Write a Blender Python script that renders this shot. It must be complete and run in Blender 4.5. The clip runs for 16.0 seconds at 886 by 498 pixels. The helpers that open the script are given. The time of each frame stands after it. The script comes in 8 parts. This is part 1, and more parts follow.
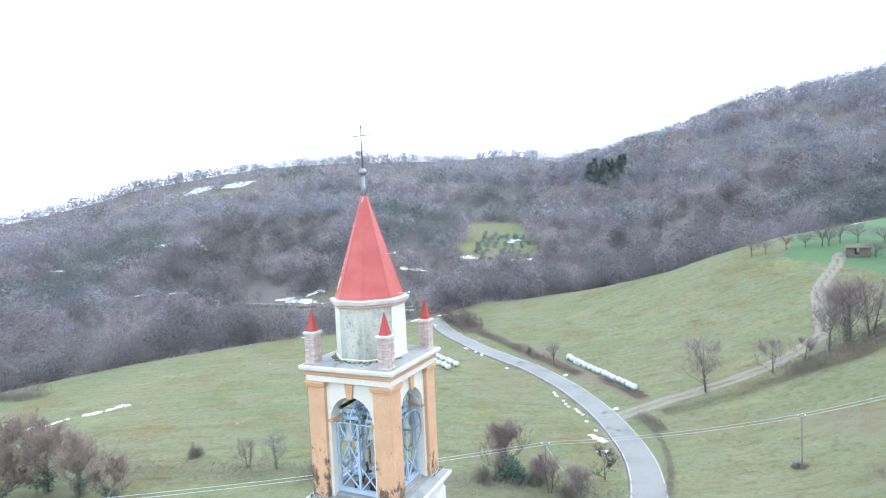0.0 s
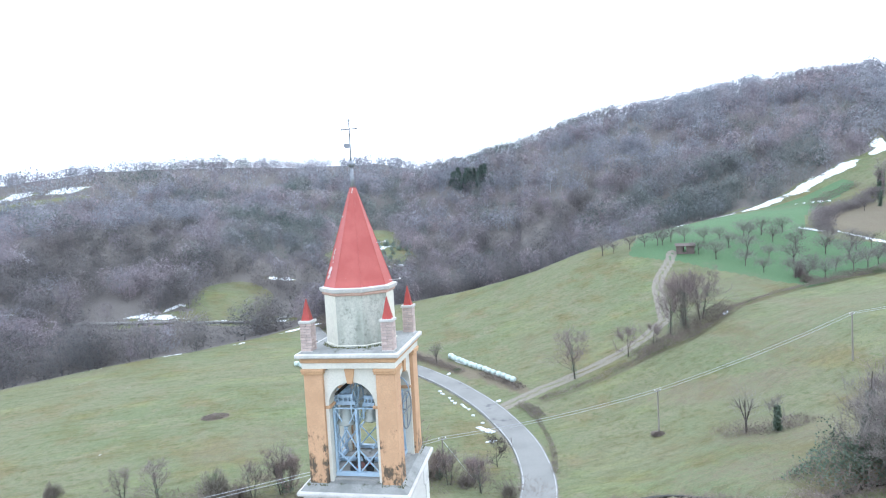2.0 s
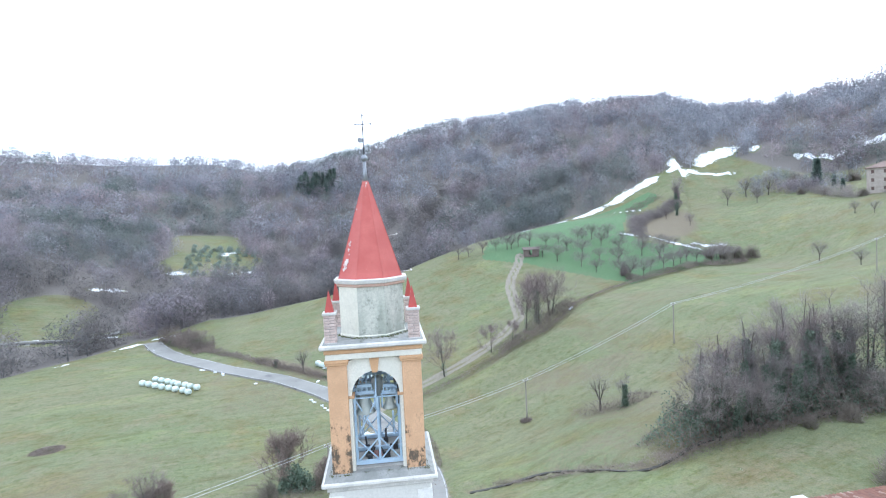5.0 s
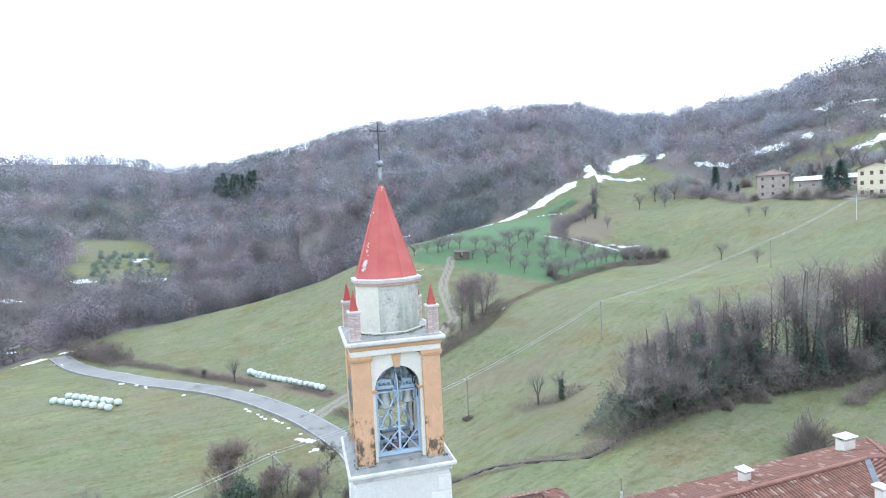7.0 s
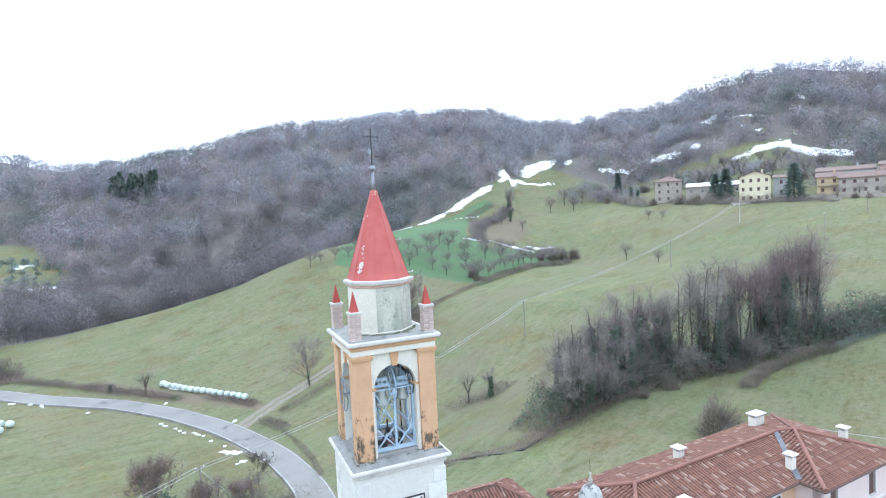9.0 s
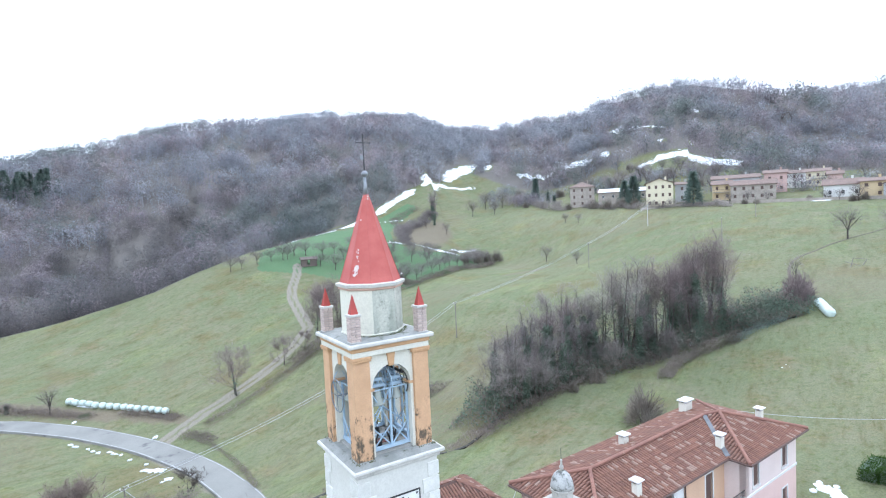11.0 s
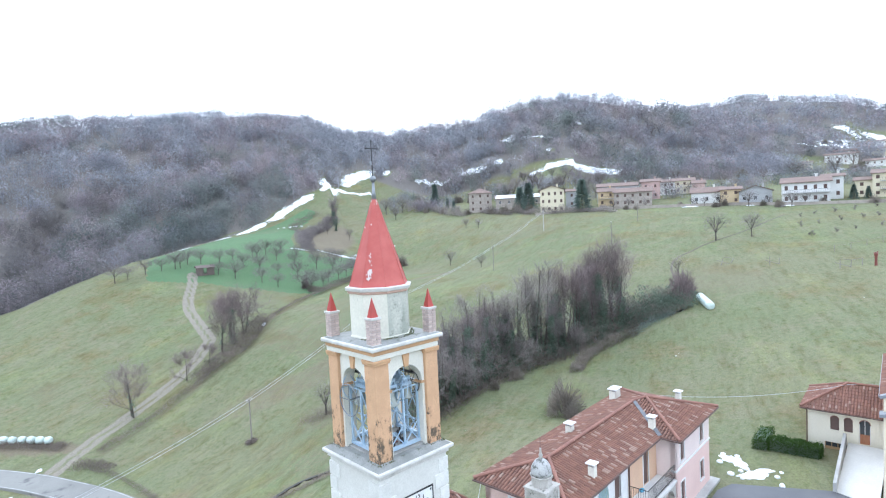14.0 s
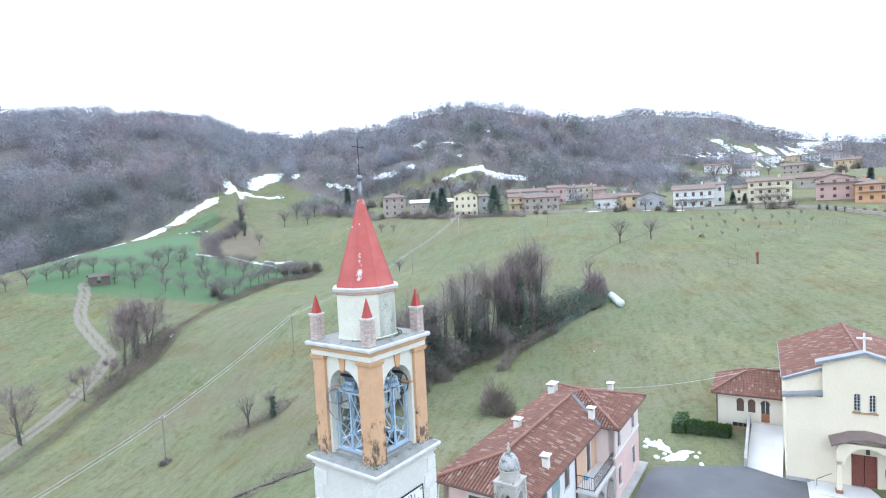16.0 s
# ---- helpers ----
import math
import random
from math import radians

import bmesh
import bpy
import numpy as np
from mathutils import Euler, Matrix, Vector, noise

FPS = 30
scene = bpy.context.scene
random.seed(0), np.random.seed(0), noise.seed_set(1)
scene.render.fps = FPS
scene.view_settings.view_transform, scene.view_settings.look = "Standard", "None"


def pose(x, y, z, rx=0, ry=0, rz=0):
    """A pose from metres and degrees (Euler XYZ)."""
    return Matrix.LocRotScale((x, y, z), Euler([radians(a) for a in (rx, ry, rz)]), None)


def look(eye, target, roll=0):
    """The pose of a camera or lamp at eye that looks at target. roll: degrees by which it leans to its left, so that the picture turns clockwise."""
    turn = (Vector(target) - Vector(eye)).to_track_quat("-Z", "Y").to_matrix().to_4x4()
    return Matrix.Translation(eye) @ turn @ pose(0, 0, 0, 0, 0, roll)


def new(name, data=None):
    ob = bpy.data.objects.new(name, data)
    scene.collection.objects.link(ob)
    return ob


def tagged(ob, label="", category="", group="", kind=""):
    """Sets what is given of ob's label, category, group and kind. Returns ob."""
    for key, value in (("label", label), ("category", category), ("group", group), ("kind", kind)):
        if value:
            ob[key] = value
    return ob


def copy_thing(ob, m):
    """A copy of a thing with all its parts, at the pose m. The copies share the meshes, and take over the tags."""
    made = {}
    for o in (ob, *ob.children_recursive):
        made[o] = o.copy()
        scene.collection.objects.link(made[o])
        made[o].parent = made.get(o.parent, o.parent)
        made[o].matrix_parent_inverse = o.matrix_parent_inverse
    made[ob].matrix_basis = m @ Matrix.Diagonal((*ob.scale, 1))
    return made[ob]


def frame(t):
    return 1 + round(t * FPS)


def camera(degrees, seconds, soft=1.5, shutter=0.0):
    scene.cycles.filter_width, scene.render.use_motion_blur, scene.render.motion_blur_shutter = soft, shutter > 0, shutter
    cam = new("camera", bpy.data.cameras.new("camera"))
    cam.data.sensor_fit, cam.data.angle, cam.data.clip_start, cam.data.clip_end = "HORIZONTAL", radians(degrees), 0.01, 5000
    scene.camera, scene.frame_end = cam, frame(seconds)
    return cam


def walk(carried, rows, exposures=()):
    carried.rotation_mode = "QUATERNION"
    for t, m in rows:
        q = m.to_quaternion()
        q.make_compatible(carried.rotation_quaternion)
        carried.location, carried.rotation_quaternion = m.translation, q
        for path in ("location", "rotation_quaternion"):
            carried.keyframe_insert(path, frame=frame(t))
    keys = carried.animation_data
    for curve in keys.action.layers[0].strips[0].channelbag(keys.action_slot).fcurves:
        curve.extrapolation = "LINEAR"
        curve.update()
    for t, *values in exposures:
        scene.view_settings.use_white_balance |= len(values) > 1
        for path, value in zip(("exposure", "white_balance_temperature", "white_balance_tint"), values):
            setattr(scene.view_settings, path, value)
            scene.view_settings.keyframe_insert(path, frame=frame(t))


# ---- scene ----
cam = camera(78.2, 16.0, 1.15)
PATH = [
    (0, (-0.211, 0.579, 20.304), (-0.316, 10.565, 19.782), -2.57),
    (0.5, (-0.828, -0.125, 20.194), (0.091, 9.821, 19.712), -3.17),
    (1, (-1.860, -0.296, 20.103), (-0.410, 9.587, 19.619), -3.23),
    (1.5, (-2.914, -0.037, 19.902), (-1.020, 9.770, 19.415), -3.18),
    (2, (-3.845, -0.121, 19.955), (-1.471, 9.580, 19.454), -3.14),
    (2.5, (-4.756, 0.073, 19.869), (-1.996, 9.672, 19.368), -3.19),
    (3, (-5.631, 0.228, 19.844), (-2.496, 9.711, 19.333), -3.03),
    (3.5, (-6.461, 0.244, 19.879), (-2.883, 9.567, 19.363), -3.09),
    (4, (-7.259, 0.388, 19.827), (-3.098, 9.466, 19.303), -2.97),
    (6.5, (-10.970, 1.305, 19.902), (-5.061, 9.355, 19.367), -2.75),
    (7, (-11.656, 1.469, 19.943), (-5.436, 9.281, 19.404), -2.80),
    (7.5, (-12.288, 1.712, 19.965), (-5.759, 9.266, 19.417), -2.76),
    (8, (-12.887, 1.985, 19.985), (-6.057, 9.267, 19.428), -2.72),
    (8.5, (-13.419, 2.320, 20.019), (-6.315, 9.336, 19.458), -2.67),
    (9, (-13.998, 2.554, 20.085), (-6.617, 9.277, 19.518), -2.73),
    (11.5, (-16.475, 4.396, 20.253), (-7.994, 9.663, 19.681), -2.68),
    (12, (-16.917, 4.863, 20.290), (-8.275, 9.862, 19.717), -2.72),
    (12.5, (-17.252, 5.323, 20.292), (-8.463, 10.058, 19.722), -2.66),
    (13, (-17.655, 5.826, 20.322), (-8.706, 10.252, 19.755), -2.71),
    (13.5, (-18.024, 6.368, 20.337), (-8.934, 10.496, 19.768), -2.76),
    (14, (-18.398, 6.922, 20.367), (-9.175, 10.745, 19.799), -2.80),
    (14.5, (-18.644, 7.522, 20.340), (-9.285, 10.999, 19.779), -2.75),
    (15, (-18.900, 8.103, 20.333), (-9.404, 11.186, 19.768), -2.80),
    (15.5, (-19.125, 8.718, 20.316), (-9.500, 11.370, 19.756), -2.76),
    (16, (-19.332, 9.365, 20.316), (-9.600, 11.593, 19.756), -2.81),
]
walk(cam, [(t, look(eye, target, roll)) for t, eye, target, roll in PATH], [(0, 0.50, 5450, 8), (0.5, 0.42, 5450, 8), (1.2, 0.33, 5450, 8), (16, 0.33, 5450, 8)])
# ---------------------------------------------------------------- overcast winter light
world = bpy.data.worlds.new("overcast")
scene.world = world
world.use_nodes = True
wn, wl = world.node_tree.nodes, world.node_tree.links
sky = wn.new("ShaderNodeTexSky")
sky.sky_type, sky.sun_disc = "NISHITA", False
sky.sun_elevation, sky.sun_rotation = radians(32), radians(60)
sky.air_density, sky.dust_density, sky.ozone_density = 1.0, 4.0, 1.0
cloud = wn.new("ShaderNodeMix")
cloud.data_type = "RGBA"
cloud.inputs[0].default_value = 0.92
cloud.inputs[7].default_value = (17.2, 17.6, 18.4, 1)
wl.new(sky.outputs[0], cloud.inputs[6])
wl.new(cloud.outputs[2], wn["Background"].inputs[0])
wn["Background"].inputs[1].default_value = 0.115
sun = bpy.data.lights.new("sun", "SUN")
sun.energy, sun.angle, sun.color = 0.9, radians(25), (1.0, 0.97, 0.92)
sun_ob = new("sun", sun)
sun_ob.matrix_world = look((0, 0, 60), (0 - math.sin(radians(60)) * 40, 0 - math.cos(radians(60)) * 40, 60 - 26))
# ---------------------------------------------------------------- materials
def nodes(name):
    m = bpy.data.materials.new(name)
    m.use_nodes = True
    return m, m.node_tree.nodes, m.node_tree.links, m.node_tree.nodes["Principled BSDF"]


def noise_node(n, l, scale, detail=4, rough=0.6, world_space=False, stretch=None):
    c = n.new("ShaderNodeTexCoord")
    out = c.outputs["Object"]
    if world_space:
        out = n.new("ShaderNodeNewGeometry").outputs["Position"]
    if stretch:
        mp = n.new("ShaderNodeMapping")
        mp.inputs["Scale"].default_value = stretch
        l.new(out, mp.inputs[0])
        out = mp.outputs[0]
    t = n.new("ShaderNodeTexNoise")
    t.inputs["Scale"].default_value, t.inputs["Detail"].default_value, t.inputs["Roughness"].default_value = scale, detail, rough
    l.new(out, t.inputs["Vector"])
    return t.outputs["Fac"]


def ramp(n, l, fac, lo, hi):
    r = n.new("ShaderNodeMapRange")
    r.interpolation_type = "SMOOTHSTEP"
    r.inputs[1].default_value, r.inputs[2].default_value = lo, hi
    l.new(fac, r.inputs[0])
    return r.outputs[0]


def blend(n, l, fac, a, b, mode="MIX"):
    x = n.new("ShaderNodeMix")
    x.data_type, x.blend_type = "RGBA", mode
    for k, v in ((0, fac), (6, a), (7, b)):
        if isinstance(v, (int, float)):
            x.inputs[k].default_value = v
        elif isinstance(v, tuple):
            x.inputs[k].default_value = (*v, 1)
        else:
            l.new(v, x.inputs[k])
    return x.outputs[2]


def maths(n, l, op, a, b):
    x = n.new("ShaderNodeMath")
    x.operation = op
    for k, v in ((0, a), (1, b)):
        if isinstance(v, (int, float)):
            x.inputs[k].default_value = v
        else:
            l.new(v, x.inputs[k])
    return x.outputs[0]


def bumped(n, l, p, fac, strength, distance=0.02):
    b = n.new("ShaderNodeBump")
    b.inputs["Strength"].default_value, b.inputs["Distance"].default_value = strength, distance
    l.new(fac, b.inputs["Height"])
    l.new(b.outputs[0], p.inputs["Normal"])


def surface(name, col, col2, rough=0.85, scale=1.2, fine=18.0, bump=0.3, metal=0.0, stain=None, vary=0.0, stretch=None, at_world=False, amount=1.0):
    """A weathered surface: two colours mixed at a large and a fine scale, an optional stain (colour, scale, from, to)."""
    m, n, l, p = nodes(name)
    big = noise_node(n, l, scale, 5, 0.6, at_world, stretch)
    small = noise_node(n, l, fine, 3, 0.7, at_world)
    c = blend(n, l, ramp(n, l, big, 0.35, 0.68), col, tuple(a + (b - a) * amount for a, b in zip(col, col2)))
    c = blend(n, l, ramp(n, l, small, 0.3, 0.75), c, blend(n, l, 0.5, c, tuple(0.80 * v for v in col2)))
    if stain:
        colour, s_scale, lo, hi = stain
        s = noise_node(n, l, s_scale, 6, 0.68, at_world)
        c = blend(n, l, ramp(n, l, s, lo, hi), c, colour)
    if vary:
        info = n.new("ShaderNodeObjectInfo")
        k = maths(n, l, "MULTIPLY_ADD", info.outputs["Random"], vary)
        k.node.inputs[2].default_value = 1 - vary / 2
        hsv = n.new("ShaderNodeHueSaturation")
        l.new(c, hsv.inputs["Color"])
        l.new(k, hsv.inputs["Value"])
        c = hsv.outputs[0]
    l.new(c, p.inputs["Base Color"])
    p.inputs["Roughness"].default_value, p.inputs["Metallic"].default_value = rough, metal
    bumped(n, l, p, small, bump)
    return m


def twigs(name, col, col2, scale=0.09, green=None, tree_tone=False):
    """Bark and twigs: colour drifts from tree to tree with the place."""
    m, n, l, p = nodes(name)
    grain = 0.45
    f = noise_node(n, l, scale, 2, 0.5, True)
    c = blend(n, l, ramp(n, l, f, 0.35, 0.65), col, col2)
    per = noise_node(n, l, 0.14, 1, 0.5, True)
    c = blend(n, l, ramp(n, l, per, 0.38, 0.62), c, blend(n, l, 1.0, c, (0.74, 0.73, 0.74), "MULTIPLY"))
    if tree_tone:
        grain = 0.12
        at = n.new("ShaderNodeAttribute")
        at.attribute_name = "tone"
        c = blend(n, l, at.outputs["Fac"], blend(n, l, 1.0, c, (0.70, 0.72, 0.74), "MULTIPLY"), blend(n, l, 1.0, c, (1.16, 1.10, 1.06), "MULTIPLY"))
    g = n.new("ShaderNodeNewGeometry")
    c = blend(n, l, maths(n, l, "MULTIPLY", g.outputs["Random Per Island"], grain), c, tuple(0.45 * v for v in col2))
    if green:
        f2 = noise_node(n, l, scale * 1.7, 2, 0.5, True)
        c = blend(n, l, ramp(n, l, f2, 0.62, 0.7), c, green)
    l.new(c, p.inputs["Base Color"])
    p.inputs["Roughness"].default_value = 0.95
    p.inputs["Specular IOR Level"].default_value = 0.1
    thin, mix = n.new("ShaderNodeBsdfTranslucent"), n.new("ShaderNodeMixShader")
    l.new(c, thin.inputs["Color"])
    mix.inputs[0].default_value = 0.42 if tree_tone else 0.35
    l.new(p.outputs[0], mix.inputs[1])
    l.new(thin.outputs[0], mix.inputs[2])
    l.new(mix.outputs[0], n["Material Output"].inputs["Surface"])
    return m


M = {}
M["red_paint"] = surface("red_paint", (0.40, 0.075, 0.06), (0.47, 0.11, 0.09), 0.55, 1.5, 22, 0.15, stain=((0.55, 0.27, 0.23), 7.0, 0.68, 0.75))
M["red_cap"] = surface("red_cap", (0.42, 0.06, 0.045), (0.34, 0.05, 0.04), 0.5, 3, 25, 0.15)
M["ochre_clean"] = surface("ochre_clean", (0.60, 0.37, 0.20), (0.50, 0.31, 0.17), 0.9, 2.0, 24, 0.3, stain=((0.13, 0.10, 0.07), 2.0, 0.66, 0.8))
M["lime_white"] = surface("lime_white", (0.74, 0.71, 0.62), (0.65, 0.63, 0.55), 0.9, 0.8, 20, 0.25, stain=((0.36, 0.36, 0.34), 1.6, 0.62, 0.82))
M["shaft_white"] = surface("shaft_white", (0.67, 0.655, 0.61), (0.60, 0.585, 0.54), 0.9, 0.6, 16, 0.25, stain=((0.45, 0.44, 0.42), 0.9, 0.62, 0.85))
M["quoin"] = surface("quoin", (0.70, 0.685, 0.645), (0.61, 0.60, 0.56), 0.88, 2, 22, 0.3, vary=0.12)
M["drum"] = surface("drum", (0.74, 0.71, 0.60), (0.65, 0.63, 0.53), 0.92, 1.1, 18, 0.35, stain=((0.36, 0.36, 0.30), 1.7, 0.60, 0.78))
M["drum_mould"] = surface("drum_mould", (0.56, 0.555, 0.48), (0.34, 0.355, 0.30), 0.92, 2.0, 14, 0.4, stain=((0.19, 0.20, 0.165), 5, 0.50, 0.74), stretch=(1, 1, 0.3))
M["salmon"] = surface("salmon", (0.62, 0.42, 0.33), (0.52, 0.36, 0.29), 0.9, 2, 20, 0.2)
M["flake"] = surface("flake", (0.70, 0.60, 0.56), (0.58, 0.50, 0.47), 0.85, 8, 40, 0.3)
M["stone_ledge"] = surface("stone_ledge", (0.34, 0.34, 0.32), (0.22, 0.225, 0.21), 0.9, 1.4, 20, 0.4, stain=((0.09, 0.10, 0.065), 2.2, 0.57, 0.7))
M["stone_edge"] = surface("stone_edge", (0.64, 0.615, 0.575), (0.51, 0.495, 0.46), 0.85, 2.2, 24, 0.3, stain=((0.30, 0.30, 0.29), 3, 0.6, 0.78))
M["moss"] = surface("moss", (0.07, 0.09, 0.035), (0.12, 0.12, 0.05), 0.98, 5, 40, 0.8)
M["brick_pale"] = surface("brick_pale", (0.50, 0.39, 0.345), (0.60, 0.50, 0.455), 0.9, 4, 40, 0.4, vary=0.3)
M["mortar"] = surface("mortar", (0.42, 0.38, 0.35), (0.34, 0.31, 0.29), 0.95, 5, 40, 0.4)
M["blue_steel"] = surface("blue_steel", (0.33, 0.45, 0.58), (0.43, 0.53, 0.62), 0.5, 3, 30, 0.15, stain=((0.14, 0.09, 0.06), 5, 0.66, 0.76))
M["bronze"] = surface("bronze", (0.30, 0.335, 0.31), (0.39, 0.40, 0.36), 0.55, 3, 30, 0.2, metal=0.35)
M["dark_iron"] = surface("dark_iron", (0.045, 0.05, 0.06), (0.08, 0.075, 0.07), 0.6, 4, 30, 0.2, metal=0.5)
M["zinc"] = surface("zinc", (0.34, 0.36, 0.38), (0.25, 0.26, 0.28), 0.45, 3, 30, 0.15, metal=0.7)
M["belfry_in"] = surface("belfry_in", (0.40, 0.39, 0.36), (0.28, 0.27, 0.25), 0.95, 1.2, 18, 0.4, stain=((0.16, 0.15, 0.13), 1.8, 0.58, 0.75))
M["black"] = surface("black", (0.02, 0.02, 0.022), (0.035, 0.035, 0.035), 0.6, 4, 30, 0.1)
M["dial"] = surface("dial", (0.78, 0.78, 0.76), (0.70, 0.70, 0.68), 0.5, 2, 20, 0.1)
M["tile"] = surface("tile", (0.31, 0.145, 0.10), (0.24, 0.105, 0.078), 0.88, 3.0, 30, 0.4, vary=0.75)
M["tile_stuff"] = surface("tile_stuff", (0.30, 0.15, 0.11), (0.22, 0.11, 0.085), 0.88, 0.7, 9, 0.4, stain=((0.46, 0.33, 0.26), 2.4, 0.64, 0.72))
M["pink"] = surface("pink", (0.72, 0.53, 0.475), (0.67, 0.485, 0.435), 0.92, 0.5, 12, 0.2, stain=((0.60, 0.45, 0.40), 0.9, 0.6, 0.8))
M["pink_pale"] = surface("pink_pale", (0.76, 0.645, 0.60), (0.71, 0.60, 0.555), 0.92, 0.5, 12, 0.2)
M["lead"] = surface("lead", (0.17, 0.175, 0.185), (0.12, 0.125, 0.135), 0.7, 3, 30, 0.2)
M["tile_gap"] = surface("tile_gap", (0.11, 0.06, 0.045), (0.075, 0.042, 0.034), 0.95, 2, 20, 0.2)
M["peach"] = surface("peach", (0.66, 0.45, 0.30), (0.60, 0.40, 0.27), 0.92, 0.5, 12, 0.2)
M["trim_white"] = surface("trim_white", (0.76, 0.75, 0.73), (0.68, 0.67, 0.65), 0.85, 1.5, 18, 0.2)
M["cream"] = surface("cream", (0.77, 0.69, 0.53), (0.73, 0.65, 0.49), 0.92, 0.4, 10, 0.2)
M["cream_pale"] = surface("cream_pale", (0.77, 0.72, 0.60), (0.72, 0.67, 0.55), 0.92, 0.4, 10, 0.2)
M["shutter"] = surface("shutter", (0.085, 0.05, 0.04), (0.12, 0.07, 0.055), 0.6, 3, 30, 0.3, stretch=(1, 1, 12))
M["door_wood"] = surface("door_wood", (0.16, 0.045, 0.035), (0.21, 0.07, 0.05), 0.5, 4, 30, 0.3, stretch=(6, 6, 0.5))
M["wood_tan"] = surface("wood_tan", (0.40, 0.26, 0.13), (0.33, 0.21, 0.10), 0.6, 4, 30, 0.3, stretch=(6, 6, 0.5))
M["sheet_grey"] = surface("sheet_grey", (0.31, 0.325, 0.35), (0.25, 0.265, 0.285), 0.45, 1.5, 20, 0.1, metal=0.4)
M["concrete"] = surface("concrete", (0.46, 0.45, 0.43), (0.36, 0.355, 0.34), 0.92, 0.8, 16, 0.3, stain=((0.24, 0.235, 0.22), 1.3, 0.6, 0.75))
M["concrete_pale"] = surface("concrete_pale", (0.66, 0.645, 0.62), (0.58, 0.57, 0.55), 0.9, 0.5, 12, 0.2)
M["old_stone"] = surface("old_stone", (0.52, 0.49, 0.45), (0.38, 0.36, 0.32), 0.92, 1.6, 18, 0.5, stain=((0.15, 0.15, 0.13), 3.2, 0.54, 0.68))
M["asphalt"] = surface("asphalt", (0.245, 0.24, 0.22), (0.20, 0.195, 0.18), 0.9, 0.25, 9, 0.3, at_world=True, stain=((0.12, 0.115, 0.115), 0.22, 0.60, 0.68))
M["asphalt_wet"] = surface("asphalt_wet", (0.085, 0.087, 0.095), (0.12, 0.122, 0.13), 0.55, 0.3, 9, 0.2, at_world=True)
M["road_line"] = surface("road_line", (0.46, 0.46, 0.45), (0.30, 0.30, 0.29), 0.8, 0.6, 6, 0.1, at_world=True, stain=((0.22, 0.22, 0.21), 0.5, 0.52, 0.6))
M["gravel"] = surface("gravel", (0.34, 0.30, 0.25), (0.26, 0.235, 0.19), 0.97, 0.5, 6, 0.6, at_world=True, stain=((0.13, 0.14, 0.07), 0.6, 0.6, 0.72))
M["snow"] = surface("snow", (0.84, 0.86, 0.90), (0.76, 0.79, 0.84), 0.7, 0.6, 5, 0.5, at_world=True)
M["bale_wrap"] = surface("bale_wrap", (0.60, 0.68, 0.64), (0.50, 0.585, 0.55), 0.35, 1.5, 10, 0.25, vary=0.12)
M["wood_pole"] = surface("wood_pole", (0.30, 0.27, 0.23), (0.22, 0.20, 0.17), 0.92, 2, 20, 0.4, stretch=(4, 4, 0.4))
M["pole_pale"] = surface("pole_pale", (0.52, 0.51, 0.49), (0.44, 0.43, 0.41), 0.9, 2, 20, 0.3)
M["wire"] = surface("wire", (0.50, 0.51, 0.52), (0.42, 0.43, 0.44), 0.5, 3, 30, 0.0)
M["bark"] = twigs("bark", (0.22, 0.19, 0.17), (0.165, 0.145, 0.13), 0.3)
M["shrub"] = twigs("shrub", (0.34, 0.29, 0.25), (0.27, 0.245, 0.20), 0.3, green=(0.19, 0.21, 0.14))
M["twig_grey"] = twigs("twig_grey", (0.32, 0.285, 0.275), (0.26, 0.23, 0.22), 0.15)
M["twig_red"] = twigs("twig_red", (0.36, 0.295, 0.285), (0.29, 0.235, 0.225), 0.15)
M["ivy"] = twigs("ivy", (0.175, 0.235, 0.175), (0.225, 0.28, 0.21), 0.4)
M["conifer"] = twigs("conifer", (0.16, 0.215, 0.185), (0.20, 0.25, 0.21), 0.2)
M["hedge"] = twigs("hedge", (0.06, 0.115, 0.03), (0.09, 0.15, 0.045), 0.5)
M["bramble"] = twigs("bramble", (0.34, 0.285, 0.245), (0.27, 0.23, 0.20), 0.15, green=(0.15, 0.175, 0.11))
# distance haze is put into this lightened, bluish bark colour
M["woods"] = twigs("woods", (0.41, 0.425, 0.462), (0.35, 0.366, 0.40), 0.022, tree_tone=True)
# near woods: darker, browner bark without the haze tint
M["woods_unhazed"] = twigs("woods_unhazed", (0.27, 0.255, 0.25), (0.215, 0.21, 0.205), 0.03, tree_tone=True)
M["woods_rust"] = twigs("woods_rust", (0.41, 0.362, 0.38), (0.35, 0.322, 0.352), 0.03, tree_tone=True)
M["woods_green"] = twigs("woods_green", (0.20, 0.235, 0.215), (0.26, 0.285, 0.275), 0.05, tree_tone=True)
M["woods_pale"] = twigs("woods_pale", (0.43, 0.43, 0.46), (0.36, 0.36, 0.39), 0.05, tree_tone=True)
M["olive"] = twigs("olive", (0.26, 0.33, 0.28), (0.34, 0.40, 0.35), 0.3)
M["twig_pale"] = twigs("twig_pale", (0.45, 0.405, 0.375), (0.36, 0.32, 0.295), 0.15)
M["dead_leaf"] = twigs("dead_leaf", (0.42, 0.335, 0.285), (0.33, 0.27, 0.23), 0.3)
M["rock"] = surface("rock", (0.50, 0.49, 0.47), (0.36, 0.35, 0.34), 0.95, 0.3, 2.0, 0.6, at_world=True, stain=((0.16, 0.15, 0.13), 0.5, 0.52, 0.62))
M["soil"] = surface("soil", (0.14, 0.115, 0.085), (0.09, 0.075, 0.055), 0.97, 0.6, 6, 0.6, at_world=True)
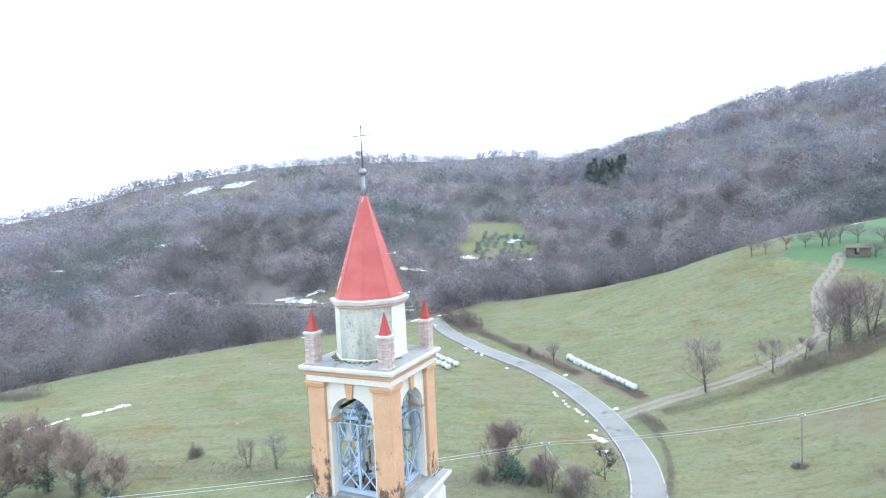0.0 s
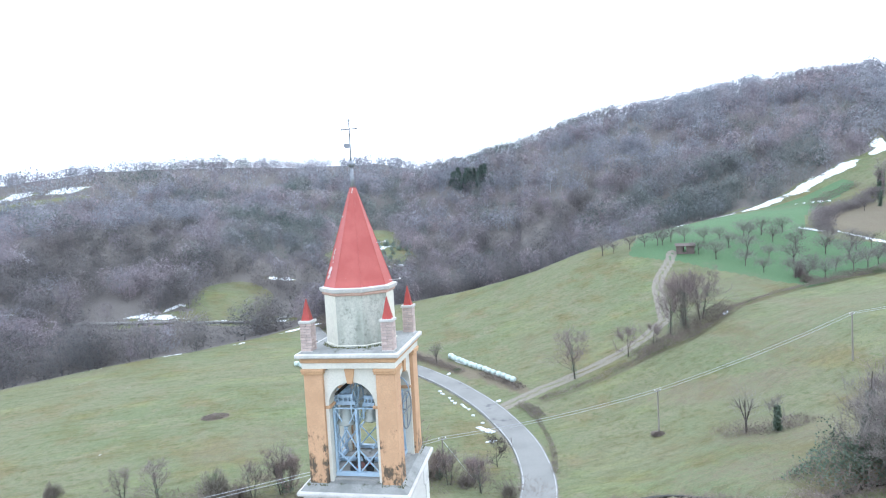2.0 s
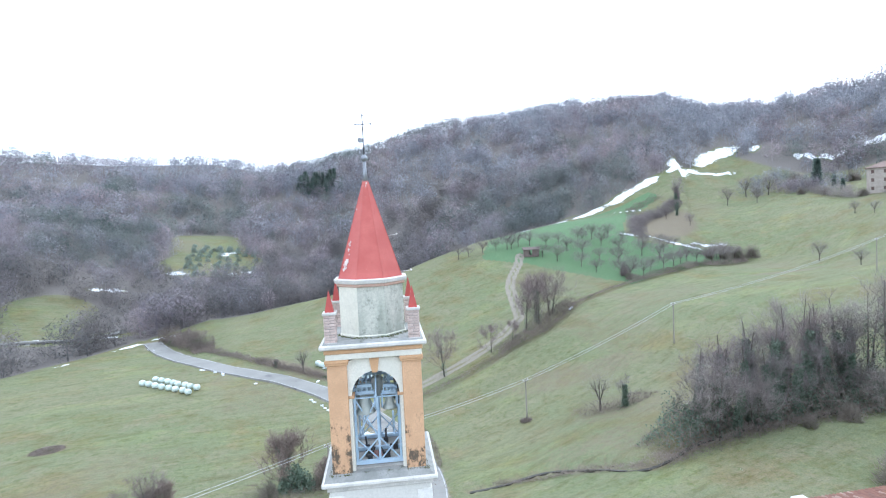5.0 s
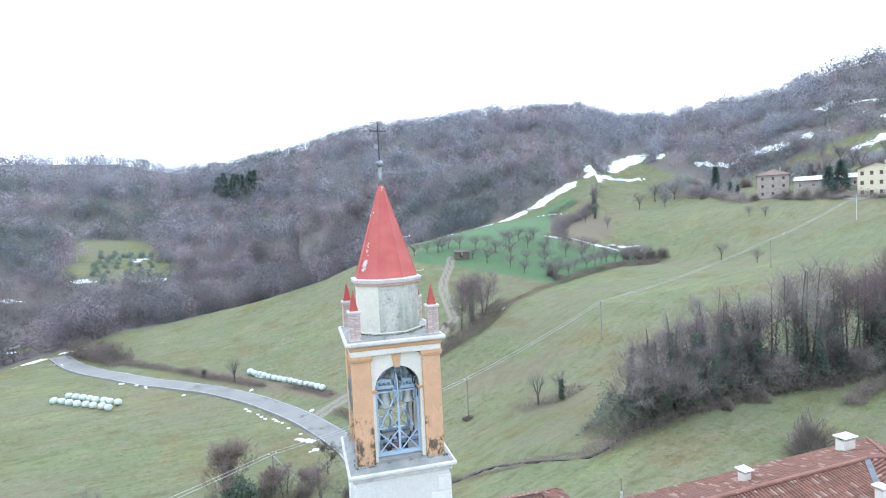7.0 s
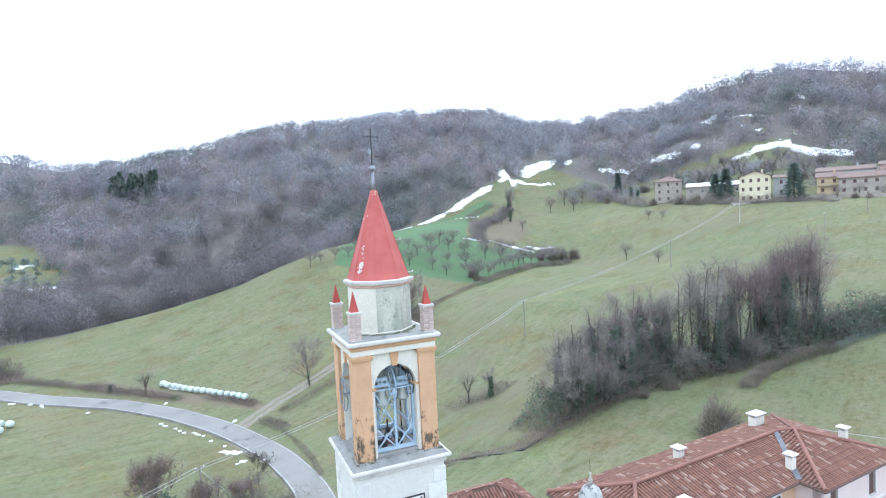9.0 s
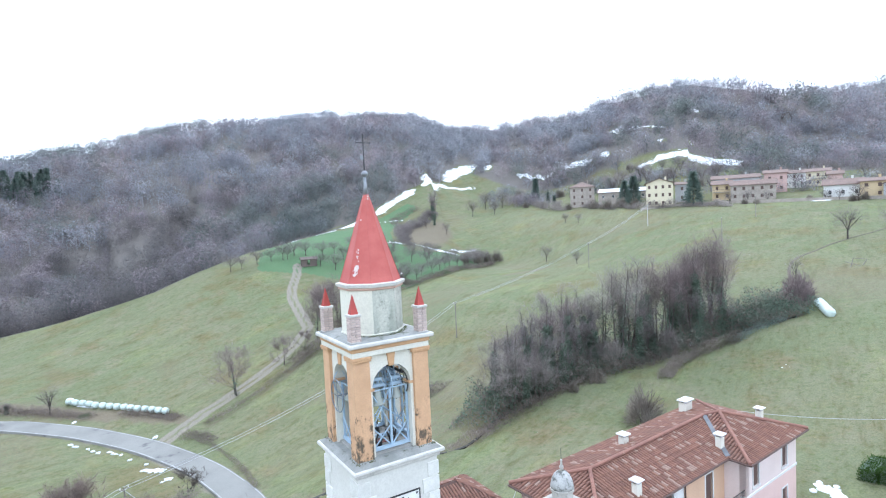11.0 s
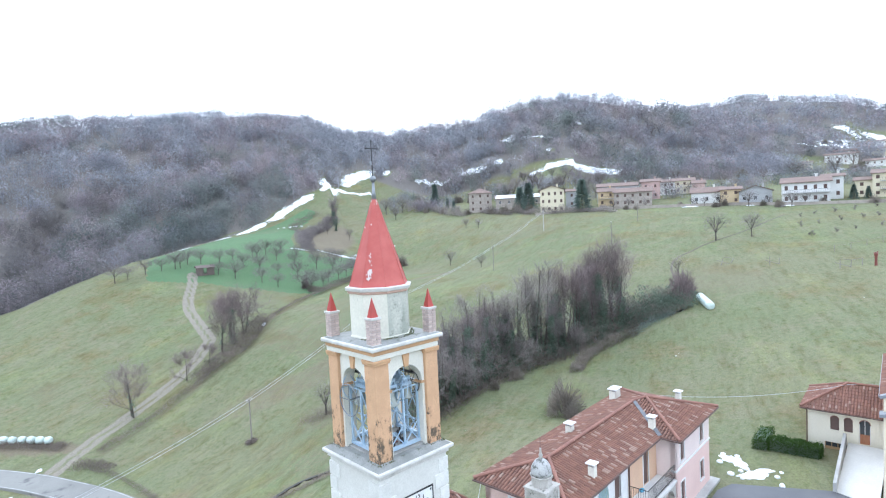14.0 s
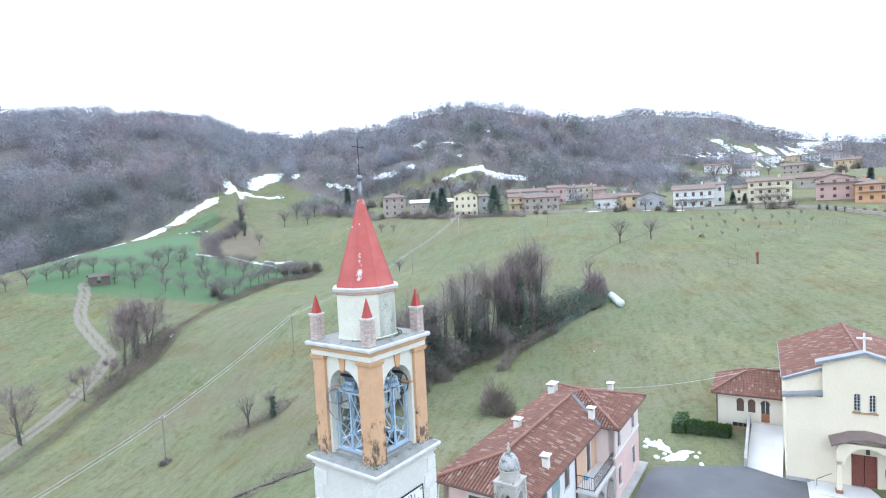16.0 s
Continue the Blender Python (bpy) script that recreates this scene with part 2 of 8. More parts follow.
M["water"] = surface("water", (0.02, 0.018, 0.012), (0.04, 0.035, 0.025), 0.6, 1.0, 8, 0.1, at_world=True)


def glass_mat():
    m, n, l, p = nodes("window_glass")
    f = noise_node(n, l, 0.7, 2)
    l.new(blend(n, l, f, (0.03, 0.035, 0.04), (0.055, 0.06, 0.065)), p.inputs["Base Color"])
    p.inputs["Roughness"].default_value = 0.12
    return m


M["glass"] = glass_mat()


def pier_mat():
    """Ochre limewash, damp and black with mould near its foot."""
    m, n, l, p = nodes("pier_ochre")
    big, small, blot = noise_node(n, l, 1.6, 5, 0.6), noise_node(n, l, 24, 3, 0.7), noise_node(n, l, 4.2, 7, 0.72, False, (1, 1, 0.6))
    c = blend(n, l, ramp(n, l, big, 0.35, 0.68), (0.62, 0.385, 0.225), (0.53, 0.325, 0.185))
    c = blend(n, l, ramp(n, l, small, 0.35, 0.75), c, (0.50, 0.32, 0.19))
    xyz = n.new("ShaderNodeSeparateXYZ")
    l.new(n.new("ShaderNodeTexCoord").outputs["Object"], xyz.inputs[0])
    damp = n.new("ShaderNodeMapRange")
    damp.inputs[1].default_value, damp.inputs[2].default_value = 14.9, 13.0
    l.new(xyz.outputs[2], damp.inputs[0])
    k = maths(n, l, "ADD", blot, maths(n, l, "MULTIPLY", damp.outputs[0], 0.17))
    c = blend(n, l, ramp(n, l, k, 0.60, 0.72), c, (0.36, 0.225, 0.13))
    c = blend(n, l, ramp(n, l, k, 0.655, 0.74), c, (0.11, 0.085, 0.06))
    l.new(c, p.inputs["Base Color"])
    p.inputs["Roughness"].default_value = 0.92
    bumped(n, l, p, small, 0.35)
    return m


M["pier_ochre"] = pier_mat()


def ground_mat():
    """Meadow, lush crop, dry patches, leaf litter, gravel and snow, by the ground's own cover map."""
    m, n, l, p = nodes("ground_cover")
    a = n.new("ShaderNodeVertexColor")
    a.layer_name = "cover_a"
    b = n.new("ShaderNodeVertexColor")
    b.layer_name = "cover_b"
    sa, sb = n.new("ShaderNodeSeparateColor"), n.new("ShaderNodeSeparateColor")
    l.new(a.outputs[0], sa.inputs[0])
    l.new(b.outputs[0], sb.inputs[0])
    big, mid = noise_node(n, l, 0.035, 4, 0.6, True), noise_node(n, l, 0.22, 4, 0.65, True)
    fine, tuft = noise_node(n, l, 1.6, 4, 0.75, True), noise_node(n, l, 7.0, 3, 0.8, True)
    mow = noise_node(n, l, 0.5, 3, 0.6, True, (0.12, 1.4, 1))
    grass = blend(n, l, ramp(n, l, big, 0.35, 0.65), (0.168, 0.192, 0.106), (0.200, 0.202, 0.124))
    grass = blend(n, l, ramp(n, l, mid, 0.46, 0.72), grass, (0.216, 0.206, 0.136))
    grass = blend(n, l, maths(n, l, "MULTIPLY", ramp(n, l, mow, 0.46, 0.68), 0.7), grass, (0.168, 0.170, 0.098))
    grass = blend(n, l, ramp(n, l, fine, 0.48, 0.72), grass, (0.112, 0.132, 0.060))

    patch = noise_node(n, l, 0.09, 6, 0.7, True)
    grass = blend(n, l, maths(n, l, "MULTIPLY", ramp(n, l, patch, 0.48, 0.66), 0.8), grass, blend(n, l, 1.0, grass, (0.98, 0.83, 0.72), "MULTIPLY"))
    tread = noise_node(n, l, 0.4, 5, 0.7, True, (0.6, 1.2, 1))
    grass = blend(n, l, ramp(n, l, tread, 0.52, 0.74), grass, blend(n, l, 1.0, grass, (0.85, 0.82, 0.76), "MULTIPLY"))

    streak = noise_node(n, l, 0.75, 5, 0.75, True, (0.3, 1.5, 1))
    grass = blend(n, l, maths(n, l, "MULTIPLY", ramp(n, l, streak, 0.50, 0.66), 0.75), grass, blend(n, l, 1.0, grass, (0.80, 0.76, 0.66), "MULTIPLY"))
    sward = noise_node(n, l, 0.12, 6, 0.75, True, (0.5, 1.1, 1))
    grass = blend(n, l, ramp(n, l, sward, 0.50, 0.68), grass, blend(n, l, 1.0, grass, (1.14, 1.16, 1.02), "MULTIPLY"))

    def edged(v, lo=0.35, hi=0.65, rough=0.5):
        k = maths(n, l, "ADD", v, maths(n, l, "MULTIPLY", maths(n, l, "SUBTRACT", fine, 0.5), rough))
        return ramp(n, l, k, lo, hi)

    lush = blend(n, l, mid, (0.098, 0.178, 0.092), (0.135, 0.200, 0.104))
    c = blend(n, l, edged(sa.outputs[1]), grass, lush)
    dry = blend(n, l, mid, (0.235, 0.19, 0.145), (0.16, 0.132, 0.102))
    c = blend(n, l, maths(n, l, "MULTIPLY", edged(sb.outputs[0], 0.3, 0.95, 1.3), 0.85), c, dry)
    litter = blend(n, l, mid, (0.19, 0.17, 0.16), (0.15, 0.14, 0.13))
    c = blend(n, l, edged(sa.outputs[0], 0.42, 0.62), c, litter)
    c = blend(n, l, edged(sb.outputs[1], 0.3, 0.7, 0.7), c, blend(n, l, fine, (0.32, 0.285, 0.24), (0.21, 0.19, 0.155)))
    white = maths(n, l, "ADD", sa.outputs[2], maths(n, l, "MULTIPLY", maths(n, l, "SUBTRACT", mid, 0.5), 1.7))
    white = maths(n, l, "ADD", white, maths(n, l, "MULTIPLY", maths(n, l, "SUBTRACT", fine, 0.5), 0.9))
    c = blend(n, l, ramp(n, l, white, 0.46, 0.56), c, (0.82, 0.84, 0.88))
    c = blend(n, l, ramp(n, l, tuft, 0.35, 0.75), c, blend(n, l, 1.0, c, (0.62, 0.62, 0.56), "MULTIPLY"))
    clump = noise_node(n, l, 3.2, 3, 0.75, True)
    c = blend(n, l, ramp(n, l, clump, 0.50, 0.72), c, blend(n, l, 1.0, c, (1.34, 1.28, 1.18), "MULTIPLY"))
    l.new(c, p.inputs["Base Color"])
    p.inputs["Roughness"].default_value = 0.97
    p.inputs["Specular IOR Level"].default_value = 0.15
    bumped(n, l, p, maths(n, l, "ADD", fine, tuft), 0.5, 0.12)
    return m


M["ground"] = ground_mat()
# ---------------------------------------------------------------- relief
BASE = (1.2, 10.5, -2.2)
KNOLLS = [(-60, 120, 45, 0.6), (-20, 70, 40, -3.3), (5, 140, 40, -5.3), (25, 85, 30, -6.1), (16, 50, 28, -6.0),
          (60, 105, 35, -4.5), (75, 130, 32, 6.2), (45, 55, 25, -6.0), (60, 30, 25, -4.9), (40, 10, 25, -4.1),
          (75, 5, 25, -1.6), (100, 0, 28, -1.0), (110, 55, 35, -4.5), (90, 90, 25, -3.5), (140, 85, 32, -10.0),
          (125, 130, 32, 5.7), (175, 50, 35, 0.8), (0, 10, 30, 0.4), (10, 158, 30, 0.5), (45, 38, 18, 2.6),
          (112, 85, 30, 1.9), (150, -40, 45, 1.0)]
# the brow beyond which the fields fall into the wooded valley
BROW = [(-900, -300), (-300, 40), (-110, 97), (-48, 124), (-31, 129), (-4, 152), (10, 158), (31, 150), (57, 136), (80, 138),
        (100, 149.5), (125, 148.5), (210, 160), (335, 225), (430, 245), (1500, 500)]
RIDGES = [  # crest line, fall per metre
    ([(60, 430, 50), (125, 409, 64), (163, 395, 75), (212, 369, 89), (266, 330, 93), (331, 261, 94), (352, 232, 80)], 0.42),
    ([(352, 232, 60), (440, 250, 91), (515, 329, 116), (564, 231, 115)], 0.36),
    ([(431, 177, 96), (446, 131, 109), (457, 78, 115), (463, 5, 93), (470, -60, 73)], 0.42),
    ([(731, 0, 135), (726, -78, 141), (707, -179, 124), (690, -235, 95), (653, -323, 76), (560, -520, 60)], 0.30),
    ([(-383, 462, 32), (-298, 521, 60), (-172, 525, 79), (-98, 543, 82), (-8, 550, 80), (70, 545, 82), (107, 538, 74), (200, 560, 85)], 0.33),
    ([(-260, 262, 12), (-98, 286, 26), (-62, 295, 30), (-9, 300, 21), (36, 297, 17), (90, 330, 25)], 0.30),
]
HASH = np.random.RandomState(7).rand(256, 256)


def lattice(x, y):
    """Smooth value noise from 0 to 1, one cell a unit."""
    x, y = np.asarray(x, float), np.asarray(y, float)
    i, j = np.floor(x).astype(int), np.floor(y).astype(int)
    u, v = x - i, y - j
    u, v = u * u * (3 - 2 * u), v * v * (3 - 2 * v)
    a, b = HASH[i & 255, j & 255], HASH[(i + 1) & 255, j & 255]
    c, d = HASH[i & 255, (j + 1) & 255], HASH[(i + 1) & 255, (j + 1) & 255]
    return (a + (b - a) * u) * (1 - v) + (c + (d - c) * u) * v


def fbm(x, y, size):
    x, y = np.asarray(x, float) / size, np.asarray(y, float) / size
    return 0.5 * lattice(x, y) + 0.3 * lattice(2.1 * x + 9, 2.1 * y + 4) + 0.2 * lattice(4.3 * x + 3, 4.3 * y + 17)


def brow(x):
    return np.interp(x, [p[0] for p in BROW], [p[1] for p in BROW])


def to_line(x, y, line):
    """Distance to a line of points and how far along (in points) the nearest spot lies."""
    best, where = np.full(np.shape(x), 1e9), np.zeros(np.shape(x))
    for k in range(len(line) - 1):
        (ax, ay), (bx, by) = line[k][:2], line[k + 1][:2]
        s = np.clip(((x - ax) * (bx - ax) + (y - ay) * (by - ay)) / ((bx - ax) ** 2 + (by - ay) ** 2), 0, 1)
        d = np.hypot(x - ax - s * (bx - ax), y - ay - s * (by - ay))
        where = np.where(d < best, k + s, where)
        best = np.minimum(d, best)
    return best, where


def step(a, b, v):
    s = np.clip((np.asarray(v, float) - a) / (b - a), 0, 1)
    return s * s * (3 - 2 * s)


def height(x, y):
    """The ground's height."""
    x, y = np.asarray(x, float), np.asarray(y, float)
    nx, ny = np.clip(x, -160, 300), np.clip(y, -120, 240)
    h = BASE[0] + BASE[1] * nx / 100 + BASE[2] * ny / 100
    for cx, cy, r, up in KNOLLS:
        h = h + up * np.exp(-((x - cx) ** 2 + (y - cy) ** 2) / r**2)
    beyond = np.maximum(0, y - brow(x))
    h = h - (1 - np.exp(-(beyond / 42) ** 1.6)) * 24 * (1 - step(60, 210, x))
    far = np.full(np.shape(x), -60.0)
    rough = (fbm(x, y, 90.0) - 0.5) * 26 * step(170, 300, np.hypot(x, y))
    for line, fall in RIDGES:
        d, s = to_line(x, y, line)
        z = np.interp(s, range(len(line)), [p[2] for p in line]) - fall * (np.sqrt(d * d + 900) - 30) + rough * np.clip(d / 90, 0.1, 1)
        far = np.maximum(far, z) + 4 * np.exp(-np.abs(far - z) / 6) * 0.5
    near_flat = 5 * np.log(np.exp(np.clip(h / 5, -40, 40)) + np.exp(np.clip((far - 1) / 5, -40, 40)))
    h = np.where(far > h - 25, near_flat, h)
    # level forecourt of the church
    court = np.exp(-(((x - 17) / 19) ** 4 + ((y - 2) / 17) ** 4))
    h = h + (0.62 - h) * court
    return h + (fbm(x, y, 14.0) - 0.5) * 0.5 * (1 - 0.85 * court)


def ground(x, y):
    return float(height(np.array([x]), np.array([y]))[0])
# ---------------------------------------------------------------- mesh kit
def part(name, bm, material, parent=None, label="", smooth=False):
    """Links a bmesh as one mesh object under its thing."""
    me = bpy.data.meshes.new(name)
    bm.normal_update()
    bm.to_mesh(me)
    bm.free()
    me.materials.append(M[material])
    if smooth:
        me.polygons.foreach_set("use_smooth", [True] * len(me.polygons))
    ob = new(name, me)
    if parent:
        ob.parent = parent
    return tagged(ob, label)


def share(name, ob, m, parent):
    """A further piece on the same mesh as ob."""
    o = new(name, ob.data)
    o.parent = parent
    o.matrix_local = m
    return o


def thing(name, m, label, category, group="", kind=""):
    ob = new(name)
    ob.empty_display_size = 0.2
    ob.matrix_world = m
    return tagged(ob, label, category, group, kind)


def box(bm, x0, y0, z0, x1, y1, z1, bevel=0.0, top=1.0):
    """A box between two corners; top narrows its upper face."""
    cx, cy = (x0 + x1) / 2, (y0 + y1) / 2
    vs = []
    for z, k in ((z0, 1.0), (z1, top)):
        for x, y in ((x0, y0), (x1, y0), (x1, y1), (x0, y1)):
            vs.append(bm.verts.new((cx + (x - cx) * k, cy + (y - cy) * k, z)))
    fs = [(0, 3, 2, 1), (4, 5, 6, 7), (0, 1, 5, 4), (1, 2, 6, 5), (2, 3, 7, 6), (3, 0, 4, 7)]
    faces = [bm.faces.new([vs[i] for i in f]) for f in fs]
    if bevel:
        bmesh.ops.bevel(bm, geom=list({e for f in faces for e in f.edges}), offset=bevel, segments=1, affect="EDGES")
    return bm


def boxes(*rows, bevel=0.0):
    bm = bmesh.new()
    for r in rows:
        box(bm, *r[:6], bevel=bevel)
    return bm


def lathe(bm, profile, sides=16, cx=0.0, cy=0.0, turn=0.0):
    """A body of revolution from (radius, z) rows; closed at both ends."""
    rings = []
    for r, z in profile:
        rings.append([bm.verts.new((cx + r * math.cos(2 * math.pi * (k + turn) / sides), cy + r * math.sin(2 * math.pi * (k + turn) / sides), z)) for k in range(sides)])
    for a, b in zip(rings, rings[1:]):
        for k in range(sides):
            bm.faces.new((a[k], a[(k + 1) % sides], b[(k + 1) % sides], b[k]))
    bm.faces.new(rings[0][::-1])
    bm.faces.new(rings[-1])
    return bm


def rod(bm, a, b, r=0.03, r2=None, sides=6):
    """A straight bar from a to b."""
    a, b = Vector(a), Vector(b)
    r2 = r if r2 is None else r2
    d = (b - a).normalized()
    u = d.orthogonal().normalized()
    v = d.cross(u)
    ra = [bm.verts.new(a + (u * math.cos(2 * math.pi * k / sides) + v * math.sin(2 * math.pi * k / sides)) * r) for k in range(sides)]
    rb = [bm.verts.new(b + (u * math.cos(2 * math.pi * k / sides) + v * math.sin(2 * math.pi * k / sides)) * r2) for k in range(sides)]
    for k in range(sides):
        bm.faces.new((ra[k], ra[(k + 1) % sides], rb[(k + 1) % sides], rb[k]))
    bm.faces.new(ra[::-1])
    bm.faces.new(rb)
    return bm


def chain(bm, pts, r=0.03, sides=5):
    for a, b in zip(pts, pts[1:]):
        rod(bm, a, b, r, sides=sides)
    return bm


def prism(bm, outline, y0, y1, plane="xz"):
    """A flat outline given thickness. plane xz: outline in x and z, thick along y; yz: thick along x; xy: thick along z."""
    put = {"xz": lambda p, t: (p[0], t, p[1]), "yz": lambda p, t: (t, p[0], p[1]), "xy": lambda p, t: (p[0], p[1], t)}[plane]
    a = [bm.verts.new(put(p, y0)) for p in outline]
    b = [bm.verts.new(put(p, y1)) for p in outline]
    n = len(outline)
    for k in range(n):
        bm.faces.new((a[k], a[(k + 1) % n], b[(k + 1) % n], b[k]))
    bm.faces.new(a[::-1])
    bm.faces.new(b)
    return bm


def fixed(bm):
    bmesh.ops.recalc_face_normals(bm, faces=bm.faces[:])
    return bm


def mesh_of(name, verts, faces, material, smooth=False):
    me = bpy.data.meshes.new(name)
    me.from_pydata(verts, [], faces)
    me.update()
    me.materials.append(M[material])
    if smooth:
        me.polygons.foreach_set("use_smooth", [True] * len(me.polygons))
    return new(name, me)


def triangles(name, tris, material, normals=None):
    """One mesh from an array of loose triangles, shape (n, 3, 3); normals, one a triangle, round their shading."""
    tris = np.asarray(tris, np.float32).reshape(-1, 3, 3)
    me = bpy.data.meshes.new(name)
    k = len(tris)
    me.vertices.add(3 * k)
    me.vertices.foreach_set("co", tris.ravel())
    me.loops.add(3 * k)
    me.loops.foreach_set("vertex_index", np.arange(3 * k, dtype=np.int32))
    me.polygons.add(k)
    me.polygons.foreach_set("loop_start", np.arange(0, 3 * k, 3, dtype=np.int32))
    me.update()
    me.validate()
    if normals is not None and len(me.polygons) == k:
        layer = me.attributes.new("custom_normal", "FLOAT_VECTOR", "POINT")
        layer.data.foreach_set("vector", np.asarray(normals, np.float32).repeat(3, 0).ravel())
    me.materials.append(M[material])
    return new(name, me)


def rounded(tris, out):
    """Loose triangles wound to face outwards, and normals that swell with the crown."""
    tris = np.asarray(tris, np.float32).reshape(-1, 3, 3)
    face = np.cross(tris[:, 1] - tris[:, 0], tris[:, 2] - tris[:, 0])
    back = (face * out).sum(-1) < 0
    tris[back] = tris[back][:, [0, 2, 1]]
    return tris, out / (np.linalg.norm(out, axis=-1, keepdims=True) + 1e-9)
# ---------------------------------------------------------------- ground, roads, tracks
ROAD = [(-4.6, 149), (-2.4, 136.8), (0.6, 126.0), (5.2, 113.9), (9.7, 105.8), (14.8, 98), (18.7, 90.5), (21.1, 82.2), (22.1, 74), (21.9, 65.6), (19.7, 56.6), (16.4, 49), (12, 42), (6, 36), (-4, 30), (-20, 26)]
TRACK = [(22.8, 78.5), (27, 80.2), (31.5, 81.5), (39.9, 82.4), (46.5, 83), (53.4, 85), (59.8, 88.5), (64.5, 96), (69.1, 103.7), (73, 108), (79, 112.9), (83, 117)]
DITCH = [(30, 78.2), (35.9, 78.4), (45.8, 78.6), (50.5, 79), (57, 78.4), (64.3, 80.6), (72, 84), (85, 86.3), (105, 85.2), (122, 85.5), (138, 87.5)]
STREAM = [(20, 47), (22.4, 45.6), (27.3, 43.8), (29.6, 38.6), (31.6, 34), (40, 33.5), (52, 29), (63, 22), (69, 13), (74, 5)]
LUSH = [(74, 122), (82, 112), (91, 86.5), (139, 88.5), (137, 99), (118, 105), (121, 115), (134, 126), (152, 136), (172, 142), (174, 147.5), (133, 147), (108, 148), (86, 136)]


def smooth_line(line, gap=1.0):
    """A line of points run through as a smooth curve, a point each gap metres."""
    pts = [Vector((*p[:2], 0)) for p in line]
    out = []
    for k in range(len(pts) - 1):
        a, b, c, d = pts[max(k - 1, 0)], pts[k], pts[k + 1], pts[min(k + 2, len(pts) - 1)]
        n = max(2, int((c - b).length / gap))
        for i in range(n):
            t = i / n
            out.append(0.5 * ((2 * b) + (c - a) * t + (2 * a - 5 * b + 4 * c - d) * t * t + (3 * b - a - 3 * c + d) * t**3))
    out.append(pts[-1])
    return [(p.x, p.y) for p in out]


def inside(x, y, poly):
    odd = np.zeros(np.shape(x), bool)
    for (ax, ay), (bx, by) in zip(poly, poly[1:] + poly[:1]):
        odd ^= ((ay > y) != (by > y)) & (x < (bx - ax) * (y - ay) / (by - ay + 1e-9) + ax)
    return odd


def spot(x, y, cx, cy, rx, ry, turn=0.0, soft=0.25):
    c, s = math.cos(radians(turn)), math.sin(radians(turn))
    u, v = (x - cx) * c + (y - cy) * s, -(x - cx) * s + (y - cy) * c
    return step(1 + soft, 1 - soft * 1.3, np.sqrt((u / rx) ** 2 + (v / ry) ** 2))


CLEARINGS = [(22, 237, 24, 13, 20), (24, 268, 17, 36, -6), (-28, 184, 12, 17, -18), (-190, 420, 46, 8, 0), (-32, 168, 26, 4.5, 6)]
# old snow: centre, half length, half width, turn
SNOW = [(104, 148, 11, 1.0, 4), (126, 150.5, 7, 1.4, 4), (146, 152, 12, 2.0, 6), (164, 153, 9, 2.3, 6), (180, 153.5, 9, 2.3, 4), (200, 155, 9, 1.9, 10), (215, 157, 5, 3.0, 60), (227, 152, 11, 1.3, -10), (208, 160, 11, 4.6, 40), (231, 163, 9, 3.4, 20), (249, 165, 18, 3.8, 8), (266, 158, 7, 2.5, 20),
        (276, 133, 13, 2.2, -48), (286, 113, 12, 2.0, -85), (293, 96, 6, 1.6, -60), (327, 88, 26, 3.4, 60), (338, 104, 6, 2.5, 60), (286, 47, 32, 5.4, -54), (270, 72, 6, 1.5, -50), (352, 60, 4, 2.5, 0), (298, 66, 5, 1.0, -60), (304, 52, 5, 1.0, -60), (300, 80, 4, 1.0, -60),
        (356, -25, 12, 2.5, -80), (330, -40, 14, 2, -75), (300, -55, 10, 1.6, -80), (320, -75, 16, 2.2, -75),
        (356, -62, 10, 1.4, -60), (372, -84, 12, 1.6, -62), (402, -128, 14, 2.0, -60), (416, -146, 16, 1.6, -62),
        (30, 252, 6, 1.5, 30), (8, 226, 6, 1.4, 10), (30, 228, 7, 1.3, 20), (-171, 444, 16, 2.5, 5), (-203, 443, 14, 4, 10), (-208, 426, 24, 2.5, 0), (-230, 360, 14, 2, 10), (-160, 248, 8, 1.2, 20), (-156, 214, 9, 1.0, 10), (-95, 180, 13, 1.0, -5), (-122, 232, 9, 1.0, 10), (-36, 129.5, 3, 0.6, 12), (-50, 125.5, 2.5, 0.5, 10), (-22, 136, 3, 0.6, 42), (-10, 147, 4, 0.8, 42),
        (-47, 168, 9, 1.6, -15), (-33, 165.5, 6, 1.1, 10), (-14, 169, 7, 0.9, 12), (-44, 173, 5, 0.9, 30), (130, 103.5, 9, 1.1, -50), (141, 101, 8, 1.0, -15), (120, 112, 4, 0.9, -40), (-14, 206, 10, 1.2, 10), (30, 200, 8, 1.2, -5), (153, 140, 7, 0.9, -40), (136, 155, 6, 0.8, 0)]

# snow left in lines along the far terraces
for k in range(8):
    SNOW.append((436 + 15 * k, -92 - 8 * k - 9 * (k % 3), 30 + 3 * k, 2.6 + 0.25 * k, -62 + 2 * (k % 3)))
for k in range(6):
    SNOW.append((560 + 17 * k, -196 - 13 * k, 34, 3.4, -60 + 3 * (k % 2)))
    SNOW.append((470 + 14 * k, -158 - 14 * k, 16, 1.8, -64))


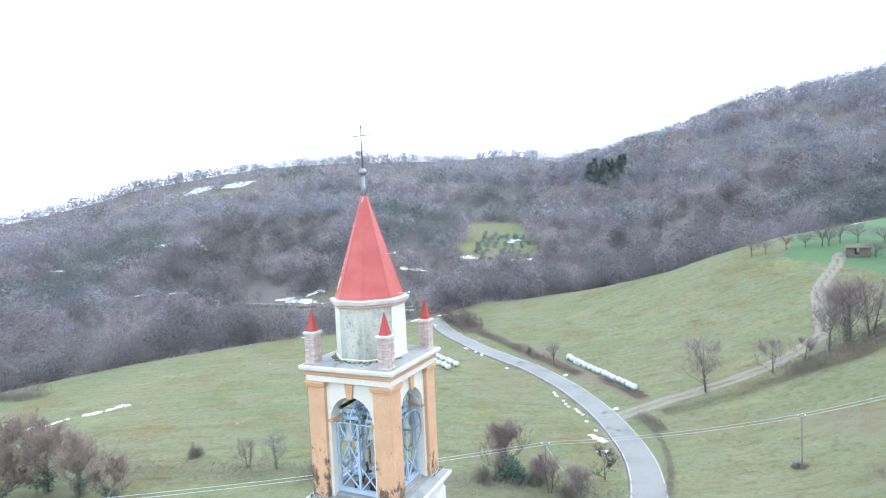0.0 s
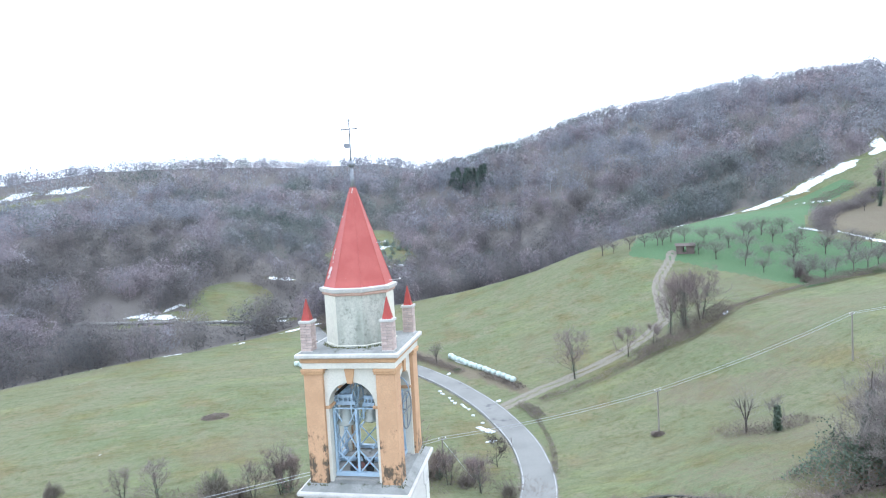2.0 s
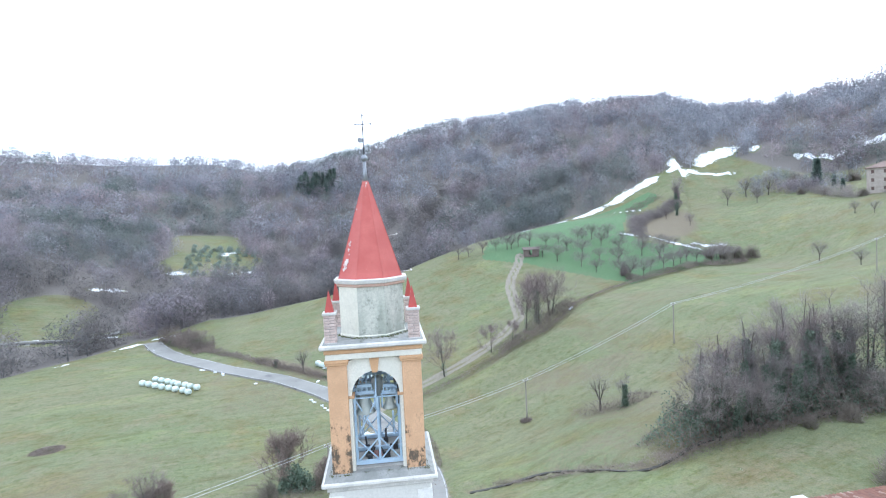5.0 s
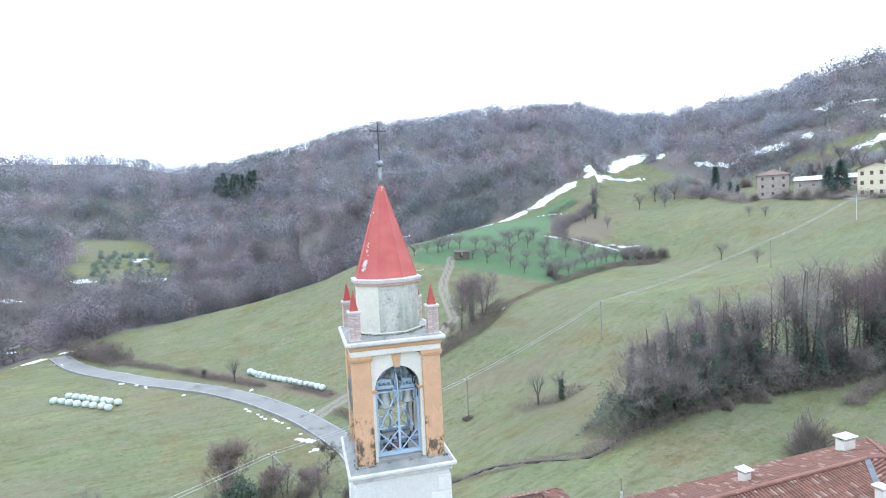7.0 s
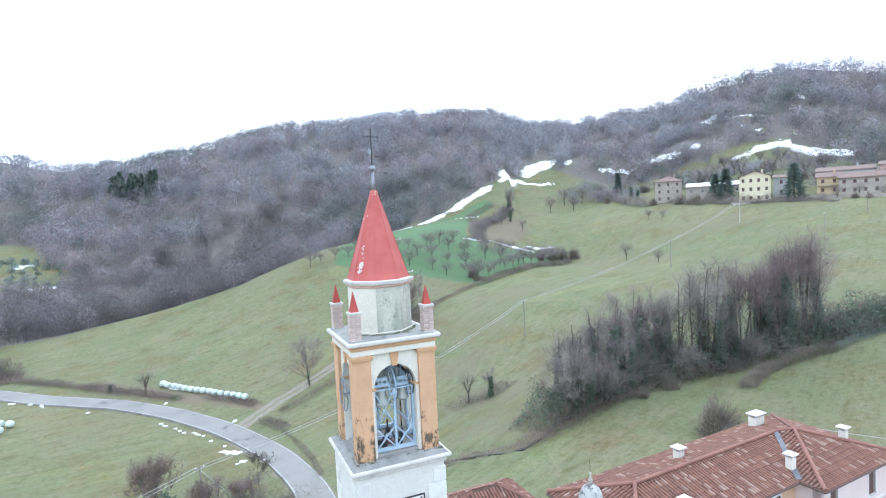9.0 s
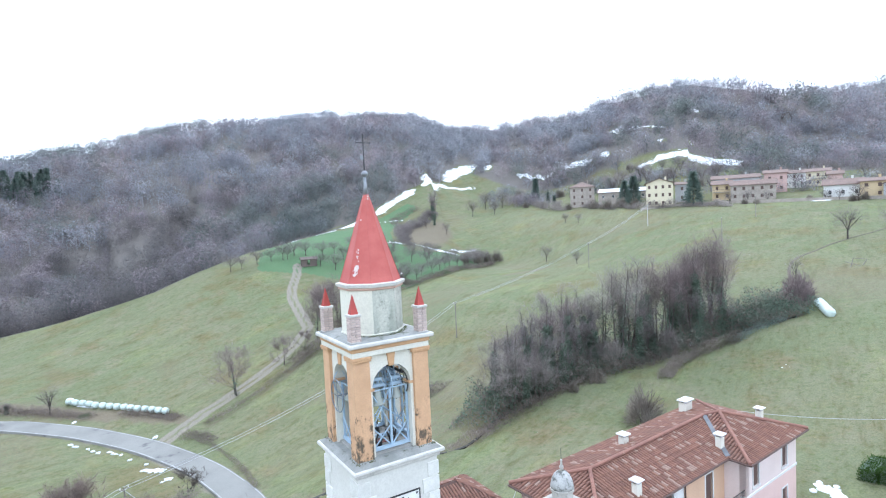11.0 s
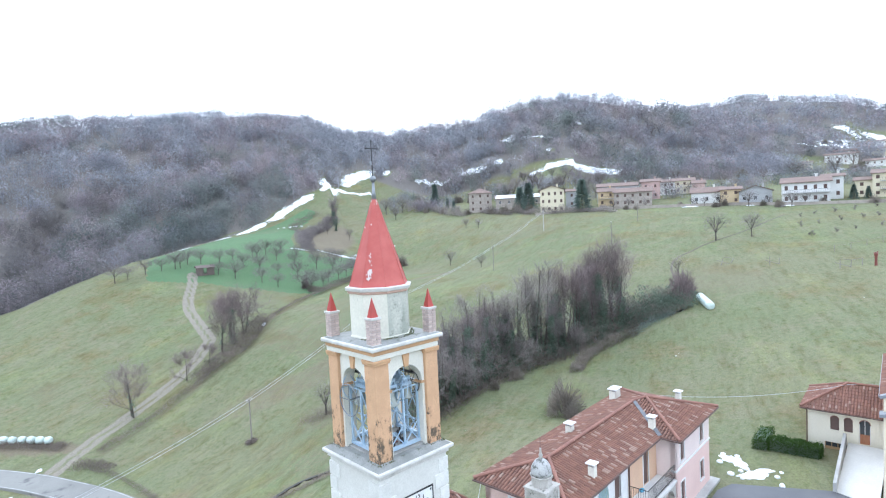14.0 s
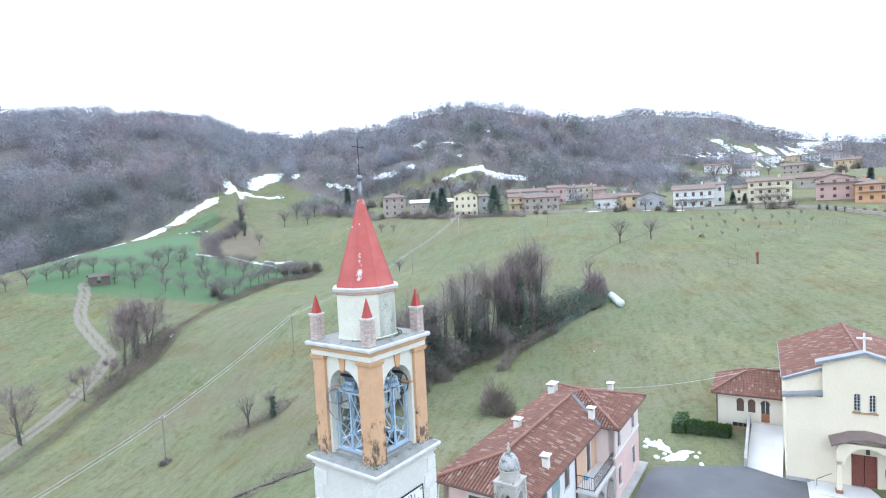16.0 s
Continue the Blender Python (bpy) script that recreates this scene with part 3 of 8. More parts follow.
def cover(x, y):
    """What grows or lies where: litter, lush crop, snow, dry ground, gravel."""
    edge = (fbm(x, y, 22.0) - 0.5) * 10
    d0 = np.hypot(x, y)
    litter = step(1.0, 5.0, y - brow(x) + edge * 0.35)
    upper = step(276, 304, d0 + 40 * (fbm(x, y, 60.0) - 0.5)) * step(-70, -40, y + edge)
    upper = np.maximum(upper, step(390, 430, d0 + edge) * step(-150, -120, y + edge * 2))
    litter = np.maximum(litter, upper)
    litter = np.maximum(litter, step(545, 600, d0 + edge * 3))
    wood_edge = np.interp(x, [160, 200, 225, 255, 275, 292], [151, 155, 160, 169, 160, 136])
    litter = np.maximum(litter, step(0, 4, y - wood_edge + edge * 0.5) * step(155, 170, x))
    for c in CLEARINGS:
        litter = litter * (1 - spot(x + edge * 0.5, y, *c))
    snow = np.zeros(np.shape(x))
    for c in SNOW:
        snow = np.maximum(snow, spot(x + edge * 0.25, y + edge * 0.15, *c, soft=0.5))
        litter = litter * (1 - spot(x, y, c[0], c[1], c[2] * 1.05, c[3] * 1.1, c[4]))
    lush = np.where(inside(x + edge * 0.25, y + edge * 0.2, LUSH), 1.0, 0.0)
    d, _ = to_line(x, y, DITCH)
    dry = 0.75 * step(0.8, 0.2, d + edge * 0.10) * (1 - lush)
    d, _ = to_line(x, y, STREAM)
    dry = np.maximum(dry, 0.8 * step(1.6, 0.3, d + edge * 0.1))
    dry = np.maximum(dry, 0.62 * spot(x + edge * 0.5, y + edge * 0.3, 45, 49, 9, 6, -35, 0.5))
    dry = np.maximum(dry, 0.58 * spot(x + edge * 0.7, y + edge * 0.4, 38, 41, 14, 7, -40, 0.5))
    dry = np.maximum(dry, 0.42 * spot(x + edge * 0.8, y + edge * 0.6, 38, 50, 22, 13, -30, 0.7))
    dry = np.maximum(dry, 0.6 * spot(x + edge * 0.4, y + edge * 0.3, 50, 63, 14, 4, -30))
    dry = np.maximum(dry, 0.3 * spot(x + edge * 0.2, y, 58, 27, 24, 10, -32))
    dry = np.maximum(dry, 0.95 * spot(x + edge * 0.5, y + edge * 0.3, 143, 117, 22, 9, 20))
    dry = np.maximum(dry, 0.75 * step(0.52, 0.7, fbm(x + 50, y + 20, 40.0)) * step(300, 360, x) * step(40, -20, y))
    dry = np.maximum(dry, 0.5 * step(0.55, 0.72, fbm(x + 150, y + 80, 26.0)) * step(600, 200, d0))
    dry = np.maximum(dry, 0.6 * spot(x + edge * 0.3, y, 12, 268, 14, 20, -6))
    dry = np.maximum(dry, 0.7 * spot(x + edge * 0.3, y, 117, 66, 14, 3, -10))
    dry = np.maximum(dry, 0.5 * spot(x + edge * 0.4, y, 82, 96, 9, 8, 0))
    dry = np.maximum(dry, spot(x + edge * 0.1, y, -19, 85, 2.2, 1.5))
    dry = np.maximum(dry, 0.35 * spot(x + edge * 0.6, y + edge * 0.4, 2, 56, 20, 8, 12, 0.6))
    dry = np.maximum(dry, 0.9 * spot(x, y, 27, 86.5, 1.8, 7, 25))
    d, _ = to_line(x, y, [(14.5, 110), (19, 101.5), (23.6, 93)])
    dry = np.maximum(dry, step(3.2, 0.8, d))
    d, _ = to_line(x, y, TRACK)
    gravel = 0.85 * step(1.7, 0.9, np.abs(d + edge * 0.05)) * (1 - 0.6 * step(0.55, 0.1, d))
    d, _ = to_line(x, y, ROAD)
    gravel = np.maximum(gravel, 0.6 * step(2.9, 1.9, d + edge * 0.06))
    return litter, lush, snow, dry, gravel


def build_ground():
    n = 400
    u = np.linspace(-1, 1, n)
    gx = 70 + 150 * u + 380 * u**3 + 2400 * u**11
    gy = 70 + 130 * u + 420 * u**3 + 2400 * u**11
    x, y = np.meshgrid(gx, gy)
    z = height(x, y)
    d, _ = to_line(x, y, STREAM)
    z = z - 0.7 * np.exp(-(d / 0.9) ** 2)
    d, _ = to_line(x, y, DITCH)
    z = z - 0.6 * np.exp(-(d / 0.9) ** 2)
    d, _ = to_line(x, y, ROAD)
    z = z - 0.12 * np.exp(-(d / 3.0) ** 4)
    verts = np.stack([x, y, z], -1).reshape(-1, 3)
    i = np.arange(n * n).reshape(n, n)
    faces = np.stack([i[:-1, :-1], i[:-1, 1:], i[1:, 1:], i[1:, :-1]], -1).reshape(-1, 4)
    ob = mesh_of("ground", verts.tolist(), faces.tolist(), "ground", True)
    litter, lush, snow, dry, gravel = [v.ravel() for v in cover(x, y)]
    one = np.ones(n * n)
    for name, cols in (("cover_a", (litter, lush, snow, one)), ("cover_b", (dry, gravel, 0 * one, one))):
        layer = ob.data.color_attributes.new(name, "FLOAT_COLOR", "POINT")
        layer.data.foreach_set("color", np.stack(cols, -1).astype(np.float32).ravel())
    return tagged(ob, "green winter meadows with brown patches, leaf litter and thin snow", "ground", kind="structure")


build_ground()


def ribbon(name, line, offset, width, lift, material, label, category="road"):
    """A strip along a line, draped over the ground, with its own thickness."""
    pts = smooth_line(line, 1.2)
    verts, faces = [], []
    for k, (x, y) in enumerate(pts):
        (ax, ay), (bx, by) = pts[max(k - 1, 0)], pts[min(k + 1, len(pts) - 1)]
        s = math.hypot(bx - ax, by - ay)
        nx, ny = (by - ay) / s, -(bx - ax) / s
        zc = ground(x, y) + lift
        for o, dz in ((offset - width / 2, 0), (offset + width / 2, 0), (offset + width / 2 + 0.05, -0.35), (offset - width / 2 - 0.05, -0.35)):
            verts.append((x + nx * o, y + ny * o, zc + dz))
    for k in range(len(pts) - 1):
        a, b = 4 * k, 4 * k + 4
        faces += [(a, a + 1, b + 1, b), (a + 1, a + 2, b + 2, b + 1), (a + 3, a, b, b + 3)]
    return tagged(mesh_of(name, verts, faces, material, False), label, category, kind="structure")


ribbon("road", ROAD, 0, 3.8, 0.10, "asphalt", "worn grey asphalt lane curving between the meadows")
for side in (-1.75, 1.75):
    ribbon("road_edge_line", ROAD, side, 0.11, 0.106, "road_line", "faded white painted edge line on the asphalt lane", "road marking")
ribbon("stream", STREAM, 0, 0.34, -0.40, "water", "narrow dark stream between the meadows", "stream")
ribbon("valley_road", [(-70, 171), (-56, 168), (-41, 164.5), (-30, 167), (-20, 168.5), (-10, 174), (0, 182)], 0, 3.4, 0.15, "asphalt", "grey valley lane among the bare trees")
# ---------------------------------------------------------------- bell tower
TURN_T = -24.05
tower = thing("bell_tower", pose(-2.515, 15.89, 0.1, 0, 0, TURN_T), "white and ochre bell tower with a red octagonal spire", "bell tower")
Z0 = 0.1  # heights below are above the sea of the scene, less this base


def zz(z):
    return z - Z0


def arch_wall(hw, r, z0, spring, z1, y0, y1, seg=14):
    """A wall panel with a round-headed opening through it, in x and z, from y0 to y1."""
    bm = bmesh.new()
    arc = [(r * math.cos(a), spring + r * math.sin(a)) for a in [math.pi * k / seg for k in range(seg + 1)]]
    ins = [(r, z0)] + arc + [(-r, z0)]
    outs = [(hw, z0)]
    for x, z in arc:
        k = min(hw / max(abs(x), 1e-6), (z1 - spring) / max(z - spring, 1e-6))
        outs.append((x * k, spring + (z - spring) * k))
    outs.append((-hw, z0))
    vi = [[bm.verts.new((x, y, z)) for x, z in ins] for y in (y0, y1)]
    vo = [[bm.verts.new((x, y, z)) for x, z in outs] for y in (y0, y1)]
    for k in range(len(ins) - 1):
        bm.faces.new((vi[0][k], vi[0][k + 1], vo[0][k + 1], vo[0][k]))
        bm.faces.new((vi[1][k + 1], vi[1][k], vo[1][k], vo[1][k + 1]))
        bm.faces.new((vi[0][k + 1], vi[0][k], vi[1][k], vi[1][k + 1]))
        bm.faces.new((vo[0][k], vo[0][k + 1], vo[1][k + 1], vo[1][k]))
    return fixed(bm)


def turned(bm, quarter):
    bmesh.ops.rotate(bm, verts=bm.verts[:], cent=(0, 0, 0), matrix=Matrix.Rotation(quarter * math.pi / 2, 3, "Z"))
    return bm


def build_tower():
    # shaft
    part("shaft", boxes((-1.40, -1.40, zz(-0.6), 1.40, 1.40, zz(12.50)), bevel=0.02), "shaft_white", tower)
    # moulding and ledge under the belfry
    part("moulding", boxes((-1.47, -1.47, zz(12.50), 1.47, 1.47, zz(12.655)), bevel=0.02), "stone_edge", tower, "pale rendered moulding")
    bm = bmesh.new()
    box(bm, -1.60, -1.60, zz(12.655), 1.60, 1.60, zz(12.78), bevel=0.03)
    part("ledge", bm, "stone_edge", tower, "weathered white stone ledge")
    bm = bmesh.new()
    box(bm, -1.535, -1.535, zz(12.775), 1.535, 1.535, zz(12.92), top=0.86)
    part("ledge_top", bm, "stone_ledge", tower, "grey mossy ledge weathering")
    # corner quoins, long and short in turn
    piece = None
    for q in range(4):
        for k in range(24):
            z1 = 12.36 - 0.5 * k
            if z1 < 0.2:
                break
            lx, ly = (0.62, 0.42) if (k + q) % 2 else (0.42, 0.62)
            key = "long" if (k + q) % 2 else "short"
            m = Matrix.Rotation(q * math.pi / 2, 4, "Z") @ Matrix.Translation((0, 0, zz(z1 - 0.48)))
            if piece is None:
                piece = {}
            if key not in piece:
                bm = bmesh.new()
                prism(bm, [(-1.435, -1.435), (-1.435 + lx, -1.435), (-1.435 + lx, -1.38), (-1.38, -1.38), (-1.38, -1.435 + ly), (-1.435, -1.435 + ly)], 0, 0.46, "xy")
                bmesh.ops.bevel(bm, geom=bm.edges[:], offset=0.012, segments=1, affect="EDGES")
                piece[key] = part("quoin", fixed(bm), "quoin", tower)
                piece[key].matrix_local = m
            else:
                share("quoin", piece[key], m, tower)
    # belfry: four corner piers, four arched walls
    for q in range(4):
        bm = boxes((-1.30, -1.30, zz(12.90), -0.76, -0.76, zz(16.0)), bevel=0.012)
        part("pier", turned(bm, q), "pier_ochre", tower, "flaking ochre corner pier with dark stains")
        bm = boxes((-1.345, -1.345, zz(15.97), -0.72, -0.72, zz(16.03)), (-1.36, -1.36, zz(16.03), -0.705, -0.705, zz(16.12)), bevel=0.012)
        part("capital", turned(bm, q), "ochre_clean", tower, "ochre moulded capital")
        bm = arch_wall(0.765, 0.665, zz(12.90), zz(15.06), zz(16.11), -1.19, -0.80)
        part("arch_wall", turned(bm, q), "lime_white", tower, "off-white arched belfry wall")
        for x0, x1 in ((-0.762, -0.60), (0.60, 0.762)):
            bm = boxes((x0, -1.215, zz(14.98), x1, -0.82, zz(15.06)), bevel=0.01)
            part("impost", turned(bm, q), "ochre_clean", tower, "thin ochre impost band")
        bm = bmesh.new()
        prism(bm, [(-0.075, zz(15.69)), (0.075, zz(15.69)), (0.14, zz(16.11)), (-0.14, zz(16.11))], -1.25, -1.1)
        part("keystone", turned(fixed(bm), q), "ochre_clean", tower, "plain ochre keystone")
    part("belfry_floor", boxes((-1.1, -1.1, zz(12.86), 1.1, 1.1, zz(12.97))), "belfry_in", tower, "dusty grey belfry floor")
    part("belfry_vault", boxes((-1.15, -1.15, zz(15.95), 1.15, 1.15, zz(16.14))), "belfry_in", tower)
    # entablature
    part("frieze", boxes((-1.33, -1.33, zz(16.12), 1.33, 1.33, zz(16.29)), bevel=0.015), "lime_white", tower, "off-white frieze band")
    part("ochre_band", boxes((-1.36, -1.36, zz(16.29), 1.36, 1.36, zz(16.43)), bevel=0.02), "ochre_clean", tower, "ochre band below the cornice")
    bm = bmesh.new()
    box(bm, -1.47, -1.47, zz(16.43), 1.47, 1.47, zz(16.56), bevel=0.03)
    part("cornice", bm, "stone_edge", tower, "white stone cornice with grey streaks")
    bm = bmesh.new()
    box(bm, -1.40, -1.40, zz(16.555), 1.40, 1.40, zz(16.62), top=0.9)
    part("cornice_top", bm, "stone_ledge", tower, "grey weathered top of the cornice")
    # drum and spire
    bm = lathe(bmesh.new(), [(1.03, zz(16.58)), (1.03, zz(16.66)), (1.0, zz(16.68)), (1.0, zz(18.08))], 8, turn=0.5)
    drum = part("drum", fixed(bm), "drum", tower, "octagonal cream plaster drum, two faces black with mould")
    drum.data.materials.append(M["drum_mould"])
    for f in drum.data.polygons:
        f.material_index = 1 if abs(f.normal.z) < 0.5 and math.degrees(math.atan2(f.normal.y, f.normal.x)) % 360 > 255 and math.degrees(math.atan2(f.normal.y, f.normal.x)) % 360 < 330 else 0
    bm = lathe(bmesh.new(), [(1.03, zz(18.05)), (1.06, zz(18.08)), (1.06, zz(18.14))], 8, turn=0.5)
    part("drum_band", fixed(bm), "salmon", tower, "thin salmon band round the head of the drum")
    bm = lathe(bmesh.new(), [(1.07, zz(18.135)), (1.12, zz(18.155)), (1.14, zz(18.25)), (1.05, zz(18.275))], 8, turn=0.5)
    part("drum_cornice", fixed(bm), "stone_edge", tower, "pale moulded ring under the spire")
    bm = lathe(bmesh.new(), [(1.0, zz(18.26)), (0.985, zz(18.31)), (0.93, zz(18.45)), (0.045, zz(21.22))], 8, turn=0.5)
    part("spire", fixed(bm), "red_paint", tower, "red painted sheet spire with flaked paint")
    bm = bmesh.new()
    for k in range(8):
        a = 2 * math.pi * (k + 0.5) / 8
        rod(bm, (0.985 * math.cos(a), 0.985 * math.sin(a), zz(18.3)), (0.05 * math.cos(a), 0.05 * math.sin(a), zz(21.2)), 0.009, 0.006, 5)
    part("spire_seam", bm, "red_paint", tower)
    # patches where the red paint has flaked off one face
    rng = random.Random(77)
    for k in range(44):
        low = k < 22
        face = 225 if k < 36 else rng.choice((225, 270, 180))
        f = rng.gauss(0.13, 0.03) if low else (rng.gauss(0.30, 0.05) if k < 36 else rng.uniform(0.6, 0.95))
        s = rng.gauss(0.20, 0.05) if k < 36 else rng.uniform(-0.25, 0.25)
        zf, rf = 18.31 + f * 2.91, 0.985 - f * 0.94
        nn, tt = Vector((math.cos(radians(face)), math.sin(radians(face)), 0.31)).normalized(), Vector((math.sin(radians(face)), -math.cos(radians(face)), 0))
        up = nn.cross(tt)
        c = Vector((0.924 * rf * math.cos(radians(face)), 0.924 * rf * math.sin(radians(face)), zz(zf))) + tt * s * rf + nn * 0.006
        size = rng.uniform(0.012, 0.05) if low else rng.uniform(0.008, 0.028)
        bm = bmesh.new()
        ring = [c + tt * size * rng.uniform(0.4, 1.1) * math.cos(q) + up * size * rng.uniform(0.7, 2.0) * math.sin(q) for q in [6.283 * j / 9 for j in range(9)]]
        top = [bm.verts.new(p + nn * 0.002) for p in ring]
        low_ring = [bm.verts.new(p - nn * 0.01) for p in ring]
        bm.faces.new(top)
        for j in range(9):
            bm.faces.new((top[j], low_ring[j], low_ring[(j + 1) % 9], top[(j + 1) % 9]))
        part("bare_patch", fixed(bm), "flake", tower)
    bm = lathe(bmesh.new(), [(0.10, zz(20.98)), (0.055, zz(21.35)), (0.04, zz(21.66))], 10)
    part("spire_cap", bm, "zinc", tower, "grey zinc cap of the spire", True)
    bm = bmesh.new()
    bmesh.ops.create_uvsphere(bm, u_segments=14, v_segments=10, radius=0.105, matrix=Matrix.Translation((0, 0, zz(21.757))))
    part("ball", bm, "zinc", tower, "tarnished metal ball", True)
    bm = bmesh.new()
    rod(bm, (0, 0, zz(21.82)), (0, 0, zz(23.05)), 0.022, 0.014)
    c = 0.24
    rod(bm, (-c, 0, zz(22.76)), (c, 0, zz(22.76)), 0.014)
    for s in (-1, 1):
        rod(bm, (s * c, 0, zz(22.72)), (s * c, 0, zz(22.80)), 0.014)
    rod(bm, (-0.04, 0, zz(23.0)), (0.04, 0, zz(23.0)), 0.012)
    part("cross", bm, "dark_iron", tower, "thin wrought iron cross")
    bm = bmesh.new()
    prism(bm, [(0.02, zz(22.22)), (0.13, zz(22.20)), (0.20, zz(22.27)), (0.16, zz(22.36)), (0.02, zz(22.34))], -0.006, 0.006)
    turned(bm, 2.3)
    part("vane", bm, "zinc", tower, "small metal flag vane")
    # mould tufts at the foot of the drum
    rng = random.Random(5)
    bm = bmesh.new()
    for _ in range(150):
        a = rng.uniform(-2.9, -0.2)
        r = rng.uniform(1.0, 1.13)
        x, y, h = r * math.cos(a), r * math.sin(a), rng.uniform(0.0, 0.045)
        rod(bm, (x, y, zz(16.60)), (x + rng.uniform(-0.05, 0.05), y + rng.uniform(-0.05, 0.05), zz(16.62) + h), 0.03, 0.004, 4)
    tagged(part("moss", bm, "moss", tower, "green moss tufts at the foot of the drum"), kind="stuff")
    for q in range(4):
        bm = bmesh.new()
        for _ in range(60):
            x, y = rng.uniform(-1.38, -0.76), rng.choice((-1.33, -1.36, -1.31))
            if rng.random() < 0.5:
                x, y = y, x
            rod(bm, (x, y, zz(12.86)), (x + rng.uniform(-0.03, 0.03), y + rng.uniform(-0.03, 0.03), zz(12.91) + rng.uniform(0, 0.03)), 0.02, 0.006, 4)
        tagged(part("moss", turned(bm, q), "moss", tower, "green moss at the foot of a pier"), kind="stuff")


build_tower()


def build_pinnacles():
    """A brick pinnacle on each corner of the cornice, with a small red pyramid."""
    made = {}

    def put(name, key, p, m, build):
        if key not in made:
            made[key] = build()
            made[key].parent = p
            made[key].matrix_local = m
            return
        o = share(name, made[key], m, p)
        if made[key].get("label"):
            o["label"] = made[key]["label"]

    for q in range(4):
        p = part("pinnacle", boxes((-0.165, -0.165, 0, 0.165, 0.165, 0.80)), "mortar", tower, "pale brick pinnacle with a red cap")
        p.matrix_local = Matrix.Rotation(q * math.pi / 2, 4, "Z") @ Matrix.Translation((-1.15, -1.15, zz(16.575))) @ Matrix.Diagonal((0.82, 0.82, 1, 1))
        one = Matrix()
        put("slab", "slab", p, one, lambda: part("slab", boxes((-0.235, -0.235, 0.80, 0.235, 0.235, 0.875), bevel=0.012), "stone_edge", p, "white cap slab"))
        put("cap", "cap", p, one, lambda: part("cap", fixed(lathe(bmesh.new(), [(0.215, 0.87), (0.20, 0.90), (0.012, 1.47)], 4, turn=0.5)), "red_cap", p, "small red pyramid cap"))
        put("base", "base", p, one, lambda: part("base", boxes((-0.205, -0.205, 0, 0.205, 0.205, 0.035), bevel=0.008), "stone_edge", p))
        for c in range(10):
            for s in range(4):
                for k in range(2):
                    x = (-0.5 + k) * 0.185 + (0.022 if c % 2 else -0.022)
                    m = Matrix.Rotation(s * math.pi / 2, 4, "Z") @ Matrix.Translation((x, -0.178, 0.04 + c * 0.0765))
                    put("brick", "brick", p, m, lambda: part("brick", boxes((-0.085, -0.02, 0, 0.085, 0.03, 0.062), bevel=0.006), "brick_pale", p))


build_pinnacles()


def bell(bm, x, y, z, r):
    """A bell hung with its crown at z."""
    prof = [(0.30, 0), (0.42, -0.05), (0.52, -0.20), (0.58, -0.60), (0.66, -1.0), (0.80, -1.32), (1.0, -1.55), (0.97, -1.62), (0.86, -1.58), (0.6, -1.1), (0.45, -0.3)]
    lathe(bm, [(a * r, z + b * r) for a, b in prof], 18, x, y)


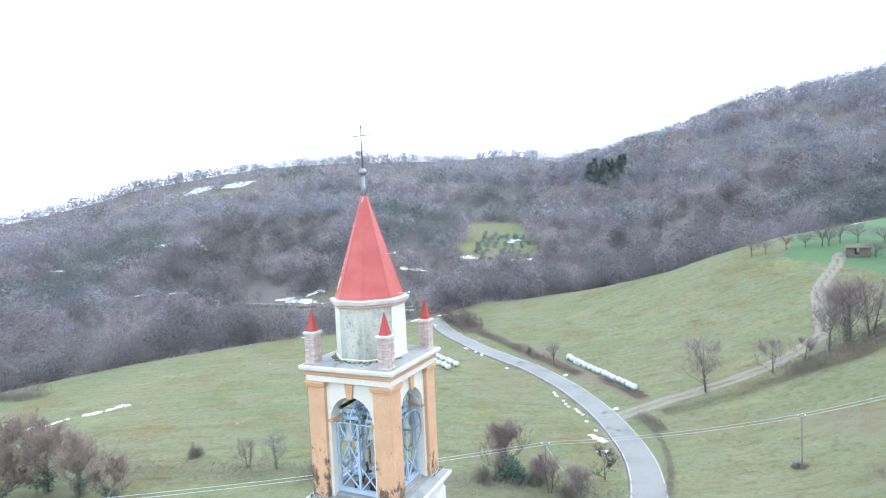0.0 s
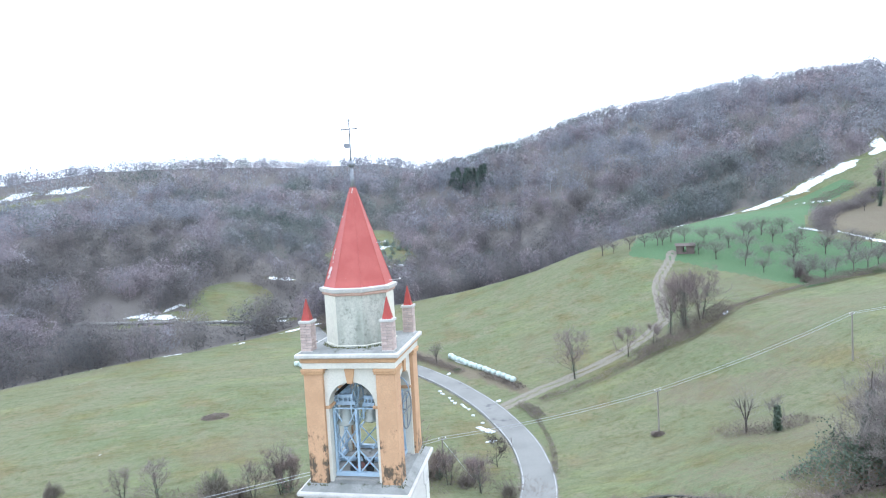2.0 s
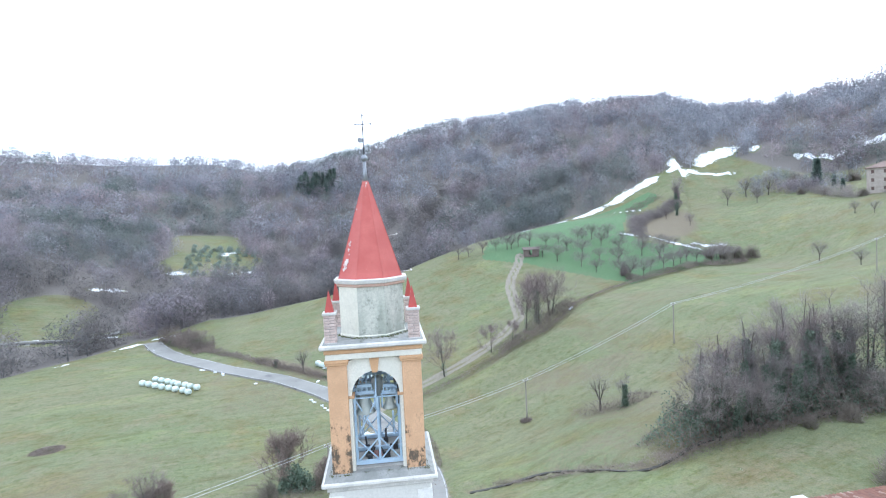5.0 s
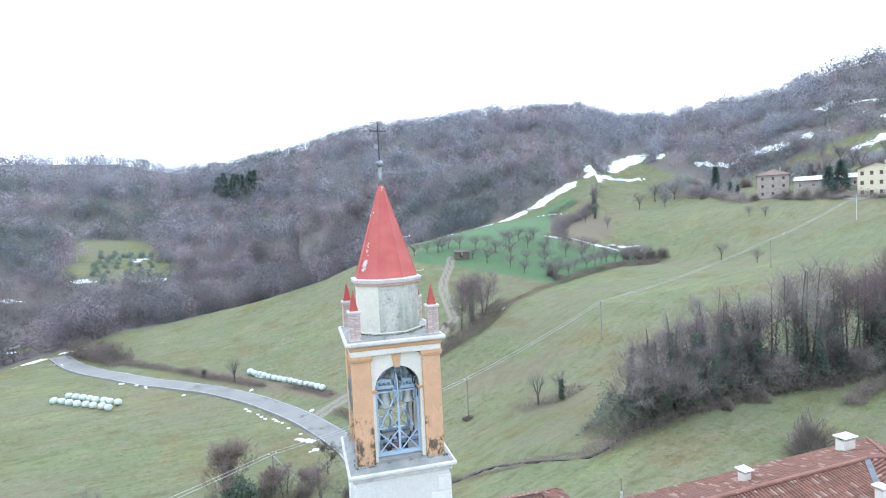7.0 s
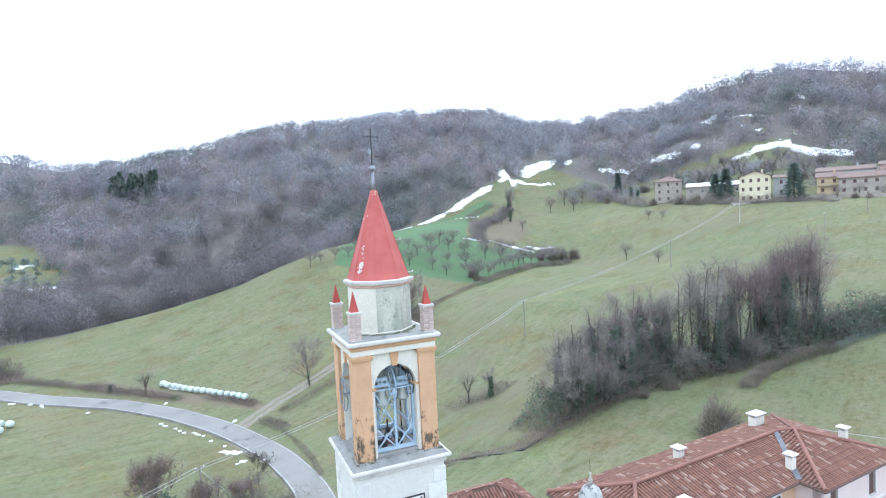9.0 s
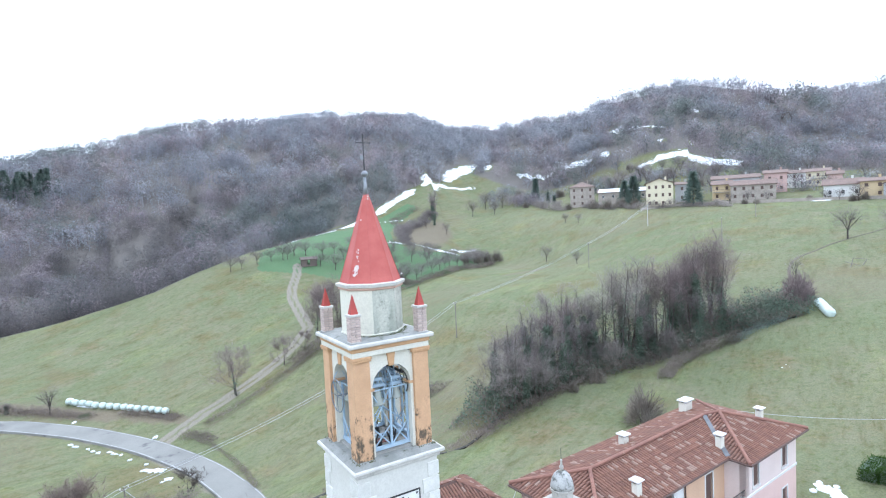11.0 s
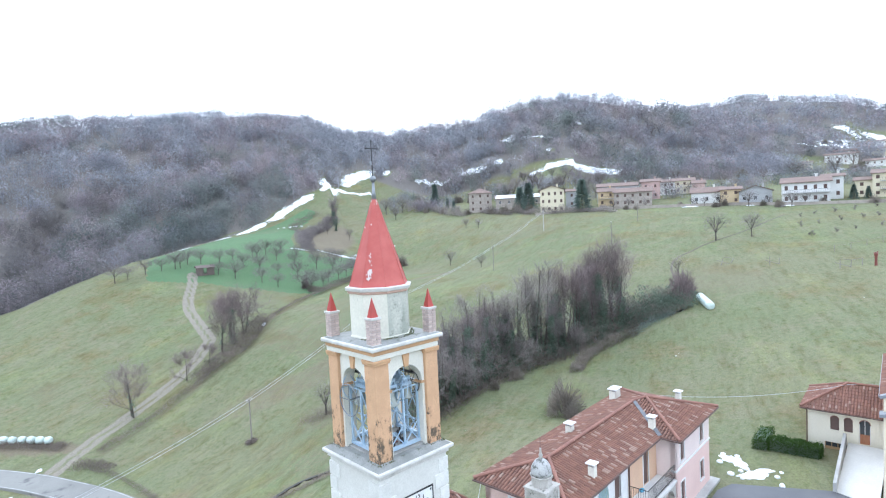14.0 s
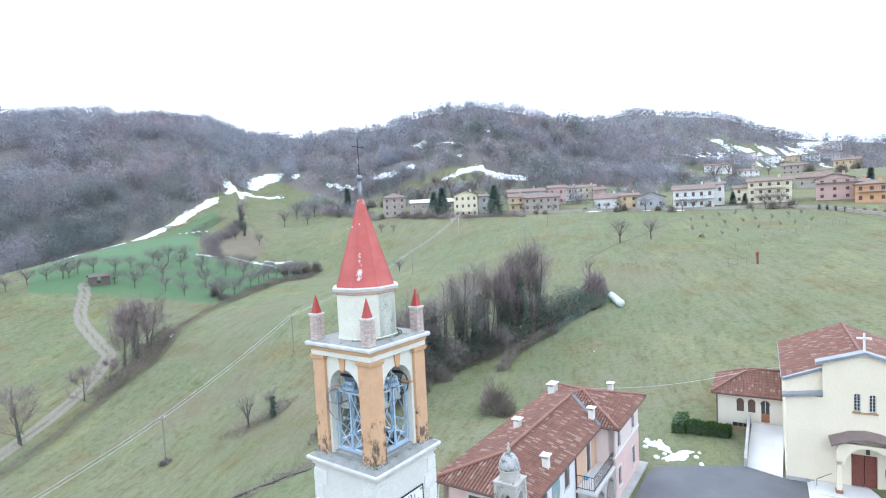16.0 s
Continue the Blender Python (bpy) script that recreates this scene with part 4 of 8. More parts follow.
def build_bells():
    """Blue steel bell frame with bells, headstocks and wheels inside the belfry."""
    frame_ob = part("bell_frame", bmesh.new(), "blue_steel", tower, "light blue steel bell frame with crossed braces")
    bm = bmesh.new()
    s, z0, z1 = 0.94, zz(12.99), zz(14.92)
    for a in (-s, s):
        box(bm, -s - 0.04, a - 0.05, z0, s + 0.04, a + 0.05, z0 + 0.10)
        box(bm, a - 0.05, -s + 0.05, z0, a + 0.05, s - 0.05, z0 + 0.10)
        box(bm, -s, a - 0.02, z1 - 0.035, s, a + 0.02, z1)
        box(bm, a - 0.02, -s + 0.04, z1 - 0.035, a + 0.02, s - 0.04, z1)
    box(bm, -s, -0.05, z1 - 0.1, s, 0.05, z1 - 0.005)
    box(bm, -s, -0.05, z0, s, 0.05, z0 + 0.1)
    for a in (-s, s):
        for b in (-0.62, 0.02, 0.62):
            for x, y in ((b, a), (a, b)):
                box(bm, x - 0.032, y - 0.032, z0, x + 0.032, y + 0.032, z1)
    for a in (-s, s):
        for b0, b1 in ((-0.60, 0.0), (0.04, 0.60)):
            for zb, zt in ((z0 + 0.08, z0 + 0.72), (z0 + 0.76, z1 - 0.08)):
                if zb > z0 + 0.5 and b0 > 0:
                    continue
                rod(bm, (b0, a, zb), (b1, a, zt), 0.022)
                rod(bm, (b1, a + 0.02, zb), (b0, a + 0.02, zt), 0.022)
                rod(bm, (a, b0, zb), (a, b1, zt), 0.022)
                rod(bm, (a + 0.02, b1, zb), (a + 0.02, b0, zt), 0.022)
    for x in (-0.45, 0.45):
        rod(bm, (x, -s, z0 + 0.8), (x, s, z0 + 0.8), 0.035)
    me = frame_ob.data
    bm.to_mesh(me)
    bm.free()

    rng = random.Random(3)
    spots = [(-0.34, -0.72, 15.0, 0.30, 0), (0.36, -0.70, 14.95, 0.22, 0), (-0.72, 0.30, 14.95, 0.29, 1), (0.72, 0.25, 14.95, 0.26, 1), (0.30, 0.68, 14.95, 0.27, 0), (-0.25, 0.72, 14.95, 0.22, 0), (0.02, 0.0, 15.35, 0.34, 0)]
    for x, y, z, r, way in spots:
        zt = zz(z)
        bm = bmesh.new()
        bell(bm, x, y, zt - 0.10, r)
        b = part("bell", fixed(bm), "bronze", tower, "grey-green bronze bell", True)
        bm = bmesh.new()
        w = r * 0.95
        def bar(x0, y0, za, x1, y1, zb):
            if way:
                box(bm, x + y0, y + x0, za, x + y1, y + x1, zb, bevel=0.008)
            else:
                box(bm, x + x0, y + y0, za, x + x1, y + y1, zb, bevel=0.008)
        bar(-w, -0.06, zt - 0.06, w, 0.06, zt + 0.04)
        bar(-w * 0.75, -0.05, zt + 0.14, w * 0.75, 0.05, zt + 0.24)
        for k in (-0.72, -0.25, 0.25, 0.72):
            bar(w * k - 0.02, -0.045, zt + 0.03, w * k + 0.02, 0.045, zt + 0.15)
        for k in (-1, 1):
            bar(w * k - 0.03, -0.03, zt - 0.45, w * k + 0.03, 0.03, zt - 0.02)
        part("headstock", bm, "blue_steel", b, "light blue steel headstock")
        bm = bmesh.new()
        rod(bm, (x, y, zt - 0.3), (x + 0.02, y, zt - 0.1 - 1.62 * r), 0.018)
        bmesh.ops.create_uvsphere(bm, u_segments=8, v_segments=6, radius=0.05, matrix=Matrix.Translation((x + 0.02, y, zt - 0.14 - 1.62 * r)))
        part("clapper", bm, "dark_iron", b, "dark iron clapper")
        # a bell wheel beside each bell
        R = r * 1.75
        bm = bmesh.new()
        pts = []
        for k in range(25):
            a = 2 * math.pi * k / 24
            e = w + 0.05
            pts.append((x + e, y + R * math.cos(a), zt + R * math.sin(a)) if not way else (x + R * math.cos(a), y + e, zt + R * math.sin(a)))
        chain(bm, pts, 0.018, 5)
        for k in range(0, 24, 4):
            rod(bm, (x + w + 0.05, y, zt) if not way else (x, y + w + 0.05, zt), pts[k], 0.012, sides=4)
        part("wheel", bm, "blue_steel" if r > 0.23 else "dark_iron", b, "light steel bell wheel")
    # wheels that stand out through the side arches
    for sx, yy, zc in ((1.28, -0.20, 14.62), (-1.28, 0.22, 14.62)):
        bm = bmesh.new()
        R = 0.52
        pts = [(sx, yy + R * math.cos(2 * math.pi * k / 28), zz(zc) + R * math.sin(2 * math.pi * k / 28)) for k in range(29)]
        pts = [(sx, y, z) for _, y, z in pts]
        chain(bm, pts, 0.02, 6)
        for k in range(0, 28, 7):
            rod(bm, (sx, yy, zz(zc)), pts[k], 0.014, sides=4)
        rod(bm, (sx * 0.55, yy, zz(zc)), (sx, yy, zz(zc)), 0.03)
        part("large_wheel", bm, "zinc", tower, "thin grey bell wheel standing out of the arch")
    # dark works in the upper part of the belfry
    bm = boxes((-0.30, -0.15, zz(15.42), 0.30, 0.15, zz(15.52)), (-0.28, -0.12, zz(15.52), -0.2, 0.12, zz(15.86)), (0.2, -0.12, zz(15.52), 0.28, 0.12, zz(15.86)), (-0.3, -0.13, zz(15.80), 0.3, 0.13, zz(15.88)), bevel=0.01)
    part("upper_headstock", bm, "dark_iron", tower, "dark iron upper headstock")
    for x in (-0.55, 0.55):
        part("cross_bar", rod(bmesh.new(), (x, -0.9, zz(15.3)), (x, 0.9, zz(15.3)), 0.05), "dark_iron", tower)
    for k in range(7):
        x, y = rng.uniform(-0.7, 0.7), rng.uniform(-0.7, 0.7)
        bm = rod(bmesh.new(), (x, y, zz(12.97)), (x + rng.uniform(-0.2, 0.2), y, zz(13.0) + rng.uniform(0.2, 0.5)), 0.03)
        box(bm, x - 0.07, y - 0.05, zz(12.97), x + 0.07, y + 0.05, zz(13.13))
        part("bell_motor", bm, "dark_iron", tower, "dark iron bell drive")
    part("floor_hatch", boxes((-0.30, -0.45, zz(12.965), 0.12, -0.1, zz(13.0)), bevel=0.01), "door_wood", tower, "reddish hatch in the belfry floor")


build_bells()


def build_clock():
    """Square clock dial on the shaft below the ledge."""
    y = -1.402
    dial = part("clock_dial", boxes((-0.66, y - 0.05, zz(10.26), 0.66, y, zz(11.62)), bevel=0.006), "dial", tower, "white square clock dial with black numerals")
    bm = boxes((-0.68, y - 0.062, zz(11.60), 0.68, y - 0.03, zz(11.64)), (-0.68, y - 0.062, zz(10.24), 0.68, y - 0.03, zz(10.28)), (-0.68, y - 0.062, zz(10.28), -0.64, y - 0.03, zz(11.60)), (0.64, y - 0.062, zz(10.28), 0.68, y - 0.03, zz(11.60)))
    part("dial_frame", bm, "black", dial, "thin black dial frame")
    for k in range(1, 13):
        a = radians(90 - 30 * k)
        cu = bpy.data.curves.new("numeral", "FONT")
        cu.body, cu.size, cu.extrude, cu.align_x, cu.align_y = str(k), 0.22, 0.006, "CENTER", "CENTER"
        tmp = bpy.data.objects.new("numeral", cu)
        me = bpy.data.meshes.new_from_object(tmp)
        bpy.data.objects.remove(tmp)
        me.materials.clear()
        me.materials.append(M["black"])
        ob = new("numeral", me)
        ob.parent = dial
        ob.matrix_local = Matrix.Translation((0.47 * math.cos(a), y - 0.056, zz(10.94) + 0.50 * math.sin(a))) @ Matrix.Rotation(math.pi / 2, 4, "X")
    bm = bmesh.new()
    rod(bm, (0, y - 0.07, zz(10.94)), (0.10, y - 0.07, zz(11.30)), 0.016, 0.008)
    rod(bm, (0, y - 0.085, zz(10.94)), (-0.22, y - 0.085, zz(10.80)), 0.02, 0.01)
    part("clock_pointer", bm, "black", dial)
    for x in (-0.56, 0.56):
        bm = bmesh.new()
        pts = [((0.05 if k % 2 == 0 else 0.02) * math.cos(math.pi * k / 5 + math.pi / 2) + x, (0.05 if k % 2 == 0 else 0.02) * math.sin(math.pi * k / 5 + math.pi / 2) + zz(11.52)) for k in range(10)]
        prism(bm, pts, y - 0.06, y - 0.045)
        part("star", fixed(bm), "black", dial)
    # thin rods with insulators on the spire
    bm = bmesh.new()
    a = radians(-20)
    for z, r in ((18.35, 1.0), (19.45, 0.62)):
        rod(bm, (r * 0.9, 0.1, zz(z)), (r + 0.22, 0.1, zz(z) + 0.02), 0.008, sides=4)
        bmesh.ops.create_uvsphere(bm, u_segments=8, v_segments=6, radius=0.03, matrix=Matrix.Translation((r + 0.22, 0.1, zz(z) + 0.03)))
    part("lightning_rod_bracket", bm, "trim_white", tower, "small white insulator on a thin bracket")


build_clock()
# ---------------------------------------------------------------- building kit
def holed(L, H, T, holes):
    """A wall L long and H high, T thick (from y = 0 to T), pierced by rectangles (x0, z0, x1, z1)."""
    xs = sorted({0, L, *[h[0] for h in holes], *[h[2] for h in holes]})
    zs = sorted({0, H, *[h[1] for h in holes], *[h[3] for h in holes]})

    def open_at(i, j):
        if not (0 <= i < len(xs) - 1 and 0 <= j < len(zs) - 1):
            return True
        cx, cz = (xs[i] + xs[i + 1]) / 2, (zs[j] + zs[j + 1]) / 2
        return any(h[0] < cx < h[2] and h[1] < cz < h[3] for h in holes)

    bm = bmesh.new()
    grid = [[[bm.verts.new((x, y, z)) for z in zs] for x in xs] for y in (0, T)]
    for i in range(len(xs) - 1):
        for j in range(len(zs) - 1):
            if open_at(i, j):
                continue
            f, b = grid
            bm.faces.new((f[i][j], f[i + 1][j], f[i + 1][j + 1], f[i][j + 1]))
            bm.faces.new((b[i][j], b[i][j + 1], b[i + 1][j + 1], b[i + 1][j]))
            for (di, dj), (p, q) in (((-1, 0), ((i, j), (i, j + 1))), ((1, 0), ((i + 1, j + 1), (i + 1, j))), ((0, -1), ((i + 1, j), (i, j))), ((0, 1), ((i, j + 1), (i + 1, j + 1)))):
                if open_at(i + di, j + dj):
                    bm.faces.new((f[p[0]][p[1]], f[q[0]][q[1]], b[q[0]][q[1]], b[p[0]][p[1]]))
    bmesh.ops.delete(bm, geom=[v for v in bm.verts if not v.link_faces], context="VERTS")
    return fixed(bm)


def put_wall(parent, m, L, H, holes, material, T=0.35, label=""):
    w = part("wall", holed(L, H, T, holes), material, parent, label)
    w.matrix_local = m
    return w


WINDOW = {}


def put_window(parent, m, w, h, style="shutter", trim=True, name="window"):
    """A window in an opening w by h; m sets its lower left corner on the wall's face."""
    key = (round(w, 2), round(h, 2), style, trim)

    def make():
        out = {}
        bm = bmesh.new()
        t = 0.09
        if trim:
            for b in ((-t, -0.025, -t, 0, 0.06, h + t), (w, -0.025, -t, w + t, 0.06, h + t), (0, -0.025, h, w, 0.06, h + t)):
                box(bm, *b)
            box(bm, -t - 0.03, -0.07, -t, w + t + 0.03, 0.05, -0.005)
            out["surround"] = (bm, "trim_white", "white stone surround")
        bm = bmesh.new()
        box(bm, 0, 0.14, 0, w, 0.16, h)
        out["pane"] = (bm, "glass", "")
        bm = bmesh.new()
        for b in ((0, 0.10, 0, 0.05, 0.15, h), (w - 0.05, 0.10, 0, w, 0.15, h), (0.05, 0.10, 0, w - 0.05, 0.15, 0.05), (0.05, 0.10, h - 0.05, w - 0.05, 0.15, h), (w / 2 - 0.02, 0.10, 0.05, w / 2 + 0.02, 0.135, h - 0.05)):
            box(bm, *b)
        out["frame"] = (bm, "trim_white" if style == "glass" else "shutter", "")
        if style == "shutter":
            bm = bmesh.new()
            n = max(5, int(h / 0.09))
            teeth = [(0.098, 0.0), (0.098, h)]
            for k in range(n, 0, -1):
                teeth += [(0.088, h * k / n - 0.004), (0.062, h * (k - 1) / n + 0.004)]
            prism(bm, teeth, 0.05, w - 0.05, "yz")
            fixed(bm)
            out["shutter"] = (bm, "shutter", "closed dark brown louvred shutter")
        return out

    if key not in WINDOW:
        made = make()
        WINDOW[key] = {}
        win = new(name)
        win.parent = parent
        win.matrix_local = m
        for k, (bm, mt, lb) in made.items():
            WINDOW[key][k] = part(k, bm, mt, win, lb)
        return win
    win = new(name)
    win.parent = parent
    win.matrix_local = m
    for k, ob in WINDOW[key].items():
        o = share(k, ob, Matrix(), win)
        if ob.get("label"):
            o["label"] = ob["label"]
    return win


def slab(bm, pts, t):
    """A sloping sheet through pts, t thick downwards."""
    a = [bm.verts.new(p) for p in pts]
    b = [bm.verts.new((p[0], p[1], p[2] - t)) for p in pts]
    n = len(pts)
    bm.faces.new(a)
    bm.faces.new(b[::-1])
    for k in range(n):
        bm.faces.new((a[k], b[k], b[(k + 1) % n], a[(k + 1) % n]))
    return bm


def tiles_on(planes, pitch=0.20, run=0.36, lift=0.0):
    """Barrel tiles in straight columns over sloping polygons; the first two points of each lie on its eave. Verts and faces."""
    rng = random.Random(11)
    verts, faces = [], []
    for poly in planes:
        p = [Vector(q) for q in poly]
        e = (p[1] - p[0]).normalized()
        nrm = e.cross(p[-1] - p[0]).normalized()
        if nrm.z < 0:
            nrm = -nrm
        s = nrm.cross(e)
        if s.z < 0:
            s = -s
        flat = [((q - p[0]).dot(e), (q - p[0]).dot(s)) for q in p]
        u0, u1 = min(f[0] for f in flat), max(f[0] for f in flat)
        v1 = max(f[1] for f in flat)
        for i in range(int((u1 - u0) / pitch) + 1):
            for j in range(int(v1 / run) + 1):
                cu, cv = u0 + (i + 0.5) * pitch, (j + 0.5) * run
                odd = False
                for (ax, ay), (bx, by) in zip(flat, flat[1:] + flat[:1]):
                    if (ay > cv) != (by > cv) and cu < (bx - ax) * (cv - ay) / (by - ay) + ax:
                        odd = not odd
                if not odd:
                    continue
                base = len(verts)
                jit = rng.uniform(-0.012, 0.012)
                for v, r, up in ((cv - run * 0.62, 0.082, 0.022), (cv + run * 0.5, 0.064, 0.006)):
                    for k in range(5):
                        a = math.pi * k / 4
                        q = p[0] + e * (cu + jit + r * math.cos(a)) + s * v + nrm * (lift + up + r * 1.0 * math.sin(a))
                        verts.append(tuple(q))
                for k in range(4):
                    faces.append((base + k, base + k + 1, base + k + 6, base + k + 5))
                faces.append((base + 4, base + 3, base + 2, base + 1, base))
    return verts, faces


def tile_mat():
    m, n, l, p = nodes("roof_tiles")
    g = n.new("ShaderNodeNewGeometry")
    r = g.outputs["Random Per Island"]
    c = blend(n, l, r, (0.27, 0.13, 0.088), (0.17, 0.085, 0.064))
    c = blend(n, l, ramp(n, l, r, 0.86, 0.92), c, (0.38, 0.265, 0.21))
    big = noise_node(n, l, 0.35, 4, 0.6, True)
    c = blend(n, l, ramp(n, l, big, 0.5, 0.75), c, (0.20, 0.115, 0.085))
    f = noise_node(n, l, 12, 3, 0.7)
    c = blend(n, l, maths(n, l, "MULTIPLY", f, 0.5), c, (0.13, 0.075, 0.058))
    l.new(c, p.inputs["Base Color"])
    p.inputs["Roughness"].default_value = 0.9
    bumped(n, l, p, f, 0.3)
    return m


M["roof_tiles"] = tile_mat()


def ridge_caps(line, parent, r=0.11):
    """Overlapping half-round caps along a ridge or hip, each a piece of its own."""
    for a, b in zip(line, line[1:]):
        a, b = Vector(a), Vector(b)
        n = max(1, int((b - a).length / 0.38))
        d = (b - a) / n
        for k in range(n):
            part("ridge_tile", rod(bmesh.new(), a + d * k, a + d * (k + 1.12), r, r * 0.86, 7), "tile_stuff", parent)


def chimney(m, w, d, h, label):
    """A stack with a flat cap on short legs."""
    c = thing("chimney", m, label, "chimney", "chimneys of the pink house")
    part("chimney_shaft", boxes((-w / 2, -d / 2, -0.9, w / 2, d / 2, h), bevel=0.015), "lime_white", c)
    for sx in (-1, 1):
        for sy in (-1, 1):
            part("leg", boxes((sx * (w / 2 - 0.06) - 0.05, sy * (d / 2 - 0.06) - 0.05, h, sx * (w / 2 - 0.06) + 0.05, sy * (d / 2 - 0.06) + 0.05, h + 0.13)), "concrete", c)
    part("flue", boxes((-w / 2 + 0.13, -d / 2 + 0.13, h, w / 2 - 0.13, d / 2 - 0.13, h + 0.125)), "black", c)
    part("cap", boxes((-w / 2 - 0.10, -d / 2 - 0.10, h + 0.13, w / 2 + 0.10, d / 2 + 0.10, h + 0.21), bevel=0.02), "trim_white", c, "pale concrete cap slab")
    return c


# ---------------------------------------------------------------- pink house
HZ = 0.75
house = thing("pink_house", pose(8.93, 17.11, HZ, 0, 0, -20.15), "pink two-storey house with a worn red tile roof", "house")
HM = house.matrix_world.copy()


def build_house():
    EV = 6.0 - HZ
    L, D, WL, WD, o = 18.66, 5.92, 11.2, 7.12, 0.45
    H = EV + 0.05
    # walls; local y runs back to front as 0 to -D
    def front(x0, x1, y, z0, z1, holes, mt):
        return put_wall(house, Matrix.Translation((x0, y, z0)), x1 - x0, z1 - z0, [(a - x0, b - z0, c - x0, d - z0) for a, b, c, d in holes], mt)

    wins = [(2.2, 3.3, 3.0, 4.75), (5.65, 3.3, 6.45, 4.75), (2.2, 0.6, 3.0, 2.0), (5.65, 0.6, 6.45, 2.0)]
    front(o, 7.45, -D + o, 0, H, wins, "trim_white")
    door = (9.6, 2.62, 10.35, 4.6)
    front(7.45, WL + o, -D + o, 0, H, [door], "peach")
    ww = [(12.5, 3.4, 13.2, 4.65), (16.2, 3.4, 16.9, 4.65), (12.5, 0.75, 13.2, 2.05), (16.2, 0.75, 16.9, 2.05)]
    front(WL + o, L - o, -WD + o, 0, 2.98, [w for w in ww if w[1] < 2], "pink")
    front(WL + o, L - o, -WD + o, 3.12, H, [w for w in ww if w[1] > 2], "pink_pale")
    part("string_course", boxes((WL + o - 0.03, -WD + o - 0.05, 2.98, L - o + 0.03, -WD + o + 0.3, 3.12), bevel=0.01), "trim_white", house, "white string course")
    side = Matrix.Translation((WL + o, -D + o + 0.35, 0)) @ Matrix.Rotation(-math.pi / 2, 4, "Z")
    put_wall(house, side, WD - D + 0.35, H, [], "pink_pale")
    put_wall(house, Matrix.Translation((L - o, -WD + o + 0.35, 0)) @ Matrix.Rotation(math.pi / 2, 4, "Z"), WD - 2 * o - 0.35, H, [(2.2, 3.3, 3.0, 4.7)], "pink")
    put_wall(house, Matrix.Translation((L - o - 0.35, -o, 0)) @ Matrix.Rotation(math.pi, 4, "Z"), L - 2 * o - 0.35, H, [], "pink")
    put_wall(house, Matrix.Translation((o, -o, 0)) @ Matrix.Rotation(-math.pi / 2, 4, "Z"), D - 2 * o - 0.35, H, [(1.6, 3.3, 2.4, 4.7)], "pink")
    for (a, b, c, d), y in [(w, -D + o) for w in wins] + [(w, -WD + o) for w in ww] + [(door, -D + o)]:
        put_window(house, Matrix.Translation((a, y, b)), c - a, d - b)
    put_window(house, Matrix.Translation((L - o, -WD + o + 0.35 + 2.2, 3.3)) @ Matrix.Rotation(math.pi / 2, 4, "Z"), 0.8, 1.4)
    put_window(house, Matrix.Translation((o, -o - 1.6, 3.3)) @ Matrix.Rotation(-math.pi / 2, 4, "Z"), 0.8, 1.4)
    # painted round picture on the wall
    bm = fixed(lathe(bmesh.new(), [(0.62, 0), (0.62, 0.02), (0.55, 0.035)], 24))
    bmesh.ops.rotate(bm, verts=bm.verts[:], cent=(0, 0, 0), matrix=Matrix.Rotation(math.pi / 2, 3, "X"))
    mural = part("mural", bm, "mural", house, "arched wall painting in faded blues and greens")
    mural.matrix_local = Matrix.Translation((4.3, -D + o - 0.005, 4.0)) @ Matrix.Diagonal((1, 1, 1.5, 1))
    # roof sheets
    rz, sl = EV, 0.29
    ra, rb = (D / 2, -D / 2, rz + D / 2 * sl), (WL + D / 2, -D / 2, rz + D / 2 * sl)
    ap = (WL + (L - WL) / 2, -WD / 2, rz + WD / 2 * sl)
    vk = (WL, -D, rz)
    planes = [
        [(0, -D, rz), (WL, -D, rz), (WL + 0.75, -D + 0.75, rz + 0.75 * sl), rb, ra],
        [(L, 0, rz), (0, 0, rz), ra, rb, ap],
        [(0, 0, rz), (0, -D, rz), ra],
        [(WL, -WD, rz), (L, -WD, rz), ap],
        [(L, -WD, rz), (L, 0, rz), ap],
        [(WL, -D, rz), (WL, -WD, rz), ap, rb, (WL + 0.75, -D + 0.75, rz + 0.75 * sl)],
    ]
    bm = bmesh.new()
    for p in planes:
        slab(bm, p, 0.1)
    part("roof_deck", fixed(bm), "tile_gap", house)
    v, f = tiles_on(planes)
    t = mesh_of("roof_tiles", v, f, "roof_tiles")
    t.parent = house
    tagged(t, "weathered red-brown barrel tiles with pale ones among them", kind="stuff")
    caps = [[ra, rb, ap], [(0, 0, rz), ra], [(0, -D, rz), ra], [ap, (L, 0, rz)], [ap, (L, -WD, rz)], [ap, (WL, -WD, rz)]]
    for c in caps:
        ridge_caps([(x, y, z + 0.10) for x, y, z in c], house)
    part("valley_flashing", slab(bmesh.new(), [(WL - 0.16, -D + 0.05, rz + 0.13), (WL + 0.16, -D - 0.05, rz + 0.13), (rb[0] + 0.1, rb[1] - 0.1, rb[2] + 0.12), (rb[0] - 0.2, rb[1], rb[2] + 0.12)], 0.02), "lead", house, "grey lead valley flashing")
    # gutters and a downpipe
    bm = bmesh.new()
    for a, b in (((0, -D - 0.06), (WL, -D - 0.06)), ((WL - 0.06, -D - 0.1), (WL - 0.06, -WD - 0.06)), ((WL - 0.06, -WD - 0.06), (L + 0.06, -WD - 0.06)), ((-0.06, 0), (-0.06, -D - 0.06)), ((L + 0.06, -WD - 0.06), (L + 0.06, 0))):
        rod(bm, (*a, rz - 0.03), (*b, rz - 0.03), 0.06, sides=6)
    part("gutter", bm, "shutter", house, "dark metal gutter")
